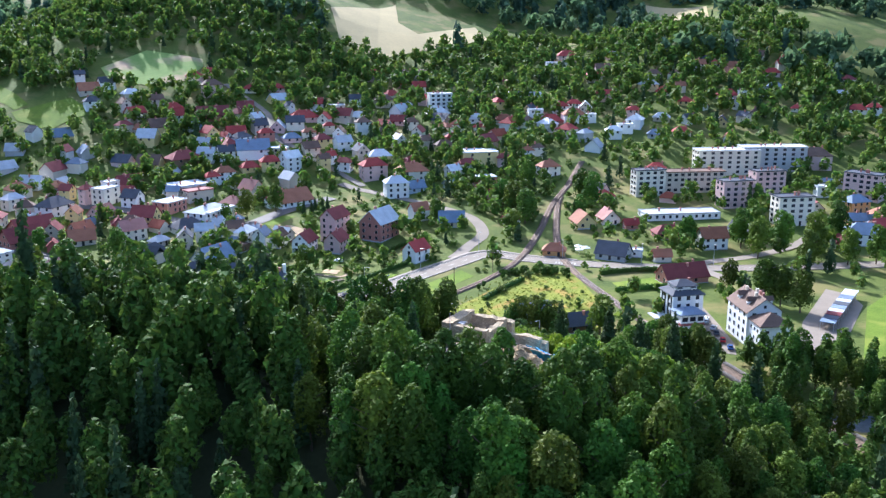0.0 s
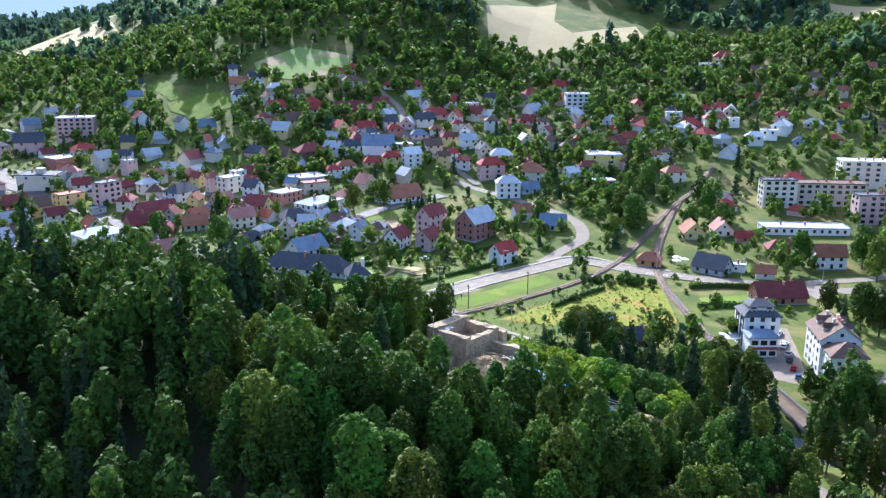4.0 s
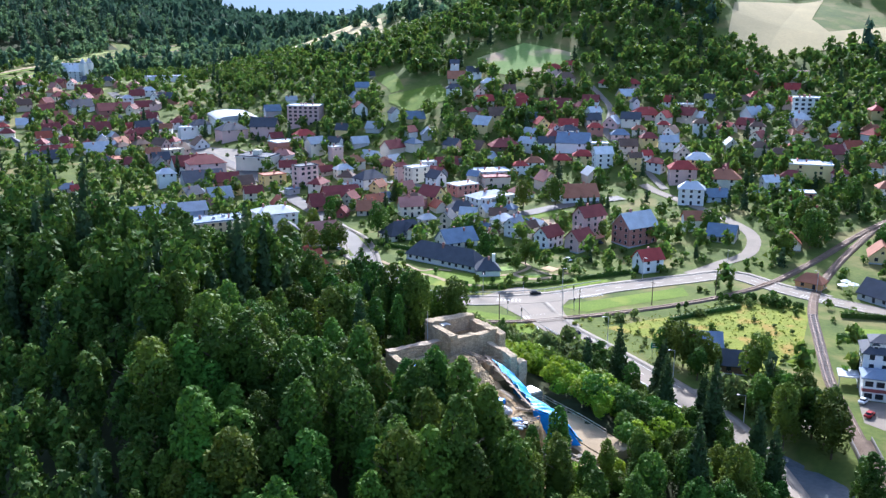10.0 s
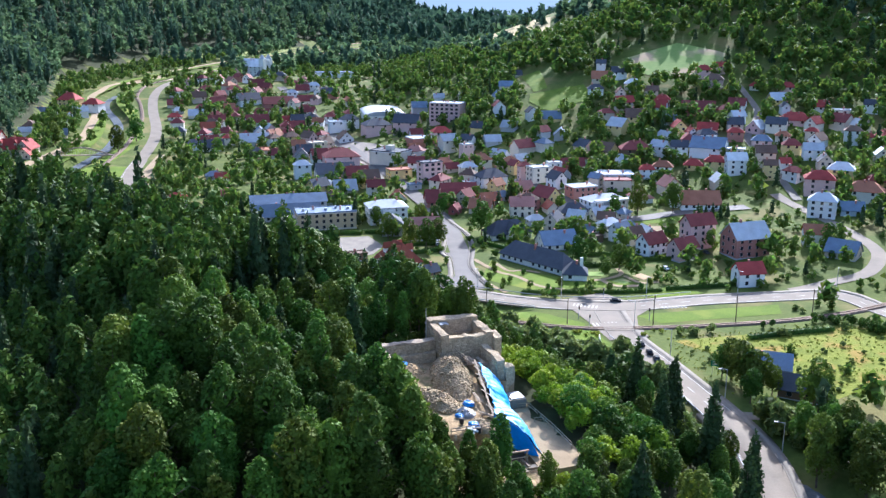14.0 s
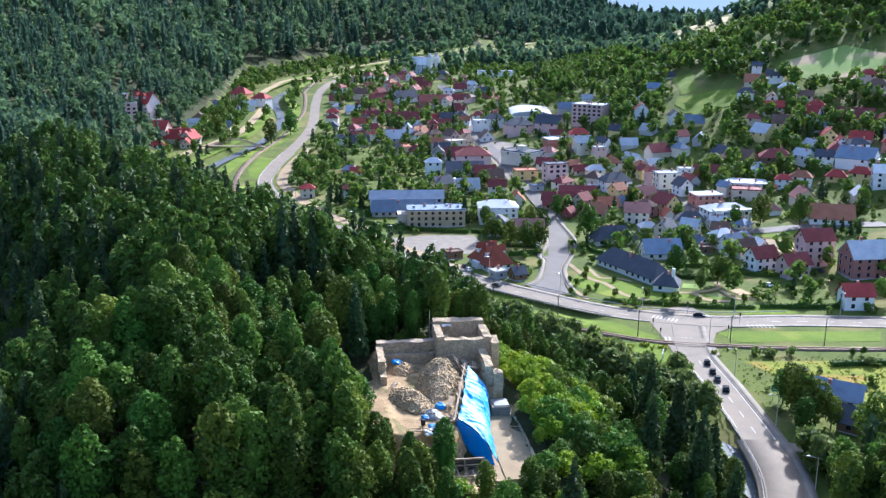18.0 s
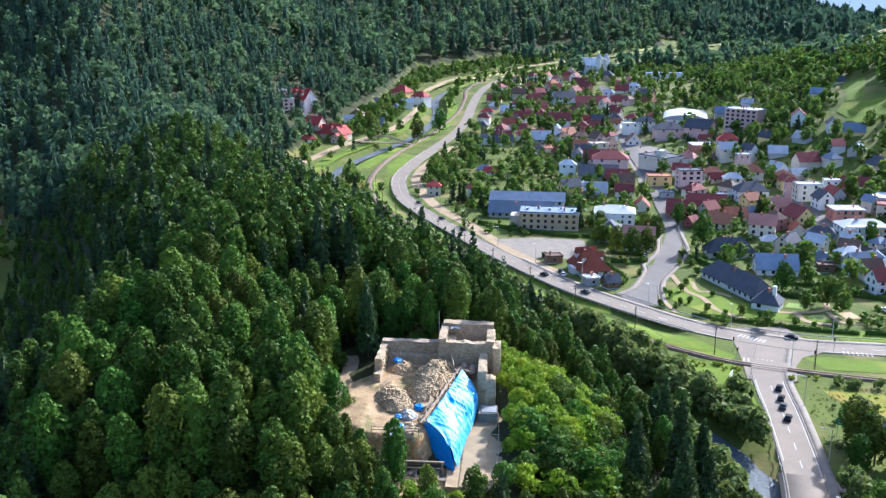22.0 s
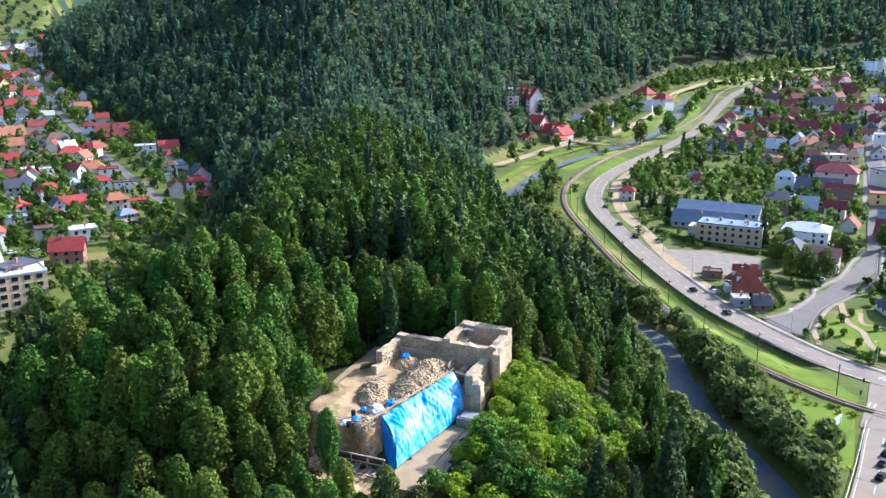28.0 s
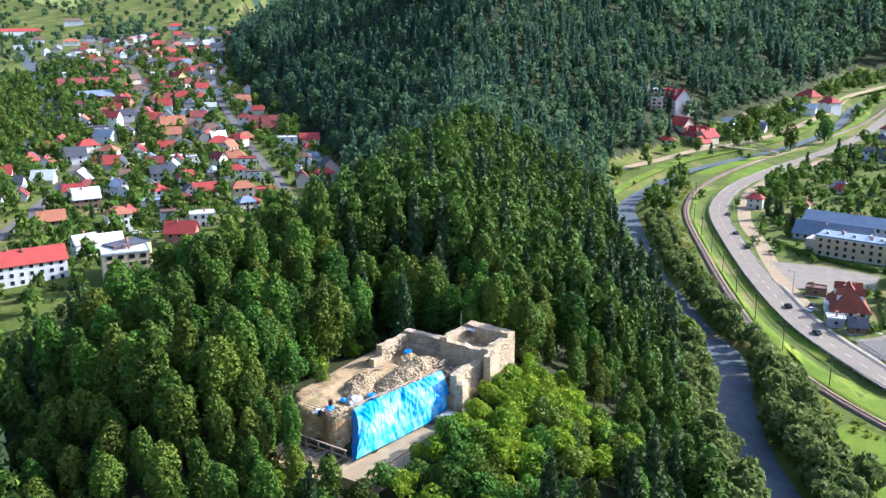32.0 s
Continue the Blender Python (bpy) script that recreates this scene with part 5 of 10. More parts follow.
def blue_bundle(a, b, z, s, label, seed):
    """A small heap of crumpled blue sheeting."""
    bm = bmesh.new()
    bmesh.ops.create_icosphere(bm, subdivisions=3, radius=1)
    for v in bm.verts:
        v.co *= 1 + 0.35 * noise.noise(v.co * 2.2 + Vector((seed, 0, 0)))
        v.co.z = max(v.co.z, -0.3) * 0.7
    bmesh.ops.scale(bm, vec=(s, s * 0.8, s * 0.7), verts=bm.verts)
    ob = bm_object("folded_sheet", bm, M_TARP_B)
    px, py = yard_place(a, b)
    ob.matrix_world = Matrix.Translation((px, py, z + 0.15 * s))
    tagged(ob, label, "plastic sheet")


blue_bundle(8.4, -8.8, 29.2, 1.1, "crumpled blue sheet on the earth heap", 1)
blue_bundle(27.5, -2.6, 28.2, 1.1, "crumpled blue sheet beside the rubble", 2)
blue_bundle(31.5, -5.8, 28.2, 0.8, "small blue sheet bundle by the sand heap", 3)
blue_bundle(36.0, -4.9, 28.4, 1.0, "blue sheet bundle near the railing", 4)
th = tagged(new("white_sacks"), "stack of white sacks on the gravel", "sacks")
for k in range(6):
    bm = bmesh.new()
    bmesh.ops.create_uvsphere(bm, u_segments=10, v_segments=6, radius=0.5)
    bmesh.ops.scale(bm, vec=(1.1, 0.7, 0.45), verts=bm.verts)
    ob = part("sack", bm, M_WHITE, th)
    px, py = yard_place(37.2 + 0.7 * (k % 3), -6.2 + 0.6 * (k // 3))
    ob.matrix_world = Matrix.Translation((px, py, 28.5 + 0.25 * (k % 2)))
for a, b in ((38.4, -5.0), (34.2, -6.4)):
    bm = bmesh.new()
    bmesh.ops.create_cone(bm, cap_ends=True, segments=14, radius1=0.4, radius2=0.4, depth=1.0)
    bmesh.ops.bevel(bm, geom=[e for e in bm.edges if abs(e.verts[0].co.z - e.verts[1].co.z) < 0.01], offset=0.06, segments=2, affect="EDGES")
    ob = bm_object("barrel", bm, M_DARK)
    px, py = yard_place(a, b)
    ob.matrix_world = Matrix.Translation((px, py, 28.7))
    tagged(ob, "dark plastic barrel standing in the castle yard", "barrel")
th = tagged(new("flagpole"), "thin grey pole rising behind the tower", "pole")
bm = bmesh.new()
bmesh.ops.create_cone(bm, cap_ends=True, segments=8, radius1=0.09, radius2=0.05, depth=6)
ob = part("pole", bm, M_METAL, th)
px, py = yard_place(0.6, -1.4)
ob.matrix_world = Matrix.Translation((px, py, 34.2))

strip("castle_path", [yard_place(a, b) for a, b in PATH_AXES], 3.0, M_GRAVEL, "pale trodden path leading round the castle yard", 0.12, 1.5)
yard_box("castle_bank", [(48.0, 51.0, -9.0, 9.0, 14, 21.6)], M_EARTH, "bare earth apron below the pit", "bank", kind="structure", jag=0.7, seed=42, cut=1.2)


# ---- houses ----
def window_mesh(w, h, frame_mat):
    """A window: a frame that stands proud of the wall and a set-back glass pane, in one piece."""
    bm = bmesh.new()
    box_into(bm, -w / 2, w / 2, -0.07, 0.03, -h / 2, h / 2)
    bm.faces.ensure_lookup_table()
    front = [f for f in bm.faces if f.normal.y < -0.5 or f.calc_center_median().y < -0.06]
    front = [f for f in front if abs(f.calc_center_median().y + 0.07) < 1e-4]
    bmesh.ops.inset_region(bm, faces=front, thickness=0.1, depth=0.0)
    bmesh.ops.translate(bm, vec=(0, 0.05, 0), verts=list({v for f in front for v in f.verts}))
    for f in front:
        f.material_index = 1
    me = bpy.data.meshes.new("window")
    bm.to_mesh(me)
    bm.free()
    me.materials.append(frame_mat)
    me.materials.append(M_GLASS)
    return me


WIN = window_mesh(1.25, 1.45, M_WHITE)
WIN_WIDE = window_mesh(1.9, 1.45, M_WHITE)
WIN_SMALL = window_mesh(0.95, 1.0, M_WHITE)
DOOR = window_mesh(1.1, 2.1, M_TIMBER)
bm = bmesh.new()
box_into(bm, -0.35, 0.35, -0.3, 0.3, -0.8, 1.1)
box_into(bm, -0.42, 0.42, -0.37, 0.37, 0.95, 1.12)
CHIMNEY = bpy.data.meshes.new("chimney")
bm.to_mesh(CHIMNEY)
bm.free()
CHIMNEY.materials.append(WALLS["k"][1])
MIDDLE = Vector((120, -110, 95))
STOREY = {1: "single-storey", 2: "two-storey", 3: "three-storey", 4: "four-storey", 5: "five-storey"}
FOOTPRINTS = []


def wall_window(th, me, x, y, z, yaw, name="window"):
    ob = new(name, me)
    ob.parent = th
    ob.matrix_parent_inverse = Matrix()
    ob.matrix_basis = Matrix.Translation((x, y, z)) @ Matrix.Rotation(yaw, 4, "Z")


def roof_mesh(kind, l, d, z, rise, over=0.55, thick=0.22):
    """A roof of the given kind over a plan l by d, with eaves and thickness."""
    bm = bmesh.new()
    x, y = l / 2 + over, d / 2 + over
    drop = rise * over / (d / 2)
    if kind == "f":
        box_into(bm, -l / 2 - 0.2, l / 2 + 0.2, -d / 2 - 0.2, d / 2 + 0.2, z, z + 0.25)
        for a in (-1, 1):
            box_into(bm, -l / 2 - 0.2, l / 2 + 0.2, a * (d / 2 + 0.05) - 0.12, a * (d / 2 + 0.05) + 0.12, z + 0.25, z + 0.55)
            box_into(bm, a * (l / 2 + 0.05) - 0.12, a * (l / 2 + 0.05) + 0.12, -d / 2 + 0.2, d / 2 - 0.2, z + 0.25, z + 0.55)
        return bm
    r = l / 2 + over if kind == "g" else max(0.15, l / 2 - d / 2 * 0.85)
    low = [(-x, -y, z - drop), (x, -y, z - drop), (x, y, z - drop), (-x, y, z - drop)]
    rid = [(-r, 0, z + rise), (r, 0, z + rise)]
    for off in (0, thick):
        p = [bm.verts.new((a, b, c + off)) for a, b, c in low + rid]
        fs = [(p[0], p[1], p[5], p[4]), (p[2], p[3], p[4], p[5])]
        if kind == "h":
            fs += [(p[1], p[2], p[5]), (p[3], p[0], p[4])]
        for f in fs:
            bm.faces.new(f if off else f[::-1])
        if off == 0:
            q = p
    for a, b in ((0, 1), (2, 3)) + (((1, 2), (3, 0)) if kind == "h" else ()):
        bm.faces.new((q[a], q[b], p[b], p[a]))
    if kind == "g":
        for a, b, c in ((1, 5, 2), (3, 4, 0)):
            bm.faces.new((q[a], q[b], p[b], p[a]))
            bm.faces.new((q[b], q[c], p[c], p[b]))
    return bm


def house(x, y, l, d, storeys, roof, wall, cover, rot, name="", rise=None, windows=True, category="", label="", dormers=0, group="", stacks=True):
    """A house of rendered walls with a roof, chimneys, a door and windows, the long side along its own x axis."""
    r = random.Random(int(x * 7 + y * 13))
    z0 = min(h1(x, y), h1(x + l * 0.3, y), h1(x, y - d * 0.3)) - 0.3
    eave = 0.4 + 2.6 * storeys
    if rise is None:
        rise = 0 if roof == "f" else min(d * 0.48, 5.2) * (1.0 if roof == "g" else 0.75)
    word, wm = WALLS[wall]
    rword, rm = ROOFS[cover]
    if not name:
        name = "apartment_block" if storeys >= 4 and roof == "f" else "townhouse" if storeys >= 3 else "shed" if roof == "f" and l < 9 and storeys == 1 else "cottage" if storeys == 1 else "house"
    th = new(name)
    block = storeys >= 4 and roof == "f"
    shape = {"g": "gabled", "h": "hipped", "f": "flat"}[roof]
    tagged(th, label or f"{STOREY[storeys]} {word} {name.replace('_', ' ')} with {shape} {rword} roof", category or name.replace("_", " "), group)
    th.matrix_world = pose(x, y, z0, 0, 0, rot)
    FOOTPRINTS.append((x, y, max(l, d) / 2))
    bm = bmesh.new()
    v = box_into(bm, -l / 2, l / 2, -d / 2, d / 2, -2.0, eave)
    if roof == "g":
        for sx in (-1, 1):
            a = [bm.verts.new((sx * l / 2, b, c)) for b, c in ((-d / 2, eave), (d / 2, eave), (0, eave + rise))]
            bm.faces.new(a if sx > 0 else a[::-1])
    part("wall", bm, wm, th)
    far = (Vector((x, y, 0)) - Vector((60, -100, 0))).length
    if far < 330:
        bm = bmesh.new()
        box_into(bm, -l / 2 - 0.08, l / 2 + 0.08, -d / 2 - 0.08, d / 2 + 0.08, -2.0, 0.55)
        part("plinth", bm, WALLS["g"][1], th)
    part("roof", roof_mesh(roof, l, d, eave, rise), rm, th)
    for k in range(0 if not stacks else 1 if l < 14 else 2 if not block else 4):
        ob = new("chimney", CHIMNEY)
        ob.parent = th
        u = r.uniform(-0.3, 0.3) * l
        v_ = r.uniform(-0.15, 0.15) * d
        ob.matrix_basis = Matrix.Translation((u, v_, eave + rise * (1 - abs(v_) / (d / 2)) + (0.3 if roof != "f" else 0.8)))
    if not windows:
        return th
    sides = []
    turn = radians(rot)
    for nx_, ny_, length, off, yaw in ((0, -1, l, d / 2, 0), (1, 0, d, l / 2, math.pi / 2), (0, 1, l, d / 2, math.pi), (-1, 0, d, l / 2, -math.pi / 2)):
        wx, wy = nx_ * math.cos(turn) - ny_ * math.sin(turn), nx_ * math.sin(turn) + ny_ * math.cos(turn)
        to = Vector((MIDDLE.x - x, MIDDLE.y - y)).normalized()
        facing_ = wx * to.x + wy * to.y
        if facing_ > (-0.25 if far < 480 else 0.15):
            sides.append((facing_, nx_, ny_, length, off, yaw))
    sides.sort(reverse=True)
    me = WIN_WIDE if block else WIN if l > 8 else WIN_SMALL
    pitch = 3.0 if not block else 3.3
    door_done = False
    for si, (fc, nx_, ny_, length, off, yaw) in enumerate(sides):
        n = max(1, int((length - 1.2) / pitch))
        if far > 400:
            n = min(n, 2 if storeys < 4 else 7)
        if (far > 440 and si) or (far > 360 and si > 1):
            continue
        for s in range(storeys - 1 if far > 440 and storeys < 4 else 0, storeys):
            for k in range(n):
                c = (k + 0.5) / n * (length - 1.0) - (length - 1.0) / 2
                if r.random() < 0.06 and far > 200:
                    continue
                px = nx_ * (off + 0.02) + (c if ny_ else 0) * (1 if ny_ < 0 else -1)
                py = ny_ * (off + 0.02) + (c if nx_ else 0) * (1 if nx_ > 0 else -1)
                if s == 0 and not door_done and si == 0 and k == n // 2 and n > 1 and far < 420:
                    wall_window(th, DOOR, px, py, 1.3, yaw, "door")
                    door_done = True
                    continue
                wall_window(th, me, px, py, 0.4 + 2.6 * s + 1.5, yaw)
        if roof == "g" and nx_ and rise > 2.2:
            wall_window(th, WIN_SMALL, nx_ * (off + 0.02), 0, eave + rise * 0.38, yaw)
    for k in range(dormers):
        u = (k + 0.5) / dormers * l * 0.9 - l * 0.45
        for s in (-1, 1):
            bm = bmesh.new()
            box_into(bm, u - 0.75, u + 0.75, s * d * 0.22 - d * 0.14, s * d * 0.22 + d * 0.14, eave, eave + rise * 0.62)
            dm = part("dormer", bm, wm, th)
            bm = bmesh.new()
            a0, b0 = sorted((s * d * 0.1, s * (d * 0.36 + 0.3)))
            p = [bm.verts.new(q) for q in ((u - 1, a0, eave + rise * 0.6), (u - 1, b0, eave + rise * 0.6), (u + 1, b0, eave + rise * 0.6), (u + 1, a0, eave + rise * 0.6), (u, a0, eave + rise * 0.95), (u, b0, eave + rise * 0.95))]
            for f in ((0, 1, 5, 4), (2, 3, 4, 5), (1, 2, 5), (3, 0, 4)):
                bm.faces.new([p[q] for q in f])
            part("dormer_roof", bm, rm, th)
            wall_window(th, WIN_SMALL, u, s * (d * 0.36 + 0.02), eave + rise * 0.3, 0 if s < 0 else math.pi)
    return th


def extra(th, name, x0, x1, y0, y1, z0, z1, material, label=""):
    bm = bmesh.new()
    box_into(bm, x0, x1, y0, y1, z0, z1)
    return part(name, bm, material, th, label)


def balconies(th, l, d, storeys, cols, side=-1):
    for s in range(1, storeys):
        for k in range(cols):
            u = (k + 0.5) / cols * l - l / 2
            b = extra(th, "balcony", u - 1.3, u + 1.3, side * d / 2 + (-1.2 if side < 0 else 0), side * d / 2 + (0 if side < 0 else 1.2), 0.5 + 2.8 * s - 0.1, 0.5 + 2.8 * s + 0.9, WALLS["w"][1])


# places of the landmark buildings
CHURCH_X, CHURCH_Y = -718.0, 520.6
ARENA_X, ARENA_Y = -366.7, 366.9
TOWNHALL_X, TOWNHALL_Y = -253.7, 256.2
BANK_X, BANK_Y = -96.8, 236.1
LOG_BX, LOG_BY = -72.1, 139.8
LOG_CX, LOG_CY = -56.5, 144.5
HOTEL1_X, HOTEL1_Y = 83.6, 95.4
HOTEL2_X, HOTEL2_Y = 101.6, 80.0
REDCX_X, REDCX_Y = -454.1, 124.6
REDTOP_X, REDTOP_Y = -489.8, 115.7
YELV_X, YELV_Y = -594.5, 240.1
BLOCK_X, BLOCK_Y = -287.3, 348.7
STALL_AX, STALL_AY = 127.0, 84.3
STALL_BX, STALL_BY = 151.7, 119.0
# landmark buildings
ch = house(CHURCH_X, CHURCH_Y, 38, 19, 4, "g", "w", "w", 20, "church", 8, True, "church", "large white church with two towers and pale roof")
for s in (-1, 1):
    extra(ch, "tower", 15.5, 21.5, s * 6.5 - 3, s * 6.5 + 3, -1, 19, WALLS["w"][1])
    bm = bmesh.new()
    bmesh.ops.create_cone(bm, cap_ends=True, segments=8, radius1=3.6, radius2=0.6, depth=5, matrix=Matrix.Translation((18.5, s * 6.5, 21.4)))
    part("tower_roof", bm, ROOFS["g"][1], ch)
    extra(ch, "apse", -22 , -17.5, -6, 6, -1, 8, WALLS["w"][1])
hall = house(ARENA_X, ARENA_Y, 46, 30, 2, "f", "w", "w", -40, "sports_hall", None, True, "hall", "large white hall with a curved pale metal roof")
bm = bmesh.new()
n = 14
ring = [[bm.verts.new((sx * 23.6, 15.6 * math.cos(math.pi * k / n), 5.8 + 3.4 * math.sin(math.pi * k / n))) for k in range(n + 1)] for sx in (-1, 1)]
for k in range(n):
    bm.faces.new((ring[0][k], ring[0][k + 1], ring[1][k + 1], ring[1][k]))
bm.faces.new(ring[0][::-1])
bm.faces.new(ring[1])
part("curved_roof", bm, ROOFS["g"][1], hall)
town = house(TOWNHALL_X, TOWNHALL_Y, 20, 15, 3, "f", "c", "d", 10, "town_hall", None, True, "town hall", "cream three-storey town hall with flat roof and roof lantern")
extra(town, "cornice", -10.4, 10.4, -7.9, 7.9, 7.75, 8.15, WALLS["w"][1])
extra(town, "lantern", -2, 2, -2, 2, 8.3, 11.2, WALLS["c"][1])
bank = house(BANK_X, BANK_Y, 19, 12, 2, "h", "w", "g", 62, "portico_building", 2.4, True, "building", "white building with tall columns and pale metal roof")
for k in range(6):
    bm = bmesh.new()
    bmesh.ops.create_cone(bm, cap_ends=True, segments=10, radius1=0.42, radius2=0.36, depth=5.6, matrix=Matrix.Translation((-8 + 3.2 * k, -8.0, 3.0)))
    part("column", bm, WALLS["w"][1], bank)
extra(bank, "architrave", -9, 9, -8.6, -5.9, 5.7, 6.7, WALLS["w"][1])
house(-72.9, 148.0, 33, 9, 1, "h", "w", "d", -9, "long_house", 4.6, True, "house", "long white single-storey house with dark shingled hipped roof")
pv = house(-52.5, 142.0, 8.4, 8, 1, "h", "w", "d", 33, "pavilion", 3.6, True, "house", "small white pavilion with dark steep roof")
extra(pv, "stack", 1.6, 2.7, -1.6, -0.6, 3.5, 8.4, WALLS["w"][1], "tall white chimney stack")
wh = house(-109.2, 176.9, 18.4, 10, 1, "h", "c", "d", 62.6, "old_house", 4.6, True, "house", "long cream single-storey house with dark hipped roof")
bm = roof_mesh("g", 4.6, 5.0, 4.6, 2.6, 0.4)
bmesh.ops.rotate(bm, cent=(0, 0, 0), matrix=Matrix.Rotation(math.pi / 2, 3, "Z"), verts=bm.verts)
bmesh.ops.translate(bm, vec=(0.5, -3.6, 0), verts=bm.verts)
part("gable_roof", bm, ROOFS["d"][1], wh)
extra(wh, "gable_bay", -1.8, 2.8, -5.6, -3.0, -1, 4.6, WALLS["c"][1])
house(-82.7, 175.2, 14.7, 10, 1, "g", "w", "u", 57.5, "old_house", 4.6, True, "house", "white house with steep blue-grey gabled roof")
cone = house(-113.6, 112.6, 15.5, 11, 1, "h", "w", "t", -12, "tiled_house", 6.6, True, "house", "white house under a steep red-brown tiled roof with dormers", 2)
extra(cone, "porch", -2.2, 2.2, -7.2, -5.4, -1, 2.9, WALLS["w"][1])
sch = house(-181.3, 137.3, 26, 12.5, 3, "f", "t", "u", 55.8, "school", None, True, "school", "tan three-storey school with window rows and grey flat roof")
extra(sch, "cornice", -13.3, 13.3, -6.6, 6.6, 7.75, 8.15, WALLS["b"][1])
extra(sch, "plinth_band", -13.15, 13.15, -6.4, 6.4, 0.6, 1.2, WALLS["b"][1])
for k in range(5):
    extra(sch, "roof_vent", -10 + 5 * k - 0.6, -10 + 5 * k + 0.6, -1.5 + (k % 2) * 3, -0.5 + (k % 2) * 3, 8.4, 9.5, WALLS["g"][1])
extra(sch, "link_wing", -17.5, -13.0, -3.5, 4.5, -1, 6.0, WALLS["b"][1])
house(-220.2, 148.7, 36, 11, 2, "g", "g", "u", 55.8, "school_hall", 3.2, True, "hall", "long grey hall with blue-grey metal roof behind the school")
vil = house(-168.8, 163.7, 17.5, 13, 3, "h", "w", "g", 55, "villa", 2.4, True, "villa", "white three-storey villa with pale metal hipped roof")
extra(vil, "bay", -3, 3, -7.6, -6.3, -1, 7.2, WALLS["w"][1])
extra(vil, "cornice", -9.0, 9.0, -6.75, 6.75, 7.3, 7.6, WALLS["w"][1])
h1_ = house(HOTEL1_X, HOTEL1_Y, 10.4, 9.2, 4, "h", "w", "d", 10, "guest_house", 2.8, True, "guest house", "four-storey white guest house with dark roofs and dormers", 2)
extra(h1_, "attic", -3.6, 3.6, -3.0, 3.0, 10.6, 13.2, WALLS["w"][1])
bm = roof_mesh("h", 7.2, 6.0, 13.2, 1.3, 0.4)
part("attic_roof", bm, ROOFS["d"][1], h1_)
extra(h1_, "wing", -5.4, 2.6, -11.0, -4.55, -1, 6.4, WALLS["w"][1])
extra(h1_, "dark_band", -5.46, 2.66, -11.06, -9.5, 2.6, 3.5, WALLS["m"][1])
bm = roof_mesh("h", 8.0, 6.6, 6.4, 1.4)
bmesh.ops.translate(bm, vec=(-1.4, -7.8, 0), verts=bm.verts)
part("wing_roof", bm, ROOFS["u"][1], h1_)
extra(h1_, "porch_roof", -10.4, -5.3, -3.5, 2.5, 3.0, 3.25, ROOFS["g"][1], "pale flat porch roof")
for u in (-10.2, -5.7):
    extra(h1_, "porch_post", u, u + 0.2, -3.3, -3.1, -1, 3.0, M_METAL)
for u in (-3.4, -1.2, 1.0, 3.2):
    extra(h1_, "glass_strip", -5.29, -5.2, u - 0.4, u + 0.4, 1, 10, M_GLASS)
for u in (-4.0, -1.4, 1.2):
    for z in (1.6, 4.8):
        wall_window(h1_, WIN_WIDE, u, -11.02, z, 0)
h2_ = house(HOTEL2_X, HOTEL2_Y, 14.5, 10.6, 4, "g", "w", "n", 93, "guest_house", 3.9, True, "guest house", "four-storey white guest house with stepped brown roofs", 2)
extra(h2_, "wing", -15.2, -7.2, -4.6, 4.6, -1, 9.2, WALLS["w"][1])
bm = roof_mesh("h", 8.6, 9.2, 9.2, 2.6)
bmesh.ops.translate(bm, vec=(-11.2, 0, 0), verts=bm.verts)
part("wing_roof", bm, ROOFS["n"][1], h2_)
for u in (-2.6, 2.4):
    for z in (1.7, 4.4, 7.1):
        wall_window(h2_, WIN_SMALL, -15.22, u, z, -math.pi / 2)
for u in (-13.4, -11.2, -9.0):
    for z in (1.7, 4.4, 7.1):
        wall_window(h2_, WIN_SMALL, u, 4.62, z, math.pi)
for u, v in ((-3, 1.2), (1, -1.0), (4, 1.0)):
    extra(h2_, "chimney", u - 0.4, u + 0.4, v - 0.4, v + 0.4, 13.0, 15.6, WALLS["b"][1])
extra(h2_, "terrace", -19.0, -15.2, -6.0, 6.0, -1.0, 0.5, M_PAVE, "paved terrace in front of the wing")
house(54.1 + 2, 178.8 + 3, 9, 6, 1, "h", "o", "o", -12, "station_house", 2.4, True, "house", "small orange house with tiled hipped roof beside the level crossing")
house(36, 100, 11, 8, 1, "g", "c", "u", 20, "cottage", 3.0, True, "house", "cottage with blue-grey metal roof among trees")
house(48.5, 89, 10, 7, 1, "g", "n", "d", 12, "cottage", 3.0, True, "house", "brown cottage with dark roof by the meadow")
# the red-roofed guest house under the mountain
for k, (dx, dy, l, d, st, rz, ro) in enumerate(((0, 0, 20, 11, 2, 5.5, 40), (6, 7, 13, 10, 2, 5.0, 40), (-9, -7, 12, 10, 2, 5.0, 40), (13, 3, 9, 8, 1, 4.0, 40), (-2, 6, 9, 14, 2, 5.4, 40))):
    house(REDCX_X + dx, REDCX_Y + dy, l, d, st, "g", "b", "r", ro + 90 * (k % 2), "guest_house", rz, k != 4, "guest house", "guest house with steep bright red roofs at the mountain foot", 2 if k == 0 else 0)
house(REDTOP_X, REDTOP_Y, 22, 12, 4, "g", "w", "r", 25, "guest_house", 7, True, "guest house", "tall white guest house with steep red roof on the slope", 3)
house(REDTOP_X + 8, REDTOP_Y - 19, 10, 9, 4, "f", "p", "w", 25, "guest_house", None, True, "guest house", "pink four-storey block beside the wood")
house(YELV_X, YELV_Y, 16, 12, 4, "h", "y", "r", 30, "villa", 5, True, "villa", "yellow four-storey villa with red roof on the valley side")
house(YELV_X + 14, YELV_Y + 12, 14, 11, 3, "h", "w", "r", 30, "villa", 4, True, "villa", "white villa with red roof beside the lane")
house(YELV_X - 2, YELV_Y - 22, 18, 10, 1, "g", "w", "u", 30, "house", 3, True, "house", "low white house with blue-grey roof below the villa")
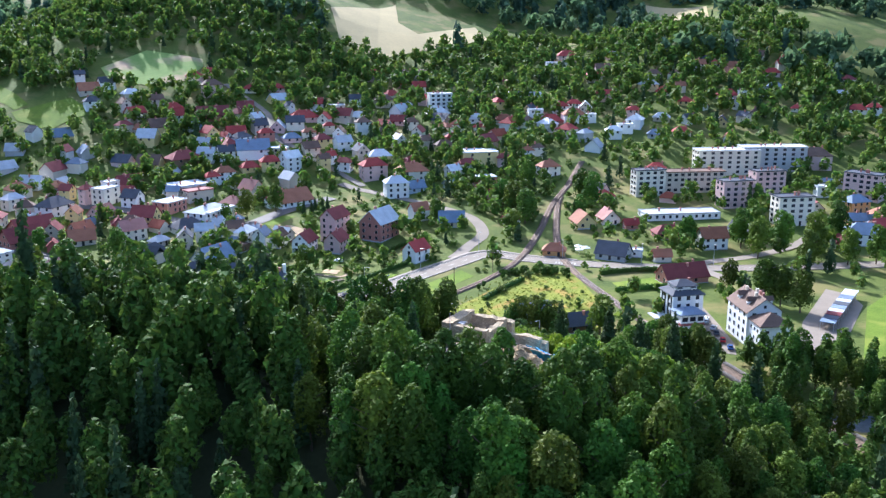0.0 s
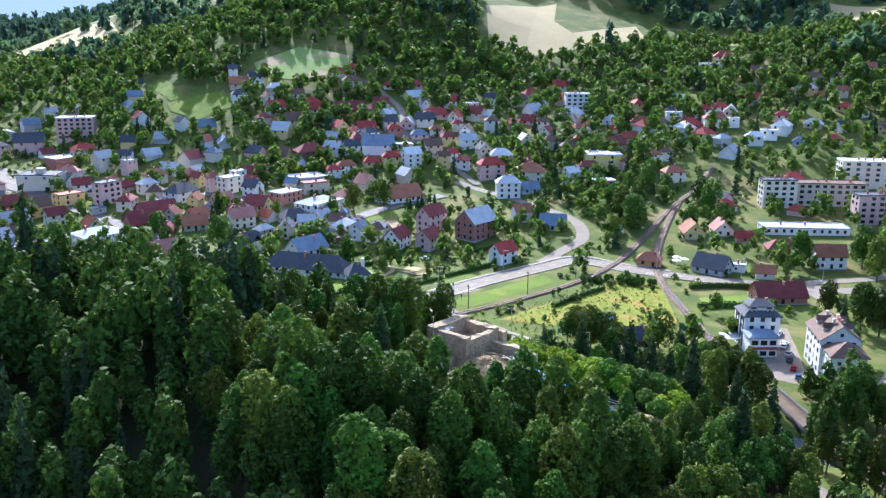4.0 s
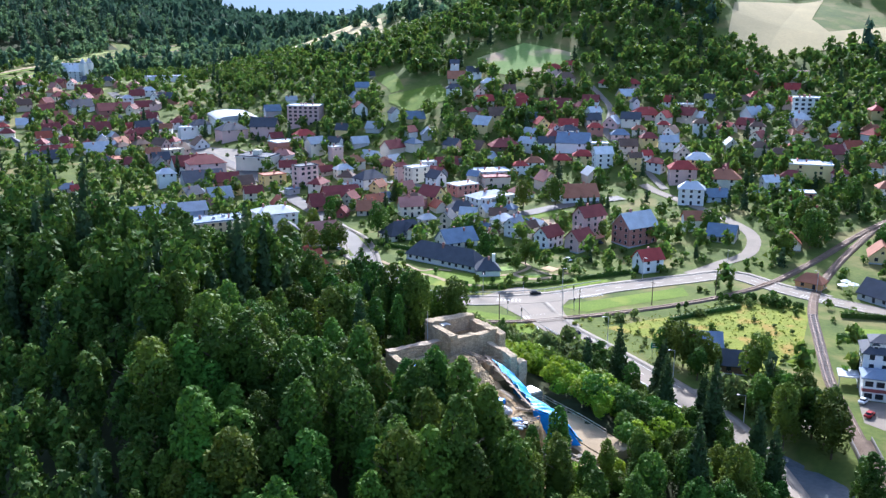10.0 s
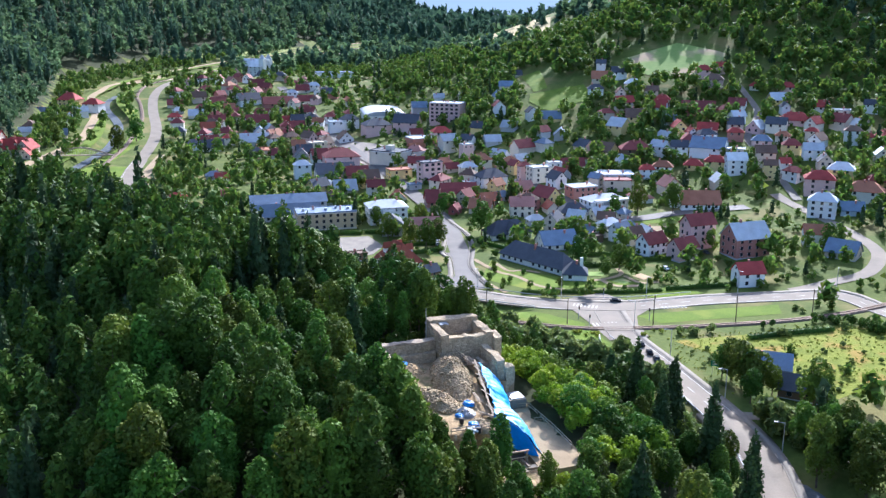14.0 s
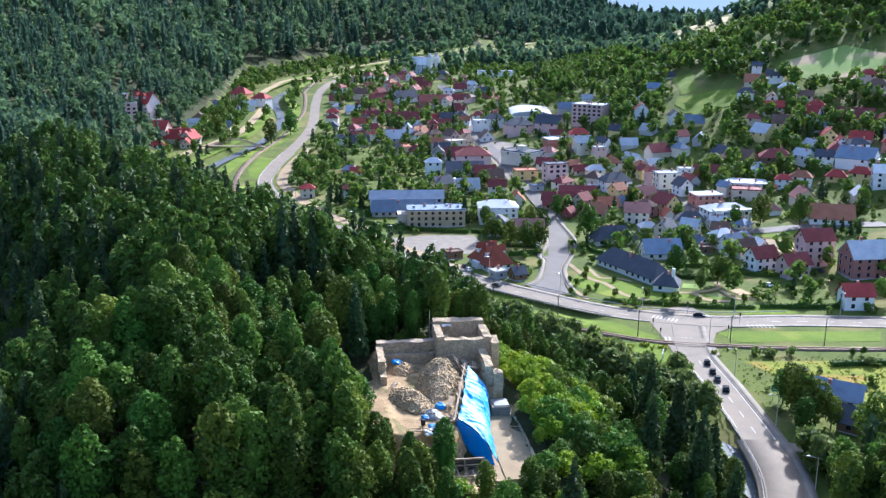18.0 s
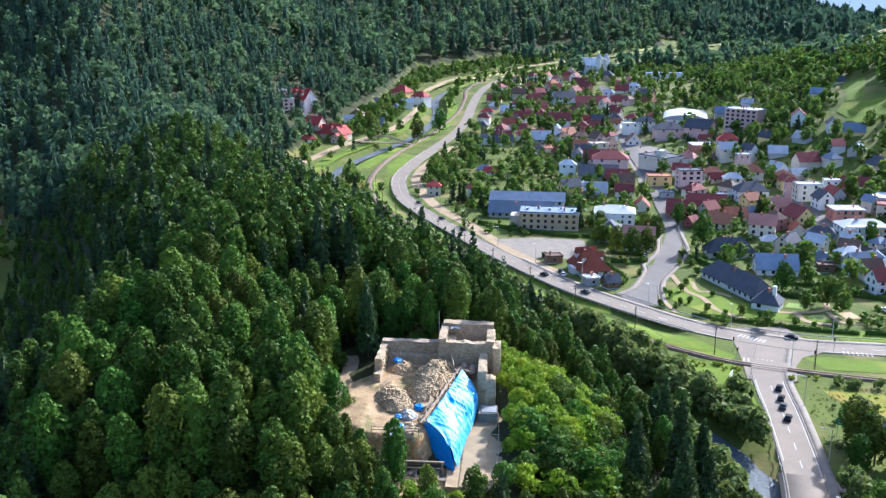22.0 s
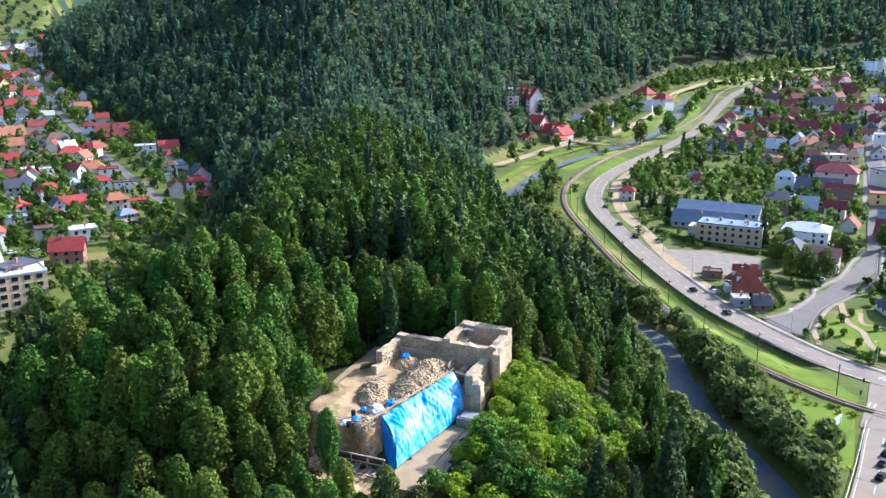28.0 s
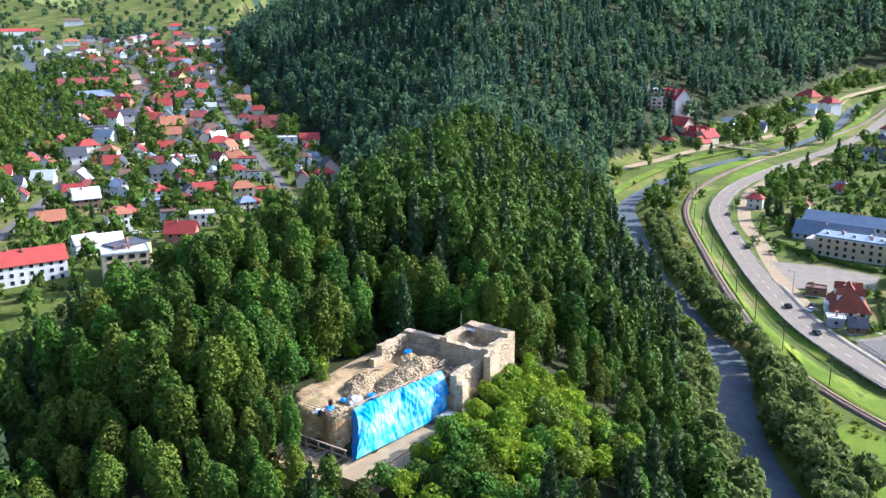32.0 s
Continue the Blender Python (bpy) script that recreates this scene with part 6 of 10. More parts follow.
house(BLOCK_X, BLOCK_Y, 22, 13, 5, "f", "p", "g", 20, "apartment_block", None, True, "apartment block", "pink five-storey apartment block above the town")
# market stalls under a long canopy
st_ = tagged(new("market_stalls"), "long row of market stalls with pale canopy roofs", "stalls")
st_.matrix_world = pose((STALL_AX + STALL_BX) / 2, (STALL_AY + STALL_BY) / 2, h1(STALL_AX, STALL_AY), 0, 0, math.degrees(math.atan2(STALL_BY - STALL_AY, STALL_BX - STALL_AX)))
sl = math.hypot(STALL_BX - STALL_AX, STALL_BY - STALL_AY)
for k in range(10):
    u = -sl / 2 + sl * k / 10
    bm = bmesh.new()
    box_into(bm, u + 0.1, u + sl / 10 - 0.1, -2.3, 2.3, 2.6 + 0.06 * (k % 3), 2.8 + 0.06 * (k % 3))
    part("canopy", bm, ROOFS["udmgudgugg"[k]][1], st_)
    for s in (-2.0, 2.0):
        bm = bmesh.new()
        box_into(bm, u + 0.3, u + 0.45, s - 0.07, s + 0.07, -0.2, 2.62)
        part("post", bm, M_METAL, st_)
    bm = bmesh.new()
    box_into(bm, u + 0.4, u + sl / 10 - 0.4, -0.6, 0.6, -0.2, 1.0)
    part("counter", bm, M_TIMBER, st_)

# houses of the town, the slopes and the western village

house(-593.8, 371.4, 14.7, 10.3, 1, 'h', 'm', 'm', 67)
house(-540.7, 344.4, 12.9, 9.0, 1, 'g', 'm', 'm', 76)
house(-566.3, 381.6, 13.4, 9.4, 2, 'h', 'c', 'm', 65)
house(-522.7, 362.3, 19.1, 13.4, 2, 'g', 'w', 'd', 75)
house(-550.7, 404.1, 10.9, 7.6, 2, 'g', 'k', 'm', 24)
house(-579.3, 418.5, 16.5, 11.6, 1, 'g', 'c', 'm', 54)
house(-495.6, 373.1, 25.6, 16.0, 1, 'g', 'k', 'm', 58)
house(-480.5, 390.5, 13.4, 9.3, 1, 'g', 'c', 'm', 61)
house(-508.7, 400.1, 9.2, 6.4, 2, 'h', 'w', 'g', 52)
house(-518.8, 434.4, 10.6, 7.4, 2, 'h', 'w', 'g', 51)
house(-508.1, 442.5, 6.5, 4.5, 1, 'g', 'b', 'b', 80)
house(-580.9, 519.1, 38.9, 16.0, 2, 'f', 'w', 'u', 54)
house(-474.1, 292.9, 14.4, 10.1, 1, 'g', 'k', 'm', 67)
house(-438.8, 304.9, 16.7, 11.7, 2, 'g', 'u', 'm', 60)
house(-432.0, 325.2, 9.8, 6.9, 1, 'g', 'c', 'r', 53)
house(-405.0, 314.9, 10.8, 7.6, 1, 'g', 'k', 'm', 62)
house(-366.8, 319.2, 11.4, 8.0, 3, 'f', 'w', 'g', 58)
house(-401.2, 220.8, 8.2, 5.8, 2, 'h', 'w', 'd', 64)
house(-393.7, 230.9, 14.1, 9.9, 1, 'g', 'w', 'd', 63)
house(-393.0, 265.3, 19.1, 13.4, 1, 'g', 'g', 'g', 60)
house(-364.9, 249.4, 21.1, 14.8, 1, 'f', 'b', 'o', 55)
house(-370.6, 279.9, 10.2, 7.1, 2, 'h', 'y', 'n', 73)
house(-335.0, 255.3, 8.2, 5.8, 3, 'g', 'p', 'o', 53)
house(-328.0, 264.5, 11.8, 8.2, 3, 'f', 'b', 'b', 77)
house(-293.0, 242.2, 19.7, 13.8, 2, 'g', 'w', 'm', 56)
house(-277.1, 238.1, 20.4, 14.3, 3, 'h', 'p', 'm', 55)
house(-281.1, 211.3, 9.4, 6.6, 3, 'h', 'w', 'g', 58)
house(-264.1, 220.7, 21.5, 15.0, 1, 'g', 'g', 'd', 56)
house(-247.2, 221.8, 12.1, 8.4, 1, 'g', 'k', 'm', 55)
house(-318.5, 176.9, 8.8, 6.2, 1, 'h', 'g', 'u', 58)
house(-309.6, 176.0, 7.4, 5.1, 1, 'g', 'c', 'r', 58)
house(-364.9, 330.0, 12.3, 8.6, 3, 'h', 'w', 'd', 64)
house(-330.4, 322.7, 18.6, 13.0, 3, 'h', 'p', 'd', 63)
house(-309.5, 332.0, 17.2, 12.0, 3, 'g', 'p', 'd', 26)
house(-223.8, 231.5, 12.5, 8.7, 2, 'f', 'y', 'o', 62)
house(-205.1, 235.8, 12.0, 7.4, 4, 'f', 'p', 'd', 70)
house(-268.1, 301.0, 18.2, 12.7, 2, 'f', 'k', 'w', 65)
house(-262.7, 313.0, 12.4, 8.7, 2, 'h', 'p', 'r', 54)
house(-237.7, 290.0, 10.2, 7.2, 3, 'g', 'c', 'g', 69)
house(-219.0, 284.6, 7.2, 5.0, 3, 'f', 'p', 'g', 68)
house(-227.4, 296.5, 7.8, 5.5, 3, 'g', 'w', 'd', 7)
house(-197.3, 270.7, 11.0, 7.7, 2, 'h', 'c', 'o', 57)
house(-218.1, 263.0, 10.1, 7.1, 1, 'h', 'c', 'o', 59)
house(-193.2, 254.3, 9.1, 6.4, 2, 'h', 'c', 'g', 58)
house(-169.9, 244.3, 14.6, 10.2, 2, 'h', 'w', 'd', 67)
house(-172.2, 268.7, 6.3, 5.0, 2, 'g', 'y', 'm', -20)
house(-160.6, 261.4, 6.1, 4.5, 3, 'h', 'p', 'm', 59)
house(-151.5, 262.1, 11.3, 7.9, 3, 'f', 'c', 'g', 64)
house(-155.3, 282.0, 7.5, 5.2, 2, 'f', 'w', 'w', 52)
house(-148.9, 290.6, 11.7, 8.2, 1, 'g', 'k', 'm', 46)
house(-137.2, 257.1, 8.6, 6.9, 2, 'g', 'w', 'd', -22)
house(-117.9, 250.1, 13.3, 9.3, 2, 'f', 'k', 'w', 61)
house(-120.2, 267.8, 6.1, 4.5, 2, 'g', 'c', 'u', -5)
house(-117.0, 279.9, 19.2, 13.4, 2, 'f', 'w', 'w', 39)
house(-146.8, 239.4, 10.8, 7.6, 1, 'g', 'p', 'k', 65)
house(-123.4, 228.0, 10.9, 8.7, 2, 'g', 'y', 'm', -12)
house(-103.1, 220.2, 13.7, 9.6, 1, 'h', 'c', 'd', 42)
house(-109.2, 269.6, 13.4, 9.4, 2, 'f', 'b', 'm', 39)
house(-107.0, 296.5, 7.9, 5.5, 2, 'h', 'w', 'r', 37)
house(-126.7, 319.5, 16.6, 11.6, 2, 'h', 'n', 'm', 37)
house(-108.4, 287.7, 6.7, 4.7, 1, 'f', 'k', 'r', 38)
house(-170.0, 217.4, 17.6, 12.3, 1, 'g', 'k', 'm', 49)
house(-148.5, 215.7, 9.5, 6.7, 1, 'g', 'b', 'o', 57)
house(-146.7, 224.4, 6.5, 4.5, 1, 'g', 'g', 'u', 66)
house(-153.1, 194.8, 5.5, 4.5, 1, 'g', 'm', 'm', 104)
house(-110.6, 200.2, 7.3, 5.1, 1, 'h', 'g', 'g', 59)
house(-87.8, 200.6, 7.4, 5.2, 1, 'f', 'g', 'w', 57)
house(-74.6, 192.0, 6.0, 4.5, 1, 'f', 'n', 'n', 56)
house(-74.6, 203.9, 8.7, 6.1, 2, 'h', 'c', 'w', 70)
house(-66.9, 199.3, 7.8, 5.5, 2, 'g', 'w', 'u', 79)
house(-59.6, 197.8, 6.9, 4.8, 2, 'g', 'c', 'n', 69)
house(-47.7, 191.0, 10.3, 7.2, 2, 'g', 'w', 'm', 73)
house(-34.5, 191.7, 10.2, 7.1, 2, 'g', 'p', 'm', 71)
house(-36.2, 207.7, 12.1, 7.5, 4, 'g', 'p', 'm', 62)
house(-16.9, 209.7, 15.4, 10.8, 3, 'g', 'k', 'g', 59)
house(-1.2, 175.2, 9.5, 6.6, 2, 'g', 'w', 'r', 52)
house(-62.0, 263.1, 18.1, 12.7, 1, 'g', 'w', 'o', 39)
house(-70.3, 258.8, 7.2, 5.1, 1, 'g', 'w', 'm', 40)
house(-257.6, 138.9, 7.8, 5.5, 2, 'h', 'w', 'm', 63)
house(-207.1, 137.5, 29.6, 9.5, 1, 'g', 'g', 'u', 55)
house(-239.6, 185.7, 10.4, 7.3, 2, 'g', 'y', 'd', 87)
house(-211.4, 200.2, 8.9, 6.2, 2, 'g', 'c', 'm', 54)
house(-169.5, 203.5, 15.2, 10.6, 1, 'g', 'k', 'm', 50)
house(-130.9, 107.9, 6.4, 4.5, 1, 'f', 'n', 'n', 72)
house(-99.6, 104.2, 5.0, 4.5, 1, 'f', 'g', 'w', 79)
house(-93.6, 108.6, 5.0, 4.5, 1, 'g', 'n', 'd', 78)
house(-271.2, 121.4, 7.3, 5.1, 2, 'h', 'c', 'r', 66)
house(-403.2, 251.3, 7.7, 5.4, 2, 'h', 'c', 'r', 62)
house(-486.7, 320.7, 11.6, 8.1, 2, 'h', 'b', 'm', 61)
house(-541.3, 386.2, 9.9, 7.9, 2, 'g', 'c', 'm', 114)
house(-529.7, 320.7, 10.9, 7.6, 1, 'h', 'b', 'm', 57)
house(-511.0, 281.1, 10.4, 7.3, 1, 'h', 'c', 'r', 59)
house(-201.0, 218.7, 6.6, 4.6, 1, 'f', 'g', 'u', 66)
house(-178.3, 235.2, 6.5, 4.5, 1, 'f', 'g', 'w', 63)
house(-216.1, 429.2, 6.1, 4.5, 2, 'g', 'w', 'd', 25)
house(-205.5, 413.3, 13.4, 9.4, 1, 'g', 'b', 'o', 30)
house(-196.0, 418.7, 9.6, 6.7, 2, 'g', 'w', 'd', 39)
house(-176.5, 403.9, 11.0, 7.7, 2, 'h', 'b', 'w', 33)
house(-196.5, 390.7, 10.0, 7.0, 2, 'h', 'w', 'd', 30)
house(-159.4, 396.4, 8.1, 5.7, 2, 'g', 'b', 'n', 32)
house(-146.6, 386.6, 9.7, 6.8, 2, 'h', 'b', 'r', 26)
house(-144.1, 437.2, 10.4, 7.3, 2, 'h', 'p', 'r', 24)
house(-137.0, 446.7, 5.4, 4.5, 2, 'g', 'p', 'r', 38)
house(-129.9, 421.5, 12.2, 8.6, 3, 'h', 'p', 'n', 23)
house(-107.5, 436.5, 8.8, 6.1, 1, 'h', 'c', 'r', 21)
house(-91.9, 444.4, 10.3, 7.2, 1, 'h', 'p', 'r', 19)
house(-123.5, 388.5, 19.0, 13.3, 1, 'g', 'k', 'm', 24)
house(-131.1, 367.2, 7.7, 5.4, 1, 'g', 'g', 'u', 35)
house(-96.4, 382.9, 8.1, 5.7, 2, 'g', 'w', 'g', 56)
house(-87.3, 360.2, 8.6, 6.0, 2, 'h', 'k', 'r', 26)
house(-72.6, 361.6, 10.4, 7.3, 1, 'h', 'p', 'u', 24)
house(-62.7, 365.9, 7.7, 5.4, 2, 'h', 'c', 'o', 18)
house(-69.2, 400.1, 18.3, 12.8, 1, 'h', 'p', 'r', 18)
house(-49.6, 418.5, 9.7, 6.8, 2, 'f', 'c', 'w', 16)
house(-78.8, 408.7, 5.0, 4.5, 2, 'g', 'w', 'd', -46)
house(-119.0, 339.4, 8.2, 5.7, 2, 'g', 'w', 'g', -20)
house(-108.9, 350.2, 5.9, 4.7, 2, 'g', 'w', 'r', -42)
house(-91.3, 335.9, 17.8, 12.5, 2, 'g', 'w', 'u', 12)
house(-105.5, 329.8, 8.8, 6.2, 2, 'g', 'w', 'd', 29)
house(-77.2, 337.3, 10.4, 7.3, 2, 'f', 'b', 'g', 21)
house(-79.4, 318.7, 10.7, 7.5, 2, 'h', 'y', 'r', 21)
house(-68.2, 318.0, 9.8, 6.9, 3, 'g', 'w', 'w', 40)
house(-59.1, 333.0, 9.7, 6.8, 3, 'g', 'b', 'n', 34)
house(-50.1, 317.4, 6.3, 4.5, 3, 'g', 'y', 'n', 33)
house(-41.7, 352.8, 9.5, 6.6, 2, 'g', 'w', 'g', 31)
house(-101.3, 302.9, 10.0, 7.0, 2, 'h', 'w', 'o', 24)
house(-38.4, 436.6, 7.6, 5.3, 2, 'g', 'w', 'd', 10)
house(-19.7, 439.7, 12.1, 8.5, 2, 'h', 'b', 'n', 13)
house(1.5, 502.6, 17.1, 12.0, 3, 'f', 'b', 'n', 10)
house(-27.2, 496.2, 12.4, 8.7, 2, 'h', 'p', 'r', 13)
house(-8.0, 484.4, 7.6, 5.3, 1, 'h', 'p', 'r', 11)
house(18.2, 436.7, 15.6, 9.7, 4, 'f', 'w', 'w', 9)
house(15.6, 420.4, 15.1, 10.5, 1, 'h', 'b', 'w', 15)
house(-1.4, 392.2, 8.4, 5.9, 2, 'h', 'c', 'n', 7)
house(-31.2, 382.4, 8.7, 6.1, 3, 'h', 'w', 'n', 20)
house(6.5, 356.8, 10.0, 7.0, 2, 'h', 'b', 'n', 16)
house(17.3, 348.5, 9.9, 6.9, 2, 'h', 'y', 'n', 15)
house(23.8, 370.2, 8.8, 6.2, 1, 'h', 'k', 'r', 9)
house(35.5, 330.0, 20.3, 14.2, 3, 'f', 'y', 'w', 11)
house(41.1, 388.9, 6.9, 4.8, 1, 'h', 'c', 'r', 2)
house(57.9, 403.8, 12.0, 8.4, 1, 'h', 'c', 'o', 6)
house(64.4, 337.0, 6.6, 4.6, 2, 'h', 'w', 'o', 15)
house(71.3, 341.6, 6.1, 4.5, 2, 'h', 'c', 'n', 14)
house(78.2, 404.3, 9.3, 6.5, 3, 'f', 'w', 'g', 3)
house(87.4, 399.6, 14.5, 10.2, 1, 'h', 'k', 'r', 3)
house(97.0, 420.6, 9.6, 6.7, 2, 'h', 'w', 'r', 2)
house(102.5, 402.2, 14.0, 9.8, 2, 'h', 'w', 'o', 6)
house(113.0, 399.8, 6.7, 4.7, 2, 'f', 'w', 'w', -0)
house(121.1, 368.9, 9.5, 6.6, 2, 'h', 'w', 'w', -1)
house(73.1, 312.3, 11.1, 7.8, 2, 'h', 'c', 'o', 19)
house(49.9, 326.0, 7.8, 5.4, 2, 'h', 'p', 'm', 12)
house(20.4, 307.9, 7.8, 5.4, 2, 'g', 'c', 'w', 40)
house(29.1, 317.5, 9.7, 6.8, 2, 'h', 'w', 'm', 9)
house(36.8, 297.1, 11.1, 7.8, 2, 'f', 'k', 'w', 18)
house(18.6, 294.3, 6.7, 4.7, 1, 'g', 'g', 'u', 35)
house(-1.8, 308.6, 16.3, 11.4, 2, 'h', 'c', 'o', 13)
house(-19.9, 331.5, 12.4, 8.7, 2, 'h', 'y', 'w', 14)
house(-22.8, 309.6, 13.4, 9.4, 3, 'h', 'p', 'r', 22)
house(-10.1, 277.3, 11.7, 8.2, 3, 'h', 'w', 'g', 14)
house(-0.5, 286.9, 9.7, 6.8, 1, 'g', 'u', 'u', 28)
house(67.9, 466.0, 18.3, 12.8, 1, 'f', 'w', 'w', 5)
house(74.5, 495.5, 7.0, 4.9, 1, 'h', 'w', 'w', 4)
house(112.1, 532.6, 17.1, 11.9, 2, 'f', 'w', 'g', 1)
house(123.4, 553.9, 15.1, 10.6, 2, 'h', 'p', 'r', 0)
house(133.0, 490.4, 10.8, 7.5, 2, 'h', 'b', 'r', -1)
house(128.2, 443.1, 9.6, 6.7, 2, 'h', 'p', 'r', 4)
house(-51.9, 379.0, 6.5, 4.6, 2, 'h', 'c', 'r', 17)
house(-47.2, 329.4, 5.0, 4.5, 2, 'g', 'w', 'r', 43)
house(-23.4, 382.5, 6.5, 4.6, 2, 'h', 'p', 'r', 14)
house(-153.9, 367.8, 7.4, 5.2, 1, 'h', 'c', 'r', 27)
house(119.3, 276.4, 15.9, 7.9, 5, 'f', 'c', 'd', 10)
house(144.4, 283.9, 32.3, 10.3, 4, 'f', 'b', 'n', 4)
house(172.1, 312.8, 34.6, 11.1, 5, 'f', 'c', 'w', 2)
house(199.4, 317.5, 35.5, 11.4, 5, 'f', 'g', 'w', -0)
house(156.7, 253.6, 16.6, 8.3, 5, 'f', 'p', 'd', 10)
house(179.9, 272.8, 16.4, 8.2, 5, 'f', 'p', 'd', 8)
house(173.1, 223.8, 17.3, 8.7, 5, 'f', 'c', 'd', 6)
house(227.5, 265.5, 18.0, 9.0, 5, 'f', 'p', 'd', -47)
house(124.1, 236.1, 36.2, 11.6, 1, 'f', 'w', 'g', 5)
house(224.7, 319.6, 16.2, 11.3, 3, 'h', 'p', 'n', -4)
house(110.1, 205.2, 12.1, 8.4, 1, 'h', 'k', 'm', 4)
house(96.6, 217.6, 6.2, 4.5, 1, 'g', 'k', 'r', 6)
house(79.5, 175.5, 12.5, 9.0, 1, 'g', 'g', 'd', -32)
house(98.0, 170.4, 6.9, 4.8, 1, 'g', 'c', 'o', -1)
house(88.9, 178.5, 6.6, 4.7, 1, 'f', 'w', 'g', -14)
house(125.0, 190.3, 11.2, 7.8, 2, 'g', 'w', 'o', 6)
house(97.8, 141.5, 17, 9.0, 1, 'g', 'k', 'm', 14)
house(202.3, 221.3, 8.2, 5.7, 1, 'g', 'o', 'u', -7)
house(209.2, 220.2, 6.3, 4.5, 1, 'g', 'w', 'u', -8)
house(192.5, 193.8, 15.4, 10.8, 2, 'h', 'w', 'u', -18)
house(209.5, 270.2, 9.5, 6.7, 2, 'f', 'w', 'w', -5)
house(225.1, 291.3, 17.7, 12.4, 1, 'f', 'g', 'u', -16)
house(144.4, 587.9, 9.7, 6.8, 1, 'h', 'c', 'r', -11)
house(141.5, 503.3, 10.5, 7.4, 2, 'g', 'p', 'n', 3)
house(143.8, 464.9, 8.2, 5.7, 1, 'h', 'b', 'n', -13)
house(134.7, 449.8, 12.1, 8.5, 1, 'h', 'p', 'r', -7)
house(174.5, 451.7, 11.4, 8.0, 1, 'h', 'b', 'r', -16)
house(186.0, 454.5, 6.7, 4.7, 2, 'g', 'b', 'o', 13)
house(108.3, 433.4, 9.3, 6.5, 1, 'h', 'c', 'r', -10)
house(142.4, 407.2, 8.5, 6.0, 2, 'h', 'p', 'r', -9)
house(130.5, 378.6, 9.5, 6.6, 2, 'f', 'w', 'w', -9)
house(159.0, 399.8, 10.5, 7.3, 1, 'h', 'b', 'g', -16)
house(147.5, 369.0, 9.9, 7.0, 1, 'h', 'g', 'u', -15)
house(164.4, 373.1, 10.4, 7.3, 1, 'h', 'b', 'r', -7)
house(212.5, 499.9, 9.0, 6.3, 2, 'g', 'c', 'o', 2)
house(225.0, 499.2, 8.9, 6.2, 2, 'h', 'w', 'r', -19)
house(236.1, 500.5, 10.9, 7.6, 1, 'g', 'c', 'o', -4)
house(224.1, 517.3, 9.1, 6.3, 1, 'h', 'w', 'd', -18)
house(257.1, 551.7, 6.7, 4.7, 1, 'g', 'w', 'd', -20)
house(268.5, 565.2, 5.9, 4.5, 1, 'g', 'w', 'd', -20)
house(265.7, 524.1, 11.2, 7.8, 1, 'g', 'c', 'n', -21)
house(264.7, 490.9, 11.3, 7.9, 1, 'h', 'p', 'r', -12)
house(276.0, 502.1, 7.5, 5.2, 2, 'g', 'c', 'r', 8)
house(241.3, 449.3, 12.6, 8.8, 1, 'h', 'w', 'u', -16)
house(255.7, 461.1, 11.3, 7.9, 1, 'h', 'w', 'u', -17)
house(215.5, 443.4, 14.7, 10.3, 1, 'h', 'p', 'r', -14)
house(225.4, 441.3, 5.8, 4.5, 2, 'f', 'w', 'w', -20)
house(210.1, 393.2, 7.5, 5.2, 2, 'g', 'b', 'd', -60)
house(225.7, 409.2, 9.4, 6.6, 1, 'h', 'b', 'n', -21)
house(297.1, 443.9, 7.7, 5.4, 2, 'g', 'w', 'g', -26)
house(297.0, 421.8, 11.8, 8.3, 1, 'h', 'c', 'r', -21)
house(307.2, 419.0, 9.5, 6.6, 2, 'h', 'w', 'r', -22)
house(254.9, 418.3, 7.7, 5.4, 1, 'h', 'c', 'r', -18)
house(-114.7, -162.6, 26.6, 8.5, 3, 'g', 'w', 'r', -232)
house(-126.0, -130.4, 13.8, 8.6, 4, 'f', 'y', 'd', -211)
house(-183.1, -158.8, 9.8, 6.9, 3, 'h', 'w', 'o', -235)
house(-146.6, -156.3, 8.5, 5.9, 2, 'g', 'w', 'g', -223)
house(-156.1, -151.6, 10.4, 7.3, 1, 'g', 'w', 'w', -235)
house(-192.0, -192.7, 10.9, 7.6, 1, 'g', 'n', 'o', -237)
house(-224.2, -192.9, 12.8, 8.9, 2, 'g', 'n', 'g', -236)
house(-265.3, -210.7, 9.4, 6.6, 1, 'h', 'k', 'm', -234)
house(-251.6, -188.0, 7.8, 6.3, 2, 'g', 'w', 'g', -306)
house(-231.2, -163.3, 11.0, 7.7, 1, 'f', 'w', 'u', -247)
house(-285.9, -203.3, 10.7, 7.5, 1, 'g', 'n', 'n', -241)
house(-286.8, -180.7, 10.6, 7.4, 2, 'g', 'g', 'd', -248)
house(-243.1, -149.9, 7.0, 5.6, 2, 'g', 'w', 'd', -330)
house(-198.6, -141.6, 10.0, 7.0, 2, 'f', 'g', 'n', -243)
house(-195.7, -127.6, 10.3, 7.2, 2, 'f', 'w', 'w', -245)
house(-164.9, -125.2, 11.6, 8.1, 2, 'g', 'k', 'r', -264)
house(-297.9, -143.5, 8.7, 6.1, 2, 'h', 'w', 'r', -252)
house(-291.6, -131.9, 7.9, 5.5, 2, 'f', 'w', 'n', -254)
house(-251.7, -126.8, 10.6, 7.4, 2, 'h', 'b', 'o', -243)
house(-260.1, -118.7, 10.7, 7.5, 1, 'f', 'k', 'r', -249)
house(-222.0, -116.1, 7.5, 5.3, 2, 'h', 'b', 'u', -233)
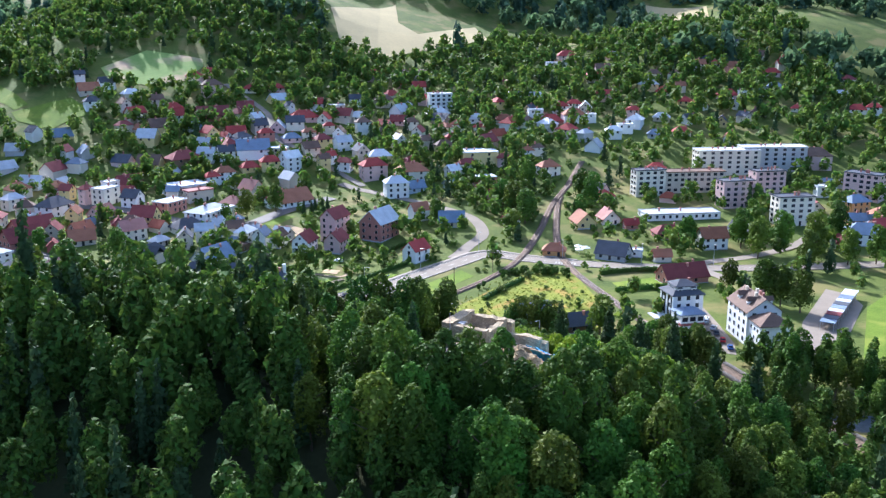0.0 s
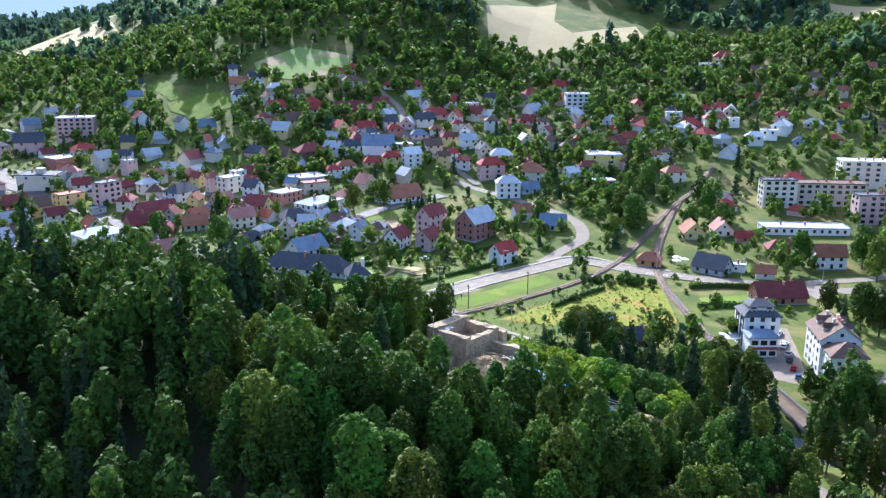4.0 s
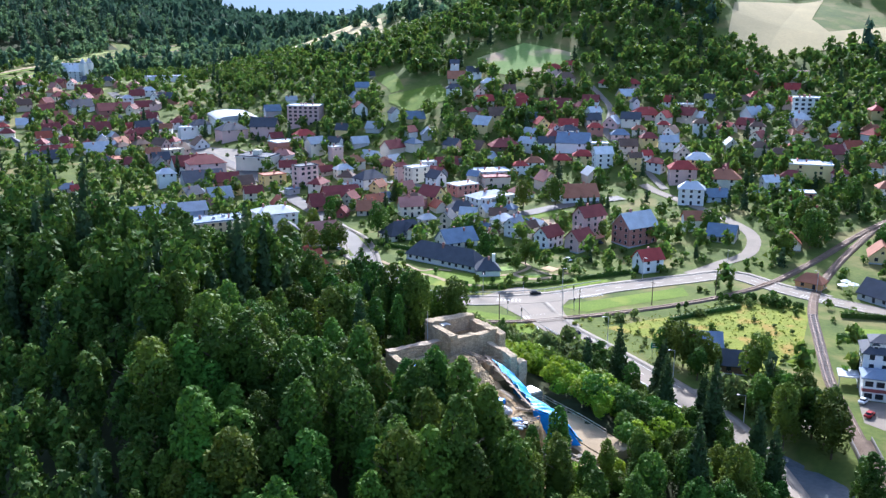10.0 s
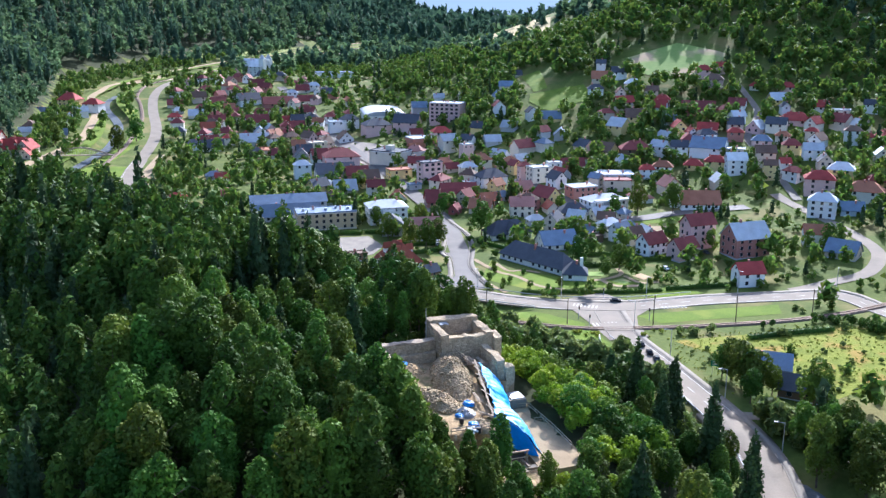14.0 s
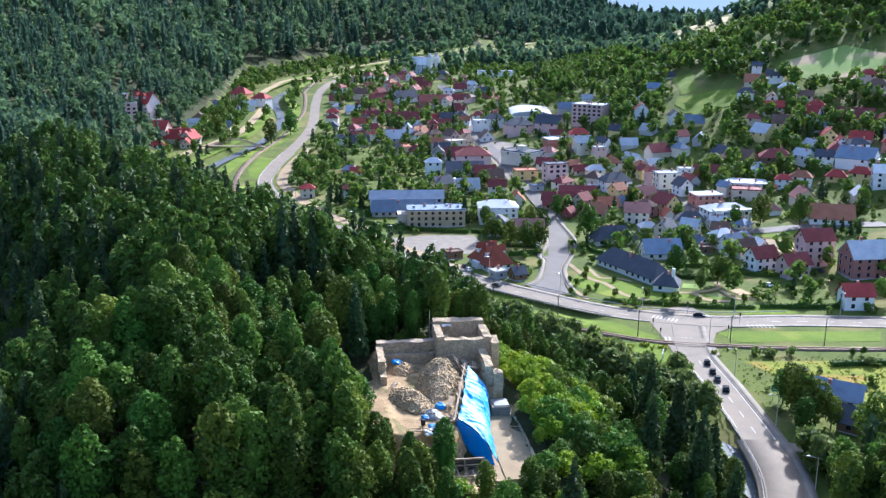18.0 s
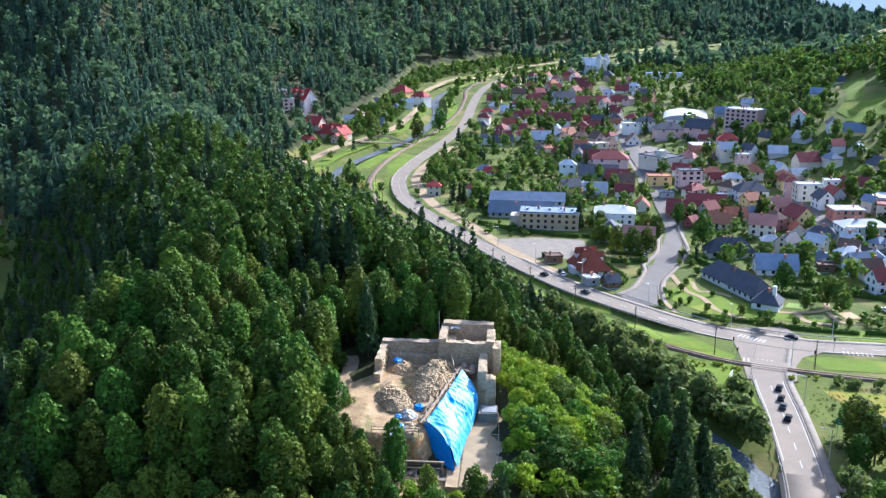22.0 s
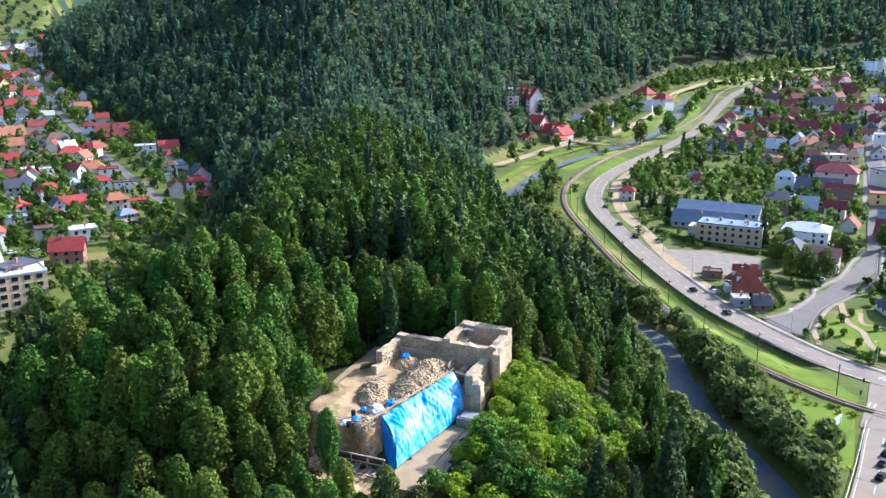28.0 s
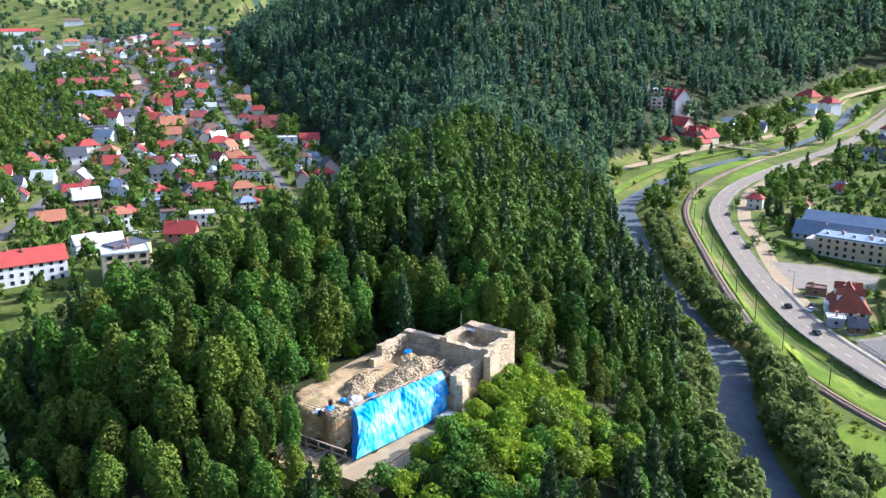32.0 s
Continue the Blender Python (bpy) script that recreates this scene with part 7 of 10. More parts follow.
house(-347.4, -160.6, 15.0, 10.5, 1, 'h', 'w', 'o', -252)
house(-330.7, -147.2, 9.9, 6.9, 2, 'f', 'w', 'r', -253)
house(-376.7, -178.1, 13.7, 9.6, 2, 'h', 'w', 'r', -252)
house(-374.5, -211.5, 9.5, 6.7, 1, 'g', 'b', 'r', -248)
house(-346.2, -194.3, 14.4, 10.1, 1, 'f', 'w', 'w', -239)
house(-333.8, -180.4, 7.3, 5.1, 2, 'f', 'w', 'g', -240)
house(-348.3, -219.9, 5.0, 4.5, 1, 'f', 'w', 'w', -247)
house(-336.0, -252.4, 13.4, 9.4, 2, 'g', 'w', 'd', -238)
house(-364.9, -257.2, 12.3, 8.6, 2, 'h', 'c', 'r', -229)
house(-392.2, -258.6, 12.1, 8.4, 2, 'g', 'w', 'u', -275)
house(-422.4, -277.1, 13.1, 9.2, 2, 'f', 'w', 'd', -240)
house(-445.7, -277.0, 11.8, 8.2, 3, 'g', 'w', 'r', -276)
house(-469.7, -277.3, 11.3, 7.9, 2, 'g', 'w', 'd', -246)
house(-435.7, -229.8, 16.0, 11.2, 2, 'g', 'k', 'o', -244)
house(-401.2, -218.2, 12.3, 8.6, 2, 'g', 'b', 'o', -244)
house(-449.2, -223.8, 15.5, 10.9, 1, 'h', 'b', 'n', -245)
house(-552.8, -251.9, 12.0, 8.4, 2, 'h', 'w', 'r', -241)
house(-420.5, -198.2, 12.7, 8.9, 2, 'h', 'c', 'n', -241)
house(-582.4, -271.8, 16.9, 11.8, 1, 'h', 'b', 'n', -245)
house(-503.1, -245.9, 12.7, 8.9, 1, 'f', 'w', 'g', -245)
house(-562.8, -222.7, 18.1, 12.7, 2, 'f', 'w', 'n', -253)
house(-599.8, -245.7, 15.0, 10.5, 2, 'f', 'w', 'n', -252)
house(-460.6, -187.6, 9.9, 6.9, 2, 'h', 'w', 'm', -253)
house(-440.7, -163.2, 19.7, 13.8, 1, 'g', 'k', 'm', -255)
house(-391.4, -139.1, 12.3, 8.6, 2, 'f', 'w', 'g', -256)
house(-690.1, -301.6, 10.2, 7.2, 2, 'h', 'w', 'd', -240)
house(-700.5, -337.2, 24.0, 16.0, 2, 'f', 'b', 'w', -244)
house(-707.8, -387.2, 11.3, 7.9, 2, 'h', 'c', 'r', -241)
house(-796.4, -444.3, 16.2, 11.3, 2, 'h', 'c', 'n', -240)
house(-694.5, -429.6, 13.2, 9.2, 2, 'f', 'w', 'w', -243)
house(-645.5, -389.8, 47.5, 16.0, 1, 'g', 'n', 'm', -239)
house(-567.3, -346.1, 28.9, 16.0, 1, 'g', 'w', 'u', -230)
house(-532.5, -307.0, 15.6, 10.9, 1, 'g', 'k', 'm', -276)
house(-931.0, -360.2, 11.5, 8.0, 2, 'g', 'w', 'd', -252)
house(-1204.3, -457.6, 16.1, 11.3, 2, 'f', 'w', 'w', -251)
house(-794.1, -365.3, 23.0, 16.0, 2, 'h', 'c', 'm', -239)
house(-789.8, -351.3, 19.0, 13.3, 2, 'h', 'w', 'r', -250)
house(-784.4, -380.2, 13.8, 9.7, 2, 'h', 'c', 'd', -238)
house(-911.6, -384.9, 17.0, 11.9, 1, 'h', 'c', 'r', -250)
house(-913.9, -413.4, 17.2, 12.0, 1, 'h', 'k', 'm', -249)
house(-1131.0, -520.1, 19.0, 13.3, 2, 'h', 'w', 'd', -248)
house(-994.1, -454.7, 15.4, 10.8, 1, 'h', 'k', 'm', -249)
house(-981.8, -490.7, 23.2, 16.0, 1, 'f', 'w', 'w', -247)
house(-1247.5, -689.3, 29.2, 16.0, 3, 'h', 'w', 'n', -244)
house(-1187.6, -744.7, 63.1, 16.0, 3, 'h', 'w', 'r', -236)
house(-1030.1, -635.4, 16.8, 11.7, 2, 'h', 'w', 'n', -242)
house(-975.6, -626.2, 24.2, 16.0, 2, 'f', 'w', 'w', -241)
house(-1001.8, -574.9, 20.9, 14.7, 2, 'h', 'w', 'o', -244)
house(-1212.5, -512.8, 23.6, 16.0, 2, 'h', 'w', 'r', -250)
house(-1050.8, -441.5, 16.0, 11.2, 2, 'h', 'w', 'n', -250)
house(-1842.6, -694.5, 57.7, 16.0, 2, 'h', 'y', 'r', -251)
house(-1894.7, -589.7, 39.7, 16.0, 1, 'h', 'b', 'r', -254)
house(-1492.6, -711.3, 15.6, 10.9, 2, 'h', 'w', 'n', -247)
house(-2135.2, -1058.1, 21.9, 15.3, 1, 'g', 'w', 'd', -245)
house(-2117.3, -918.9, 30.4, 16.0, 1, 'h', 'w', 'n', -248)
house(-1805.8, -869.7, 23.9, 16.0, 1, 'h', 'w', 'r', -246)
house(-2124.1, -965.3, 27.6, 16.0, 1, 'h', 'c', 'r', -247)
house(-1156.7, -408.6, 15.4, 10.8, 1, 'g', 'r', 'r', -253)
house(-1053.3, -575.9, 16.7, 11.7, 2, 'h', 'w', 'd', -245)
house(-897.0, -500.0, 18.9, 13.2, 1, 'h', 'c', 'g', -245)
house(-563.5, -279.4, 14.6, 10.2, 1, 'h', 'c', 'm', -249)
house(-763.1, -317.8, 18.3, 12.8, 1, 'h', 'w', 'm', -251)
house(-651.0, -277.5, 14.0, 9.8, 2, 'h', 'w', 'd', -251)
house(-458.7, -319.6, 9.7, 6.8, 2, 'h', 'b', 'd', -243)
house(-607.3, -323.5, 13.6, 9.5, 1, 'h', 'w', 'n', -247)
house(-1713.5, -626.4, 36.5, 16.0, 2, 'f', 'w', 'w', -252)
house(-303.8, -97.7, 10.2, 7.1, 2, 'h', 'w', 'r', -262)
house(-270.4, -90.6, 8.4, 5.9, 2, 'h', 'p', 'r', -262)
house(-339.7, -117.0, 8.4, 5.9, 2, 'h', 'w', 'n', -260)
house(-322.8, -117.6, 6.3, 4.5, 1, 'f', 'w', 'u', -260)
house(-454.8, -169.3, 24.6, 16.0, 1, 'g', 'k', 'm', -257)
house(-433.8, 103.3, 9.5, 6.6, 1, 'h', 'w', 'r', 83)
house(-469.9, 100.4, 8.2, 5.1, 4, 'f', 'p', 'w', 89)
house(-596.9, 341.4, 9.4, 7.8, 2, 'h', 'w', 'm', 111)
house(-686.9, 476.4, 10.1, 8.4, 2, 'g', 'p', 'n', 147)
house(-434.3, 395.5, 10.0, 7.6, 2, 'h', 'b', 'o', 151)
house(-572.8, 345.8, 12.1, 9.0, 2, 'h', 'k', 'n', 140)
house(-408.1, 238.8, 12.0, 9.9, 1, 'g', 'w', 'm', 61)
house(-325.1, 251.5, 9.7, 8.1, 2, 'g', 'p', 'd', 57)
house(-647.7, 405.6, 8.7, 6.9, 2, 'h', 'w', 'm', 15)
house(-549.8, 372.2, 11.3, 7.6, 2, 'g', 'b', 'n', 151)
house(-458.8, 327.1, 11.6, 8.7, 2, 'g', 'b', 'm', 20)
house(-397.8, 342.0, 8.9, 7.5, 2, 'h', 'w', 'm', 49)
house(-356.4, 283.5, 9.8, 7.8, 2, 'g', 'p', 'n', 177)
house(-468.9, 391.9, 9.4, 6.6, 2, 'h', 'p', 'n', 116)
house(-332.0, 275.1, 9.8, 8.0, 2, 'g', 'p', 'n', 93)
house(-395.4, 284.7, 11.6, 9.2, 1, 'g', 'p', 'o', 100)
house(-475.4, 415.0, 13.0, 8.9, 2, 'g', 'k', 'd', 33)
house(-469.4, 351.3, 9.8, 7.6, 1, 'h', 'c', 'd', 163)
house(-503.9, 328.7, 8.6, 7.0, 2, 'g', 'k', 'o', 54)
house(-469.9, 308.4, 12.8, 9.0, 2, 'h', 'b', 'm', 146)
house(-472.3, 370.3, 8.7, 6.7, 2, 'g', 'c', 'm', 110)
house(-354.3, 237.0, 8.0, 5.4, 2, 'h', 'p', 'd', 158)
house(-452.1, 274.7, 11.7, 8.3, 2, 'g', 'w', 'n', 170)
house(-676.3, 438.8, 8.7, 6.3, 2, 'h', 'c', 'm', 141)
house(-553.3, 356.3, 8.8, 7.4, 2, 'g', 'k', 'm', 93)
house(-559.4, 338.5, 11.5, 8.9, 2, 'g', 'b', 'n', 65)
house(-391.0, 323.7, 8.2, 5.7, 2, 'g', 'w', 'o', 34)
house(-379.0, 270.9, 9.5, 6.2, 2, 'h', 'w', 'n', 85)
house(-584.0, 389.5, 11.5, 9.5, 2, 'h', 'b', 'o', 97)
house(-629.3, 411.7, 8.3, 7.0, 2, 'g', 'w', 'm', 126)
house(-432.5, 271.1, 12.8, 10.1, 1, 'h', 'w', 'm', 27)
house(-628.4, 434.3, 8.3, 6.3, 2, 'g', 'k', 'm', 2)
house(-428.5, 249.4, 10.4, 7.5, 2, 'h', 'w', 'm', 126)
house(-405.6, 304.4, 9.3, 7.1, 2, 'h', 'k', 'm', 145)
house(-415.3, 363.8, 9.9, 6.7, 1, 'h', 'w', 'o', 120)
house(-630.1, 377.0, 11.0, 7.7, 2, 'g', 'p', 'm', 143)
house(-236.4, 262.5, 10.8, 8.5, 1, 'g', 'w', 'd', 88)
house(-127.3, 218.7, 8.5, 6.8, 2, 'h', 'k', 'n', 173)
house(-239.8, 281.0, 7.1, 4.9, 1, 'g', 'b', 'n', 119)
house(-182.6, 242.0, 8.2, 6.9, 2, 'h', 'b', 'n', 18)
house(-206.2, 255.8, 7.6, 5.4, 1, 'g', 'b', 'm', 62)
house(-256.0, 282.0, 8.8, 7.2, 1, 'g', 'k', 'o', 52)
house(-134.9, 224.4, 7.7, 5.3, 1, 'h', 'k', 'm', 111)
house(-124.4, 208.8, 10.8, 7.4, 2, 'g', 'c', 'k', 42)
house(-189.6, 226.4, 10.1, 7.1, 2, 'h', 'c', 'm', 97)
house(-179.1, 274.5, 9.0, 6.3, 2, 'h', 'p', 'o', 159)
house(-144.2, 203.4, 10.3, 8.0, 1, 'g', 'b', 'o', 26)
house(-156.9, 232.0, 7.7, 5.6, 2, 'g', 'y', 'o', 92)
house(-246.2, 270.0, 10.8, 7.7, 2, 'h', 'b', 'k', 17)
house(-214.9, 247.0, 10.2, 8.2, 1, 'h', 'w', 'd', 74)
house(-157.6, 207.9, 7.6, 6.4, 2, 'g', 'b', 'm', 97)
house(-226.2, 248.5, 8.8, 6.4, 2, 'g', 'w', 'm', 35)
house(-58.9, 207.3, 7.9, 6.0, 1, 'g', 'g', 'g', 146)
house(-71.0, 214.2, 8.7, 5.7, 1, 'h', 'c', 'u', 141)
house(-92.6, 206.4, 7.4, 5.2, 2, 'g', 'c', 'g', 14)
house(-82.4, 229.3, 6.4, 5.0, 1, 'h', 'c', 'u', 93)
house(-79.9, 210.0, 7.1, 5.3, 2, 'g', 'c', 'n', 25)
house(-98.9, 197.5, 8.4, 5.9, 2, 'g', 'b', 'd', 100)
house(-90.4, 221.8, 7.5, 6.1, 1, 'g', 'c', 'g', 63)
house(-79.8, 196.4, 6.6, 4.9, 1, 'g', 'w', 'u', 159)
house(-177.0, 388.9, 9.0, 5.9, 2, 'g', 'c', 'n', 126)
house(-118.9, 354.9, 9.8, 7.5, 2, 'g', 'y', 'r', 129)
house(-92.7, 371.5, 8.6, 7.3, 2, 'g', 'b', 'd', 31)
house(-82.4, 377.5, 10.3, 8.6, 1, 'g', 'p', 'g', 90)
house(-109.1, 394.1, 9.3, 7.2, 1, 'h', 'b', 'm', 152)
house(-105.5, 364.3, 10.8, 7.2, 1, 'g', 'p', 'r', 19)
house(-43.5, 402.0, 10.5, 8.4, 2, 'g', 'b', 'm', 159)
house(-143.0, 376.0, 9.3, 7.9, 2, 'g', 'w', 'r', 12)
house(-167.1, 376.3, 10.5, 7.0, 2, 'g', 'b', 'r', 49)
house(-90.4, 316.3, 9.5, 7.4, 1, 'h', 'y', 'r', 25)
house(-88.2, 424.1, 12.0, 8.1, 1, 'g', 'y', 'g', 46)
house(-106.1, 341.0, 11.2, 8.4, 2, 'h', 'y', 'm', 126)
house(-100.5, 351.1, 10.4, 6.9, 2, 'h', 'w', 'd', 53)
house(-115.2, 326.1, 9.2, 6.3, 2, 'g', 'w', 'g', 170)
house(-53.9, 355.5, 9.4, 7.5, 2, 'h', 'y', 'm', 29)
house(-30.7, 339.5, 9.0, 7.3, 2, 'g', 'b', 'd', 116)
house(-72.5, 381.6, 10.7, 7.1, 2, 'g', 'c', 'd', 10)
house(-39.1, 320.2, 8.8, 5.8, 2, 'h', 'w', 'm', 160)
house(-159.6, 359.1, 8.1, 5.4, 1, 'g', 'b', 'o', 139)
house(-169.0, 358.4, 8.8, 5.9, 2, 'h', 'b', 'm', 49)
house(-149.3, 358.4, 11.3, 9.2, 2, 'g', 'y', 'n', 36)
house(-151.6, 343.8, 10.8, 9.1, 2, 'g', 'y', 'g', 172)
house(-44.7, 368.6, 10.1, 6.9, 2, 'g', 'w', 'n', 86)
house(-61.9, 418.9, 9.2, 6.8, 2, 'g', 'w', 'r', 175)
house(-55.4, 391.8, 8.8, 7.0, 2, 'g', 'c', 'r', 79)
house(-106.1, 404.8, 9.8, 7.8, 1, 'g', 'w', 'm', 12)
house(-33.1, 400.6, 8.6, 6.2, 2, 'g', 'b', 'w', 153)
house(-9.6, 402.6, 9.3, 7.2, 1, 'g', 'p', 'm', 166)
house(18.8, 382.2, 8.5, 6.2, 2, 'h', 'c', 'o', 135)
house(76.2, 414.9, 9.1, 6.2, 2, 'g', 'y', 'd', 57)
house(-14.7, 459.3, 11.6, 8.8, 1, 'h', 'b', 'r', 35)
house(-8.7, 415.1, 10.8, 8.9, 2, 'g', 'w', 'g', 55)
house(7.5, 446.3, 8.3, 5.6, 2, 'h', 'p', 'r', 74)
house(83.9, 442.4, 9.6, 6.7, 2, 'g', 'p', 'w', 153)
house(93.7, 374.0, 10.9, 9.1, 2, 'h', 'b', 'r', 51)
house(42.9, 354.1, 11.0, 8.4, 2, 'g', 'p', 'm', 48)
house(70.2, 393.4, 8.8, 7.3, 2, 'h', 'w', 'n', 43)
house(-9.0, 357.3, 8.7, 6.7, 2, 'g', 'c', 'w', 113)
house(69.8, 485.5, 8.7, 6.5, 2, 'g', 'y', 'm', 102)
house(56.9, 435.0, 8.8, 6.7, 2, 'h', 'y', 'r', 110)
house(4.6, 472.2, 9.0, 6.9, 2, 'g', 'b', 'r', 12)
house(27.2, 387.5, 8.8, 7.1, 2, 'h', 'w', 'o', 66)
house(60.1, 388.7, 10.7, 8.9, 2, 'h', 'w', 'r', 51)
house(114.2, 423.7, 9.9, 8.1, 1, 'g', 'b', 'w', 80)
house(83.5, 385.3, 10.2, 8.2, 2, 'h', 'w', 'w', 126)
house(28.2, 461.6, 8.5, 5.5, 2, 'h', 'y', 'n', 175)
house(40.6, 406.8, 10.6, 8.1, 1, 'h', 'w', 'w', 178)
house(2.9, 372.9, 9.8, 6.5, 2, 'g', 'c', 'm', 75)
house(-4.3, 437.3, 8.9, 7.4, 1, 'h', 'w', 'g', 86)
house(-18.0, 393.6, 9.1, 6.2, 1, 'g', 'b', 'r', 138)
house(194.6, 389.7, 9.3, 7.8, 1, 'g', 'y', 'd', 69)
house(142.9, 537.3, 9.3, 7.1, 1, 'h', 'p', 'g', 156)
house(165.1, 460.1, 11.9, 7.7, 2, 'h', 'y', 'w', 18)
house(213.2, 424.0, 10.0, 7.3, 1, 'g', 'w', 'g', 66)
house(157.8, 546.6, 8.5, 6.2, 1, 'g', 'p', 'g', 42)
house(230.6, 479.8, 10.9, 7.2, 2, 'g', 'y', 'o', 9)
house(175.3, 394.7, 10.4, 7.2, 1, 'g', 'w', 'd', 33)
house(284.0, 509.5, 11.8, 9.7, 2, 'g', 'b', 'r', 13)
house(189.6, 420.8, 9.4, 7.3, 1, 'g', 'w', 'r', 119)
house(188.9, 480.5, 10.1, 8.0, 2, 'h', 'c', 'n', 69)
house(183.0, 431.0, 9.7, 7.9, 1, 'h', 'y', 'r', 62)
house(316.6, 479.3, 9.6, 7.3, 2, 'h', 'c', 'm', 28)
house(139.3, 388.9, 11.6, 9.3, 2, 'h', 'w', 'w', 65)
house(174.7, 482.9, 10.4, 7.8, 2, 'h', 'b', 'n', 170)
house(-278.5, -163.3, 10.8, 7.5, 2, 'h', 'w', 'r', 127)
house(-403.6, -170.4, 11.8, 9.3, 1, 'h', 'y', 'o', 124)
house(-736.8, -302.3, 9.6, 6.5, 2, 'g', 'p', 'd', 133)
house(-654.8, -347.7, 9.3, 7.9, 2, 'g', 'b', 'n', 140)
house(-508.4, -322.4, 10.6, 7.1, 2, 'h', 'b', 'd', 7)
house(-362.7, -168.0, 8.8, 7.4, 2, 'g', 'b', 'o', 163)
house(-1024.8, -524.5, 8.4, 6.2, 1, 'h', 'y', 'w', 125)
house(-1222.3, -597.8, 10.4, 8.4, 2, 'h', 'w', 'd', 91)
house(-898.4, -405.0, 8.6, 6.4, 2, 'g', 'w', 'o', 113)
house(-651.0, -329.5, 10.7, 7.8, 1, 'g', 'c', 'm', 106)
house(-453.3, -244.4, 9.7, 6.7, 2, 'g', 'y', 'd', 22)
house(-333.0, -164.7, 8.1, 6.3, 2, 'g', 'c', 'm', 59)
house(-255.8, -170.9, 9.5, 7.3, 1, 'h', 'w', 'r', 48)
house(-712.8, -316.0, 10.4, 8.8, 2, 'h', 'w', 'r', 79)
house(-1064.4, -508.3, 8.4, 5.8, 2, 'h', 'c', 'm', 174)
house(-384.1, -203.8, 8.9, 6.2, 1, 'h', 'w', 'd', 113)
house(-528.3, -322.9, 11.5, 7.9, 2, 'g', 'y', 'm', 47)
house(-350.1, -237.2, 10.2, 7.9, 2, 'h', 'b', 'o', 88)
house(-865.2, -482.7, 11.0, 7.9, 1, 'g', 'c', 'w', 140)
house(-776.0, -417.1, 8.6, 7.1, 2, 'h', 'y', 'r', 127)
house(-1094.6, -498.0, 9.1, 6.7, 2, 'g', 'w', 'r', 128)
house(-392.6, -184.5, 9.3, 7.0, 2, 'g', 'p', 'w', 127)
house(-387.7, -170.0, 11.3, 7.8, 2, 'h', 'w', 'r', 65)
house(-543.7, -283.9, 12.0, 8.3, 2, 'h', 'p', 'o', 175)
house(-959.3, -537.3, 9.5, 6.3, 2, 'h', 'y', 'r', 114)
house(-629.0, -375.4, 12.0, 8.8, 1, 'g', 'c', 'r', 175)
house(-902.0, -368.5, 9.5, 7.5, 1, 'h', 'c', 'n', 147)
house(-758.8, -339.7, 11.5, 9.4, 2, 'g', 'w', 'o', 32)
house(-831.7, -386.0, 9.8, 7.2, 1, 'h', 'p', 'm', 43)
house(-757.8, -376.3, 12.5, 9.1, 1, 'h', 'c', 'm', 33)
house(-721.9, -298.8, 9.7, 7.1, 2, 'h', 'c', 'n', 172)
house(-890.7, -382.8, 13.0, 10.0, 1, 'h', 'y', 'k', 46)
house(-634.8, -278.4, 11.9, 8.8, 2, 'h', 'w', 'm', 141)
house(-862.6, -371.8, 11.5, 9.6, 2, 'g', 'w', 'm', 130)
house(-991.1, -520.3, 12.5, 8.7, 2, 'g', 'b', 'r', 71)
house(-940.7, -438.1, 10.9, 9.2, 1, 'g', 'y', 'o', 62)
house(-846.4, -414.4, 11.2, 9.2, 2, 'h', 'p', 'n', 71)
house(-1020.1, -449.5, 12.6, 9.4, 1, 'h', 'y', 'n', 98)
house(-808.0, -412.7, 12.9, 10.2, 2, 'h', 'y', 'd', 34)
house(-894.6, -439.9, 10.0, 7.6, 2, 'h', 'w', 'm', 118)
house(-672.9, -311.0, 11.8, 8.9, 2, 'g', 'y', 'r', 49)
house(-933.1, -389.3, 12.5, 9.2, 1, 'g', 'p', 'm', 93)
house(-868.3, -391.2, 11.1, 7.9, 2, 'g', 'b', 'r', 146)
house(-902.0, -468.8, 12.2, 8.8, 1, 'h', 'c', 'r', 36)
house(-958.6, -389.2, 10.5, 8.4, 2, 'g', 'b', 'm', 23)
house(-864.8, -448.5, 9.7, 8.1, 2, 'g', 'w', 'm', 40)
house(-659.2, -300.2, 12.3, 8.7, 1, 'h', 'w', 'n', 95)
house(-857.5, -402.6, 11.5, 8.9, 2, 'h', 'y', 'r', 141)
house(-1035.7, -508.0, 12.8, 8.9, 2, 'h', 'b', 'k', 4)
house(-689.3, -319.0, 12.1, 9.3, 1, 'g', 'p', 'm', 73)
house(-927.3, -405.5, 11.8, 8.3, 2, 'g', 'w', 'r', 10)
house(-928.0, -420.7, 10.9, 7.7, 1, 'g', 'b', 'm', 43)
house(-941.3, -484.0, 9.5, 6.2, 1, 'h', 'p', 'n', 54)
house(-627.8, -289.2, 10.4, 8.0, 2, 'g', 'w', 'm', 146)
house(-1045.4, -484.2, 12.4, 9.4, 2, 'h', 'b', 'k', 111)
house(-999.5, -469.3, 10.0, 7.1, 2, 'h', 'y', 'o', 170)
house(-961.1, -418.1, 12.6, 9.7, 2, 'h', 'y', 'k', 107)
house(-728.8, -316.0, 11.1, 8.4, 2, 'h', 'y', 'm', 127)
house(-890.1, -418.6, 11.7, 8.5, 1, 'g', 'w', 'n', 155)
house(-841.9, -376.0, 12.0, 9.8, 2, 'h', 'y', 'm', 18)
house(-623.9, 462.0, 11.7, 8.8, 2, 'g', 'w', 'd', 9)
house(-440.4, 358.7, 9.4, 7.6, 1, 'g', 'c', 'm', 30)
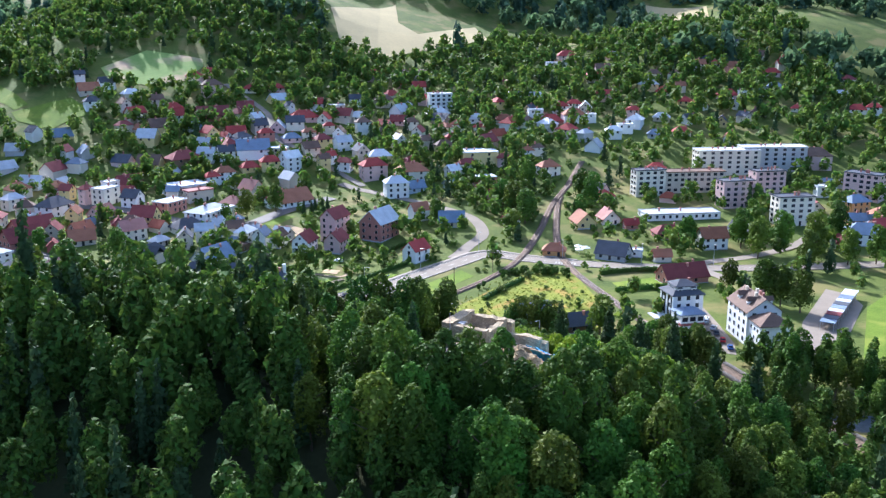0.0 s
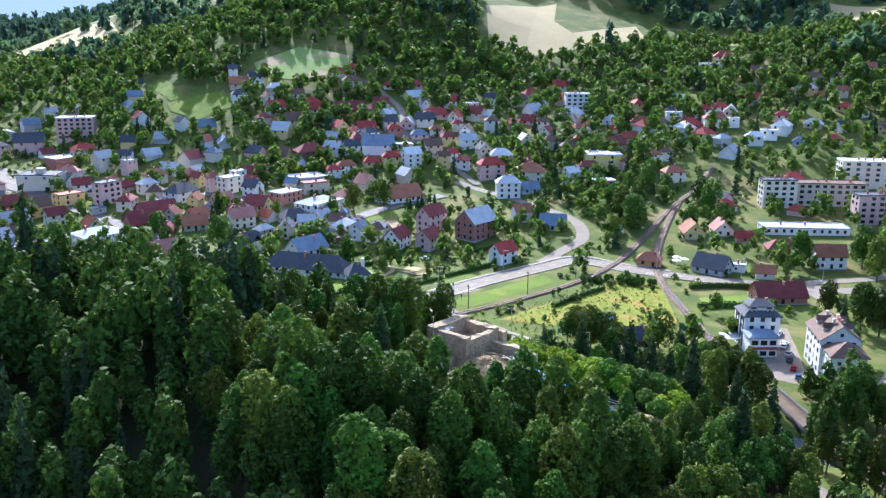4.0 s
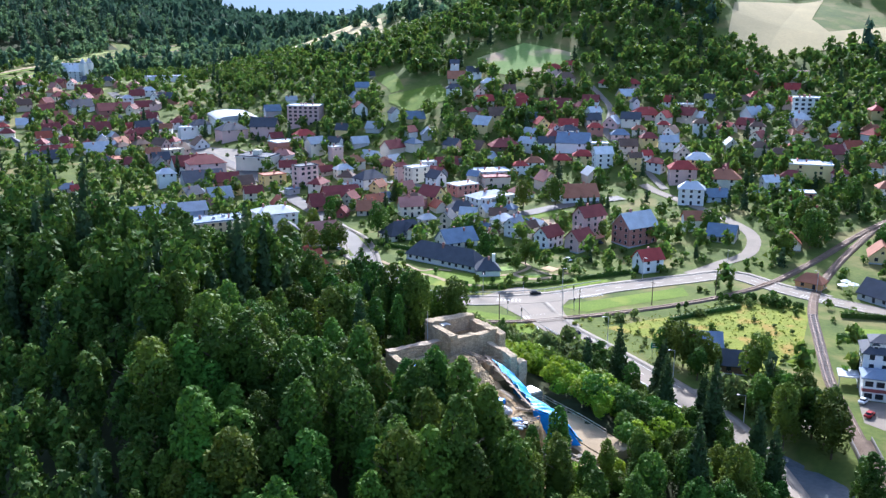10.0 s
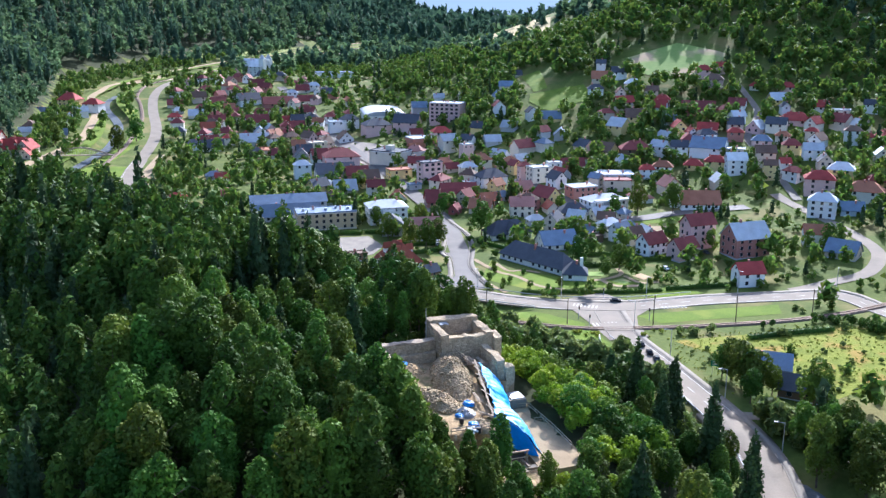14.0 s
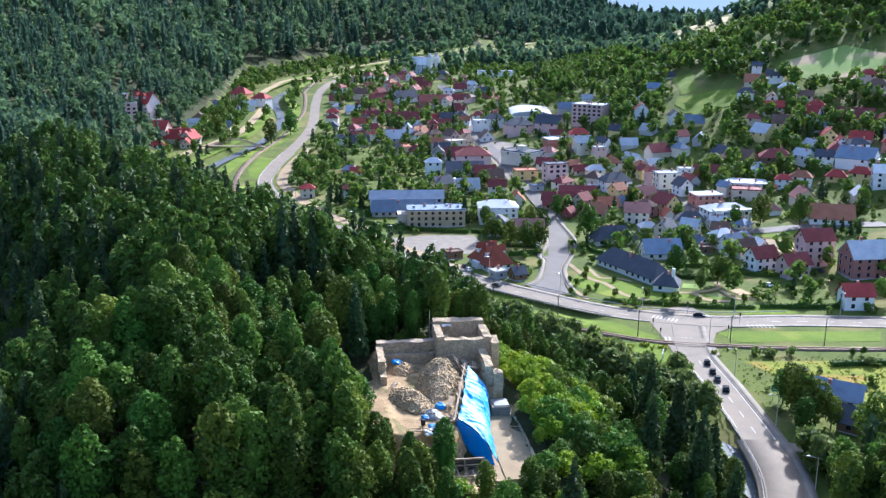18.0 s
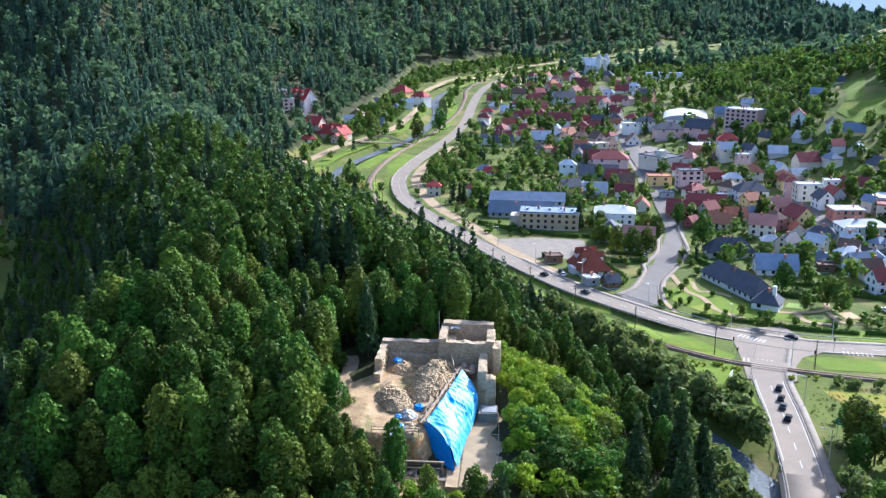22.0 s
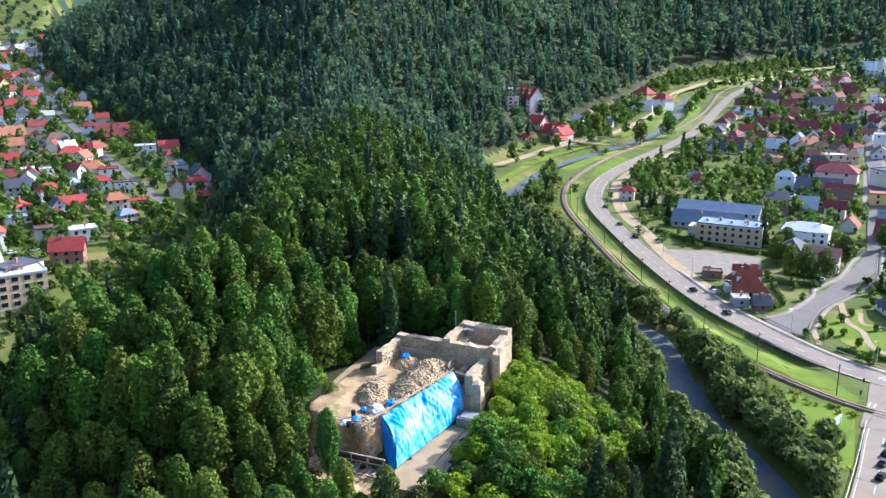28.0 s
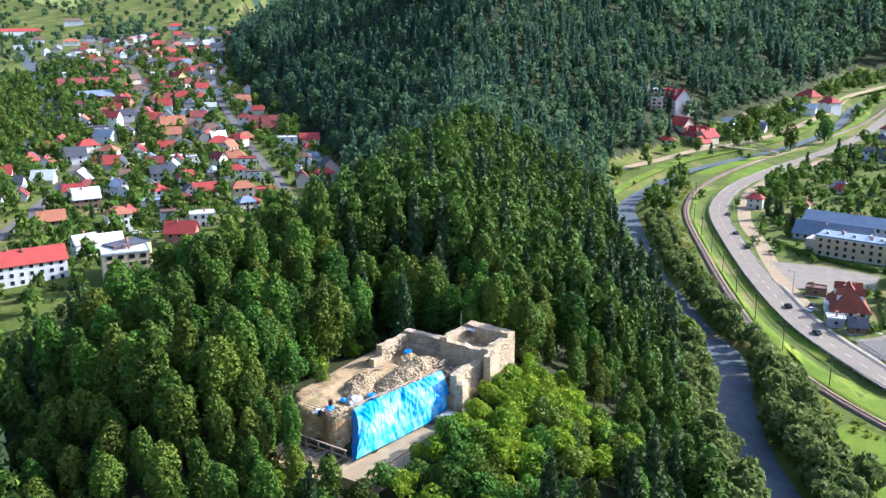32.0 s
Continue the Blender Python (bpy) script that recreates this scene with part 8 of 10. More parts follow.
house(-577.8, 453.7, 9.0, 6.2, 1, 'g', 'k', 'k', 139)
house(-614.0, 434.0, 9.5, 7.3, 2, 'g', 'w', 'm', 123)
house(-787.3, 594.8, 9.5, 6.3, 1, 'h', 'b', 'n', 93)
house(-354.2, 293.3, 8.3, 5.6, 2, 'h', 'w', 'm', 104)
house(-726.6, 575.4, 10.3, 8.7, 1, 'h', 'w', 'm', 47)
house(-451.4, 364.4, 11.9, 9.1, 1, 'h', 'k', 'm', 55)
house(-748.3, 556.4, 9.5, 7.5, 2, 'h', 'p', 'n', 71)
house(-667.1, 563.8, 8.3, 7.0, 1, 'h', 'b', 'm', 147)
house(-423.7, 345.4, 10.4, 8.0, 1, 'h', 'c', 'd', 155)
house(-595.9, 459.6, 11.7, 9.4, 2, 'h', 'b', 'd', 43)
house(-394.5, 297.3, 9.4, 7.2, 1, 'h', 'k', 'm', 43)
house(-568.9, 465.3, 9.2, 6.1, 1, 'h', 'k', 'k', 41)
house(-603.5, 406.4, 9.6, 7.9, 2, 'g', 'b', 'k', 170)
house(-730.7, 539.8, 11.8, 8.6, 2, 'g', 'k', 'n', 90)
house(-385.2, 313.0, 11.0, 8.7, 1, 'h', 'c', 'n', 83)
house(-402.4, 365.4, 9.7, 6.8, 1, 'h', 'p', 'm', 151)
house(-528.5, 436.1, 8.2, 5.3, 2, 'h', 'b', 'n', 26)
house(-521.3, 423.0, 11.5, 9.3, 1, 'g', 'c', 'm', 53)
house(-342.4, 246.3, 9.9, 7.3, 1, 'g', 'c', 'm', 33)
house(-559.4, 445.5, 8.1, 5.2, 1, 'h', 'k', 'm', 64)
house(-757.3, 584.8, 10.0, 6.8, 2, 'g', 'w', 'd', 104)
house(-500.3, 425.4, 10.9, 7.2, 1, 'g', 'w', 'd', 107)
house(-337.8, 299.7, 11.4, 9.7, 1, 'g', 'w', 'n', 149)
house(191.7, 241.5, 9.2, 7.3, 1, 'g', 'b', 'm', 80)
house(205.1, 210.3, 8.5, 6.6, 1, 'h', 'w', 'd', 168)
house(180.6, 186.3, 8.8, 6.5, 1, 'g', 'w', 'm', 102)
house(212.5, 243.3, 11.5, 7.9, 2, 'h', 'o', 'u', 18)
house(202.4, 201.2, 8.4, 7.0, 2, 'g', 'c', 'r', 27)


tan = house(-119.5, -128.5, 15.5, 12, 4, "f", "t", "g", -62, "apartment_block", None, True, "apartment block", "tan four-storey apartment block with flat roof at the wood's edge")
balconies(tan, 15.5, 12, 4, 2)


def infill(seed, x0, x1, y0, y1, spacing, chance, keep, roofs, walls, lines):
    """Smaller houses in the gaps of the quarter, turned along the nearest street."""
    r = random.Random(seed)
    rs_ = np.random.RandomState(seed)
    px, py = scatter(rs_, x0, x1, y0, y1, spacing)
    road = on_road(px, py, 3.5) | inside(px, py, HILL) | (line_distance(px, py, RIVER_LINE) < 24) | (line_distance(px, py, BROOK_LINE) < 20) | in_open(px, py, 3.5)
    for a, b in zip(px[~road], py[~road]):
        l = r.uniform(7.5, 12.5)
        d = l * r.uniform(0.68, 0.85)
        near = min(math.hypot(a - fx, b - fy) - fr for fx, fy, fr in FOOTPRINTS)
        if r.random() > chance or not keep(a, b) or near < l * 0.5 + 1.5:
            continue
        best = min(((math.hypot((q[0] + w[0]) / 2 - a, (q[1] + w[1]) / 2 - b), math.atan2(w[1] - q[1], w[0] - q[0])) for line in lines for q, w in zip(line[:-1], line[1:])))
        turn = math.degrees(best[1]) + r.choice((0, 90)) + r.uniform(-9, 9)
        house(a, b, l, d, r.choice((1, 1, 2)), r.choice("gggh"), r.choice(walls), r.choice(roofs), round(turn), "", None, math.hypot(a - 60, b + 100) < 330, stacks=r.random() < 0.4)


OPEN = [np.array([(v.co.x, v.co.y) for v in o.data.vertices]) for o in scene.objects if o.get("kind") == "structure" and o.name.split(".")[0] in ("lawn", "field", "meadow", "allotments", "car_park", "market_square", "green_strip", "yard", "park_lawn", "road_junction")]


def in_open(x, y, gap=0.0):
    r = np.zeros(len(x), bool)
    for p in OPEN:
        near = (x > p[:, 0].min() - 5) & (x < p[:, 0].max() + 5) & (y > p[:, 1].min() - 5) & (y < p[:, 1].max() + 5)
        for i in np.where(near)[0]:
            r[i] |= np.hypot(p[:, 0] - x[i], p[:, 1] - y[i]).min() < 5.5 + gap
    return r


GARDENS = [(-430, 205), (-300, 128), (-205, 118), (-228, 168), (-262, 205), (-330, 238), (-410, 285)]
infill(61, -620, -190, -330, -92, 15, 0.75, lambda a, b: b > -300 - 0.45 * max(0, -300 - a), "rrrommddgug", "wwccwbpg", [ROAD_WEST, ROAD_WEST_B])
infill(62, -1150, -620, -560, -230, 21, 0.6, lambda a, b: abs(b - (-300 - 0.5 * (-620 - a))) < 130, "rrommmddgug", "wwccwbpg", [ROAD_WEST, ROAD_WEST_B])
infill(63, -560, -60, 150, 330, 14, 0.55, lambda a, b: -20 < north_of(a, b) + 130 and north_of(a, b) < 150 and not inside(np.array([a]), np.array([b]), GARDENS)[0], "mmdddunktgg", "wwccbpyg", [ROAD_SQUARE, ROAD_MARKET, ROAD_MAIN])
infill(64, -330, 230, 210, 430, 19, 0.4, lambda a, b: north_of(a, b) < 230, "mmdddunktgro", "wwccbpyg", [ROAD_BACK, ROAD_NORTH, ROAD_BLOCKS])

# ---- trees of the valley ----
rs = np.random.RandomState(9)


def clear_of_houses(x, y, gap):
    ok = np.ones(len(x), bool)
    for fx, fy, fr in FOOTPRINTS:
        ok &= np.hypot(x - fx, y - fy) > fr * 0.85 + gap
    return ok


x, y = scatter(rs, -900, 330, -480, 640, 7.5)
out = ~inside(x, y, HILL)
n = north_of(x, y)
dens = 0.3 + 0.2 * np.clip((n + 40) / 200, 0, 1) + 0.45 * np.clip((n - 110) / 130, 0, 1)
dens = np.where((rolls(x, y, 130, 31) > 0.35), dens * 1.9, dens * 0.7)
dens = np.where((y < 150) & (x > -250) & (x < 60), 0.06, dens)
dens = np.where(inside(x, y, GARDENS), 0.42, dens)
dens = np.where((y < -60) & (x < 0), 0.42, dens)
dens = np.where((y < -60) & (x < 0) & (line_distance(x, y, BROOK_LINE) < 45) & (line_distance(x, y, BROOK_LINE) > 9), 0.95, dens)
foot_ = (x < -400) & (y > 60) & (line_distance(x, y, [tuple(q) for q in ROAD_VALLEY]) < 55) & (north_of(x, y) < -30) & (line_distance(x, y, RIVER_LINE) > 26)
dens = np.where(foot_, 0.75, dens)
dens = np.where((x > 95) & (y > 60) & (y < 190), 0.45, dens)
dens = np.where((x > 60) & (y < 60), 0.8, dens)
dens = np.where((y < -60) & (x > 0), 0.0, dens)
bank = line_distance(x, y, RIVER_LINE)
ok = out & (rs.rand(len(x)) < dens) & ~on_road(x, y, 0.5) & (bank > 10) & clear_of_houses(x, y, 2.2)
x, y = x[ok], y[ok]
ok = ~in_open(x, y, 3.0)
x, y = x[ok], y[ok]
con = rs.rand(len(x)) < 0.12
TOWN_B = [lift(tree_template(100 + k, "broad" if k % 2 else "bush", 52, 2.05, 3.7, 7.4), 1.2) for k in range(6)]
TOWN_C = [lift(tree_template(110 + k, "conifer", 84, 1.5, 2.5, 12.0), 0.6) for k in range(3)]
forest("town_trees", x[~con], y[~con], TOWN_B, rs.uniform(0.55, 1.25, (~con).sum()) * (1 + 0.25 * np.clip((north_of(x, y)[~con] - 110) / 120, 0, 1)), M_GARDEN, "green broadleaf trees and bushes between the houses", "trees")
forest("town_conifers", x[con], y[con], TOWN_C, rs.uniform(0.5, 1.1, con.sum()), M_NEEDLEI, "small dark conifers in the gardens", "trees")
# woods on the northern hills and the far southern slopes
x, y = scatter(rs, -1900, 900, 360, 1500, 19)
n = north_of(x, y)
wood = (rolls(x, y, 330, 41) + np.clip((n - 480) / 220, -0.5, 1.6) > 0.25) & (n > 230)
ok = wood & ~inside(x, y, HILL) & clear_of_houses(x, y, 5)
x, y = x[ok], y[ok]
ok = ~in_open(x, y, 4)
x, y = x[ok], y[ok]
x2, y2 = scatter(rs, -1900, -850, -1300, -330, 20)
x3, y3 = scatter(rs, -1400, -700, 500, 1500, 17)
ok3 = (rolls(x3, y3, 120, 47) > 0.0) & ~inside(x3, y3, HILL) & (north_of(x3, y3) < 230) & ~on_road(x3, y3, 2) & (line_distance(x3, y3, RIVER_LINE) > 14)
s2 = -(y2 + 330 + 0.62 * np.clip(-420 - x2, 0, 4000))
ok = (rolls(x2, y2, 300, 43) > np.where(s2 > 40, 0.3, 0.55)) & (s2 > -260) & ~on_road(x2, y2, 3) & ~inside(x2, y2, HILL)
x, y = np.concatenate([x, x2[ok], x3[ok3]]), np.concatenate([y, y2[ok], y3[ok3]])
con = rs.rand(len(x)) < 0.45
HILL_B = [lift(tree_template(120 + k, "broad", 40, 5.2, 8.5, 13), 2.5) for k in range(4)]
HILL_C = [lift(tree_template(130 + k, "conifer", 34, 4.6, 6.0, 20), 0.5) for k in range(3)]
forest("hill_broadleaf_wood", x[~con], y[~con], HILL_B, rs.uniform(0.8, 1.3, (~con).sum()), M_HAZY_LEAF, "broadleaf woods on the distant hills", "woods")
forest("hill_spruce_wood", x[con], y[con], HILL_C, rs.uniform(0.8, 1.25, con.sum()), M_HAZY_NEEDLE, "spruce woods on the distant hills", "woods")
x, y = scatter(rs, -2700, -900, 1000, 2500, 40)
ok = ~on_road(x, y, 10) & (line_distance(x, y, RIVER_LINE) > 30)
forest("far_valley_wood", x[ok], y[ok], HILL_C, rs.uniform(1.6, 2.6, ok.sum()), M_HAZY_NEEDLE, "dark woods on the slopes at the valley's end", "woods")
# willows and bushes on the river banks
p = np.array(curve_points(RIVER[10:26], 1.7))
d = np.gradient(p, axis=0)
nrm = np.stack([-d[:, 1], d[:, 0]], -1) / np.linalg.norm(d, axis=1)[:, None]
bx, by = [], []
for side, lo, hi, keep in ((1, 6.8, 10, 0.95), (1, 10, 17, 0.85), (-1, 6.6, 9.5, 0.75), (-1, 9.5, 14, 0.6)):
    m = rs.rand(len(p)) < keep
    o = side * rs.uniform(lo, hi, len(p))
    bx.append((p[:, 0] + nrm[:, 0] * o)[m])
    by.append((p[:, 1] + nrm[:, 1] * o)[m])
bx, by = np.concatenate(bx), np.concatenate(by)
ok = ~on_road(bx, by, 0.0) & (bx > -240)
BUSH = [lift(tree_template(140 + k, "bush", 230, 0.75, 2.3, 4.0), 0.1) for k in range(5)]
forest("river_bank_bushes", bx[ok], by[ok], BUSH, rs.uniform(0.8, 1.9, ok.sum()) * np.where(bx[ok] > -130, 1.0, 0.62), M_WILLOW, "grey-green willows and bushes along the river", "bushes")
bx, by = rs.uniform(-330, 60, 420), rs.uniform(60, 115, 420)
ok = ~on_road(bx, by, 1.5) & (line_distance(bx, by, RIVER_LINE) > 8) & (line_distance(bx, by, RIVER_LINE) < 22)
TUFT = [lift(tree_template(150 + k, "bush", 60, 0.7, 1.3, 1.6), 0.0) for k in range(4)]
forest("meadow_tufts", bx[ok], by[ok], TUFT, rs.uniform(0.5, 1.4, ok.sum()), M_WILLOW, "low scrub on the river flats", "bushes")
bx, by = rs.uniform(-10, 70, 300), rs.uniform(85, 160, 300)
ok = ~on_road(bx, by, 0.5) & (line_distance(bx, by, [tuple(q) for q in RAIL_MAIN]) < 13) & ~in_open(bx, by, -2)
forest("meadow_tufts", bx[ok], by[ok], TUFT, rs.uniform(0.6, 1.5, ok.sum()), M_WILLOW, "low scrub and tall grass beside the railway", "bushes")
# single trees that stand out
TOWN_TREE = [tree_kind("park_tree", "large rounded broadleaf tree standing among houses", "tree", 160 + k, "broad", 1300, 0.62, 4.1, 11.6, 0.7, M_LEAF) for k in range(3)]
GARDEN_SPRUCE = tree_kind("garden_spruce", "dark narrow spruce in a garden", "tree", 170, "conifer", 700, 0.6, 2.4, 11.0, 0.8, M_NEEDLE, 0)
plant(TOWN_TREE[0], -425.0, 180.0, 1.5, 1.04, 'single trees')
plant(TOWN_TREE[0], -449.5, 208.5, 1.6, 2.17, 'single trees')
plant(TOWN_TREE[0], -488.0, 172.0, 1.6, 3.96, 'single trees')
plant(TOWN_TREE[0], -474.0, 163.0, 1.3, 0.99, 'single trees')
plant(TOWN_TREE[1], -119.1, 171.6, 1.35, 1.72, 'single trees')
plant(TOWN_TREE[1], -60.3, 156.4, 1.05, 2.55, 'single trees')
plant(TOWN_TREE[1], -79.3, 237.0, 1.25, 1.53, 'single trees')
plant(TOWN_TREE[1], -67.3, 248.2, 1.2, 2.31, 'single trees')
plant(TOWN_TREE[1], -49.8, 222.3, 0.5, 4.16, 'single trees')
plant(TOWN_TREE[2], -144.0, 138.9, 1.0, 1.62, 'single trees')
plant(TOWN_TREE[2], -129.1, 136.9, 1.0, 2.01, 'single trees')
plant(TOWN_TREE[2], -121.8, 138.1, 1.1, 4.98, 'single trees')
plant(TOWN_TREE[2], -121.3, 145.5, 1.0, 1.67, 'single trees')
plant(TOWN_TREE[2], -157.3, 190.5, 0.9, 0.21, 'single trees')
plant(TOWN_TREE[2], -149.7, 167.1, 0.9, 2.40, 'single trees')
plant(TOWN_TREE[2], -138.4, 163.4, 1.0, 3.52, 'single trees')
plant(TOWN_TREE[2], -165.7, 153.9, 0.8, 4.20, 'single trees')
plant(TOWN_TREE[2], -45.4, 161.5, 0.9, 5.18, 'single trees')
plant(TOWN_TREE[2], -44.5, 150.6, 0.6, 0.36, 'single trees')
plant(TOWN_TREE[2], -88.0, 231.1, 0.8, 3.72, 'single trees')
plant(GARDEN_SPRUCE, -171.7, 146.6, 1.2, 3.07, 'single trees')
plant(GARDEN_SPRUCE, -142.6, 223.8, 0.9, 3.24, 'single trees')
plant(GARDEN_SPRUCE, -245.8, 126.5, 0.9, 4.05, 'single trees')
plant(GARDEN_SPRUCE, -228.9, 127.5, 0.8, 4.44, 'single trees')
plant(GARDEN_SPRUCE, -250.0, 162.3, 0.8, 1.52, 'single trees')
plant(GARDEN_SPRUCE, -53.7, 245.3, 0.6, 0.12, 'single trees')
plant(GARDEN_SPRUCE, -50.1, 245.6, 0.6, 5.67, 'single trees')
plant(GARDEN_SPRUCE, -48.8, 249.9, 0.6, 4.94, 'single trees')
plant(GARDEN_SPRUCE, -45.2, 250.1, 0.6, 4.21, 'single trees')
plant(GARDEN_SPRUCE, -43.1, 252.9, 0.6, 3.48, 'single trees')
plant(TOWN_TREE[0], 45.5, 243.1, 1.4, 2.94, 'single trees')
plant(TOWN_TREE[0], 49.8, 227.5, 1.4, 2.21, 'single trees')
plant(TOWN_TREE[0], 52.6, 249.5, 1.3, 1.48, 'single trees')
plant(TOWN_TREE[0], 42.4, 255.5, 1.2, 5.52, 'single trees')
plant(TOWN_TREE[0], 76.2, 233.5, 1.0, 0.80, 'single trees')
plant(TOWN_TREE[0], 86.1, 253.3, 1.5, 3.04, 'single trees')
plant(TOWN_TREE[0], 82.9, 265.9, 1.4, 3.77, 'single trees')
plant(TOWN_TREE[0], 8.7, 229.2, 1.0, 2.11, 'single trees')
plant(TOWN_TREE[0], 59.1, 289.9, 1.3, 0.02, 'single trees')
plant(TOWN_TREE[0], 42.7, 210.0, 1.0, 1.82, 'single trees')
plant(TOWN_TREE[1], 114.3, 190.0, 1.2, 3.67, 'single trees')
plant(TOWN_TREE[1], 137.9, 171.5, 1.5, 5.96, 'single trees')
plant(TOWN_TREE[1], 137.0, 188.6, 1.5, 1.14, 'single trees')
plant(TOWN_TREE[1], 150.6, 179.7, 1.6, 1.92, 'single trees')
plant(TOWN_TREE[1], 164.5, 178.6, 1.6, 5.28, 'single trees')
plant(TOWN_TREE[1], 117.7, 112.5, 1.4, 3.38, 'single trees')
plant(TOWN_TREE[1], 122.2, 109.0, 1.3, 1.92, 'single trees')
plant(TOWN_TREE[1], 155.2, 225.1, 1.0, 2.26, 'single trees')
plant(TOWN_TREE[1], 181.4, 194.6, 1.4, 1.24, 'single trees')
plant(TOWN_TREE[1], 151.4, 153.9, 1.4, 1.58, 'single trees')
plant(TOWN_TREE[1], 182.0, 161.1, 1.4, 2.02, 'single trees')
plant(TOWN_TREE[1], 170.2, 160.4, 1.3, 2.36, 'single trees')
plant(TOWN_TREE[1], 126.1, 102.1, 1.3, 2.31, 'single trees')
plant(TOWN_TREE[1], 111.3, 128.6, 1.0, 0.02, 'single trees')
plant(TOWN_TREE[2], 30.7, 87.5, 1.0, 3.04, 'single trees')
plant(TOWN_TREE[2], 39.5, 83.1, 1.0, 5.28, 'single trees')
plant(TOWN_TREE[2], 34.9, 84.4, 1.1, 2.31, 'single trees')
plant(TOWN_TREE[2], 28.0, 88.0, 0.8, 3.77, 'single trees')
plant(TOWN_TREE[2], 40.6, 76.4, 0.8, 4.16, 'single trees')
plant(TOWN_TREE[2], 42.8, 84.9, 0.7, 3.82, 'single trees')
plant(TOWN_TREE[2], 54.3, 81.4, 1.2, 4.60, 'single trees')

# ---- railway ----
bm = bmesh.new()
box_into(bm, -1.3, 1.3, -0.13, 0.13, -0.1, 0.1)
SLEEPER = bpy.data.meshes.new("sleeper")
bm.to_mesh(SLEEPER)
bm.free()
SLEEPER.materials.append(M_SLEEPER)


def railway(pts, near, label):
    """Rails and sleepers along a curve."""
    p = curve_points(pts, 0.75)
    d = np.gradient(p, axis=0)
    d = d / np.linalg.norm(d, axis=1)[:, None]
    nrm = np.stack([-d[:, 1], d[:, 0]], -1)
    z = height(p[:, 0], p[:, 1]) + 0.27
    th = tagged(new("railway_track"), label, "railway track", "", "structure")
    for s in (-0.75, 0.75):
        q = p + nrm * s
        m = len(q)
        V = np.vstack([np.column_stack([q + nrm * o, z + w]) for o, w in ((-0.07, 0.0), (-0.07, 0.16), (0.07, 0.16), (0.07, 0.0))])
        Fq = [(i + a * m, i + 1 + a * m, i + 1 + (a + 1) * m, i + (a + 1) * m) for a in range(3) for i in range(m - 1)]
        mesh_object("rail", np_mesh("rail", V, Fq), M_RAIL, th)
    sel = [i for i in range(len(p)) if near[0] < p[i, 0] < near[1] and near[2] < p[i, 1] < near[3]]
    for i in sel[:95]:
        ob = new("sleeper", SLEEPER)
        ob.parent = th
        ob.matrix_basis = Matrix.Translation((p[i, 0], p[i, 1], z[i] - 0.02)) @ Matrix.Rotation(math.atan2(nrm[i, 1], nrm[i, 0]), 4, "Z")


railway(RAIL_MAIN, (-130, 40, 60, 170), "single railway track curving along the river")
railway(RAIL_EAST, (50, 110, -30, 150), "railway track crossing the river on a low bridge")

# ---- road furniture ----
def cyl(bm, r, a, b, sides=8, r2=None):
    a, b = Vector(a), Vector(b)
    q = (b - a).to_track_quat("Z", "Y").to_matrix().to_4x4()
    bmesh.ops.create_cone(bm, cap_ends=True, segments=sides, radius1=r, radius2=r if r2 is None else r2, depth=(b - a).length, matrix=Matrix.Translation((a + b) / 2) @ q)


def street_lamp(x, y, rot, h=8.0):
    th = tagged(new("street_lamp"), "tall grey street lamp with a curved arm beside the road", "street lamp", "street lamps")
    th.matrix_world = pose(x, y, h1(x, y), 0, 0, rot)
    bm = bmesh.new()
    cyl(bm, 0.13, (0, 0, -0.3), (0, 0, h), 8, 0.07)
    part("pole", bm, M_METAL, th)
    bm = bmesh.new()
    cyl(bm, 0.06, (0, 0, h - 0.1), (1.8, 0, h + 0.3), 6)
    part("arm", bm, M_METAL, th)
    bm = bmesh.new()
    box_into(bm, 1.6, 2.4, -0.16, 0.16, h + 0.18, h + 0.36)
    part("lamp_head", bm, M_SHEET, th)


def wire_pole(x, y, rot, h=8.5):
    th = tagged(new("wire_pole"), "dark wooden wire pole beside the railway", "pole", "railway poles")
    th.matrix_world = pose(x, y, h1(x, y), 0, 0, rot)
    bm = bmesh.new()
    cyl(bm, 0.16, (0, 0, -0.4), (0, 0, h), 8, 0.11)
    part("pole", bm, M_BARK, th)
    bm = bmesh.new()
    box_into(bm, -0.9, 0.9, -0.06, 0.06, h - 0.8, h - 0.65)
    part("crossarm", bm, M_BARK, th)
    for u in (-0.75, 0, 0.75):
        bm = bmesh.new()
        cyl(bm, 0.05, (u, 0, h - 0.66), (u, 0, h - 0.42), 6)
        part("insulator", bm, M_WHITE, th)


def traffic_light(x, y, rot):
    th = tagged(new("traffic_light"), "dark traffic light on a pole at the junction", "traffic light", "traffic lights")
    th.matrix_world = pose(x, y, h1(x, y), 0, 0, rot)
    bm = bmesh.new()
    cyl(bm, 0.08, (0, 0, -0.3), (0, 0, 4.2), 8)
    part("pole", bm, M_METAL, th)
    bm = bmesh.new()
    box_into(bm, -0.2, 0.2, -0.2, 0.12, 3.1, 4.2)
    hd = part("signal_head", bm, M_DARK, th)
    for k, c in enumerate((M_LAMP_R, M_LAMP_Y, M_LAMP_G)):
        bm = bmesh.new()
        cyl(bm, 0.12, (0, -0.2, 3.98 - 0.33 * k), (0, -0.26, 3.98 - 0.33 * k), 10)
        part("lens", bm, c, hd)


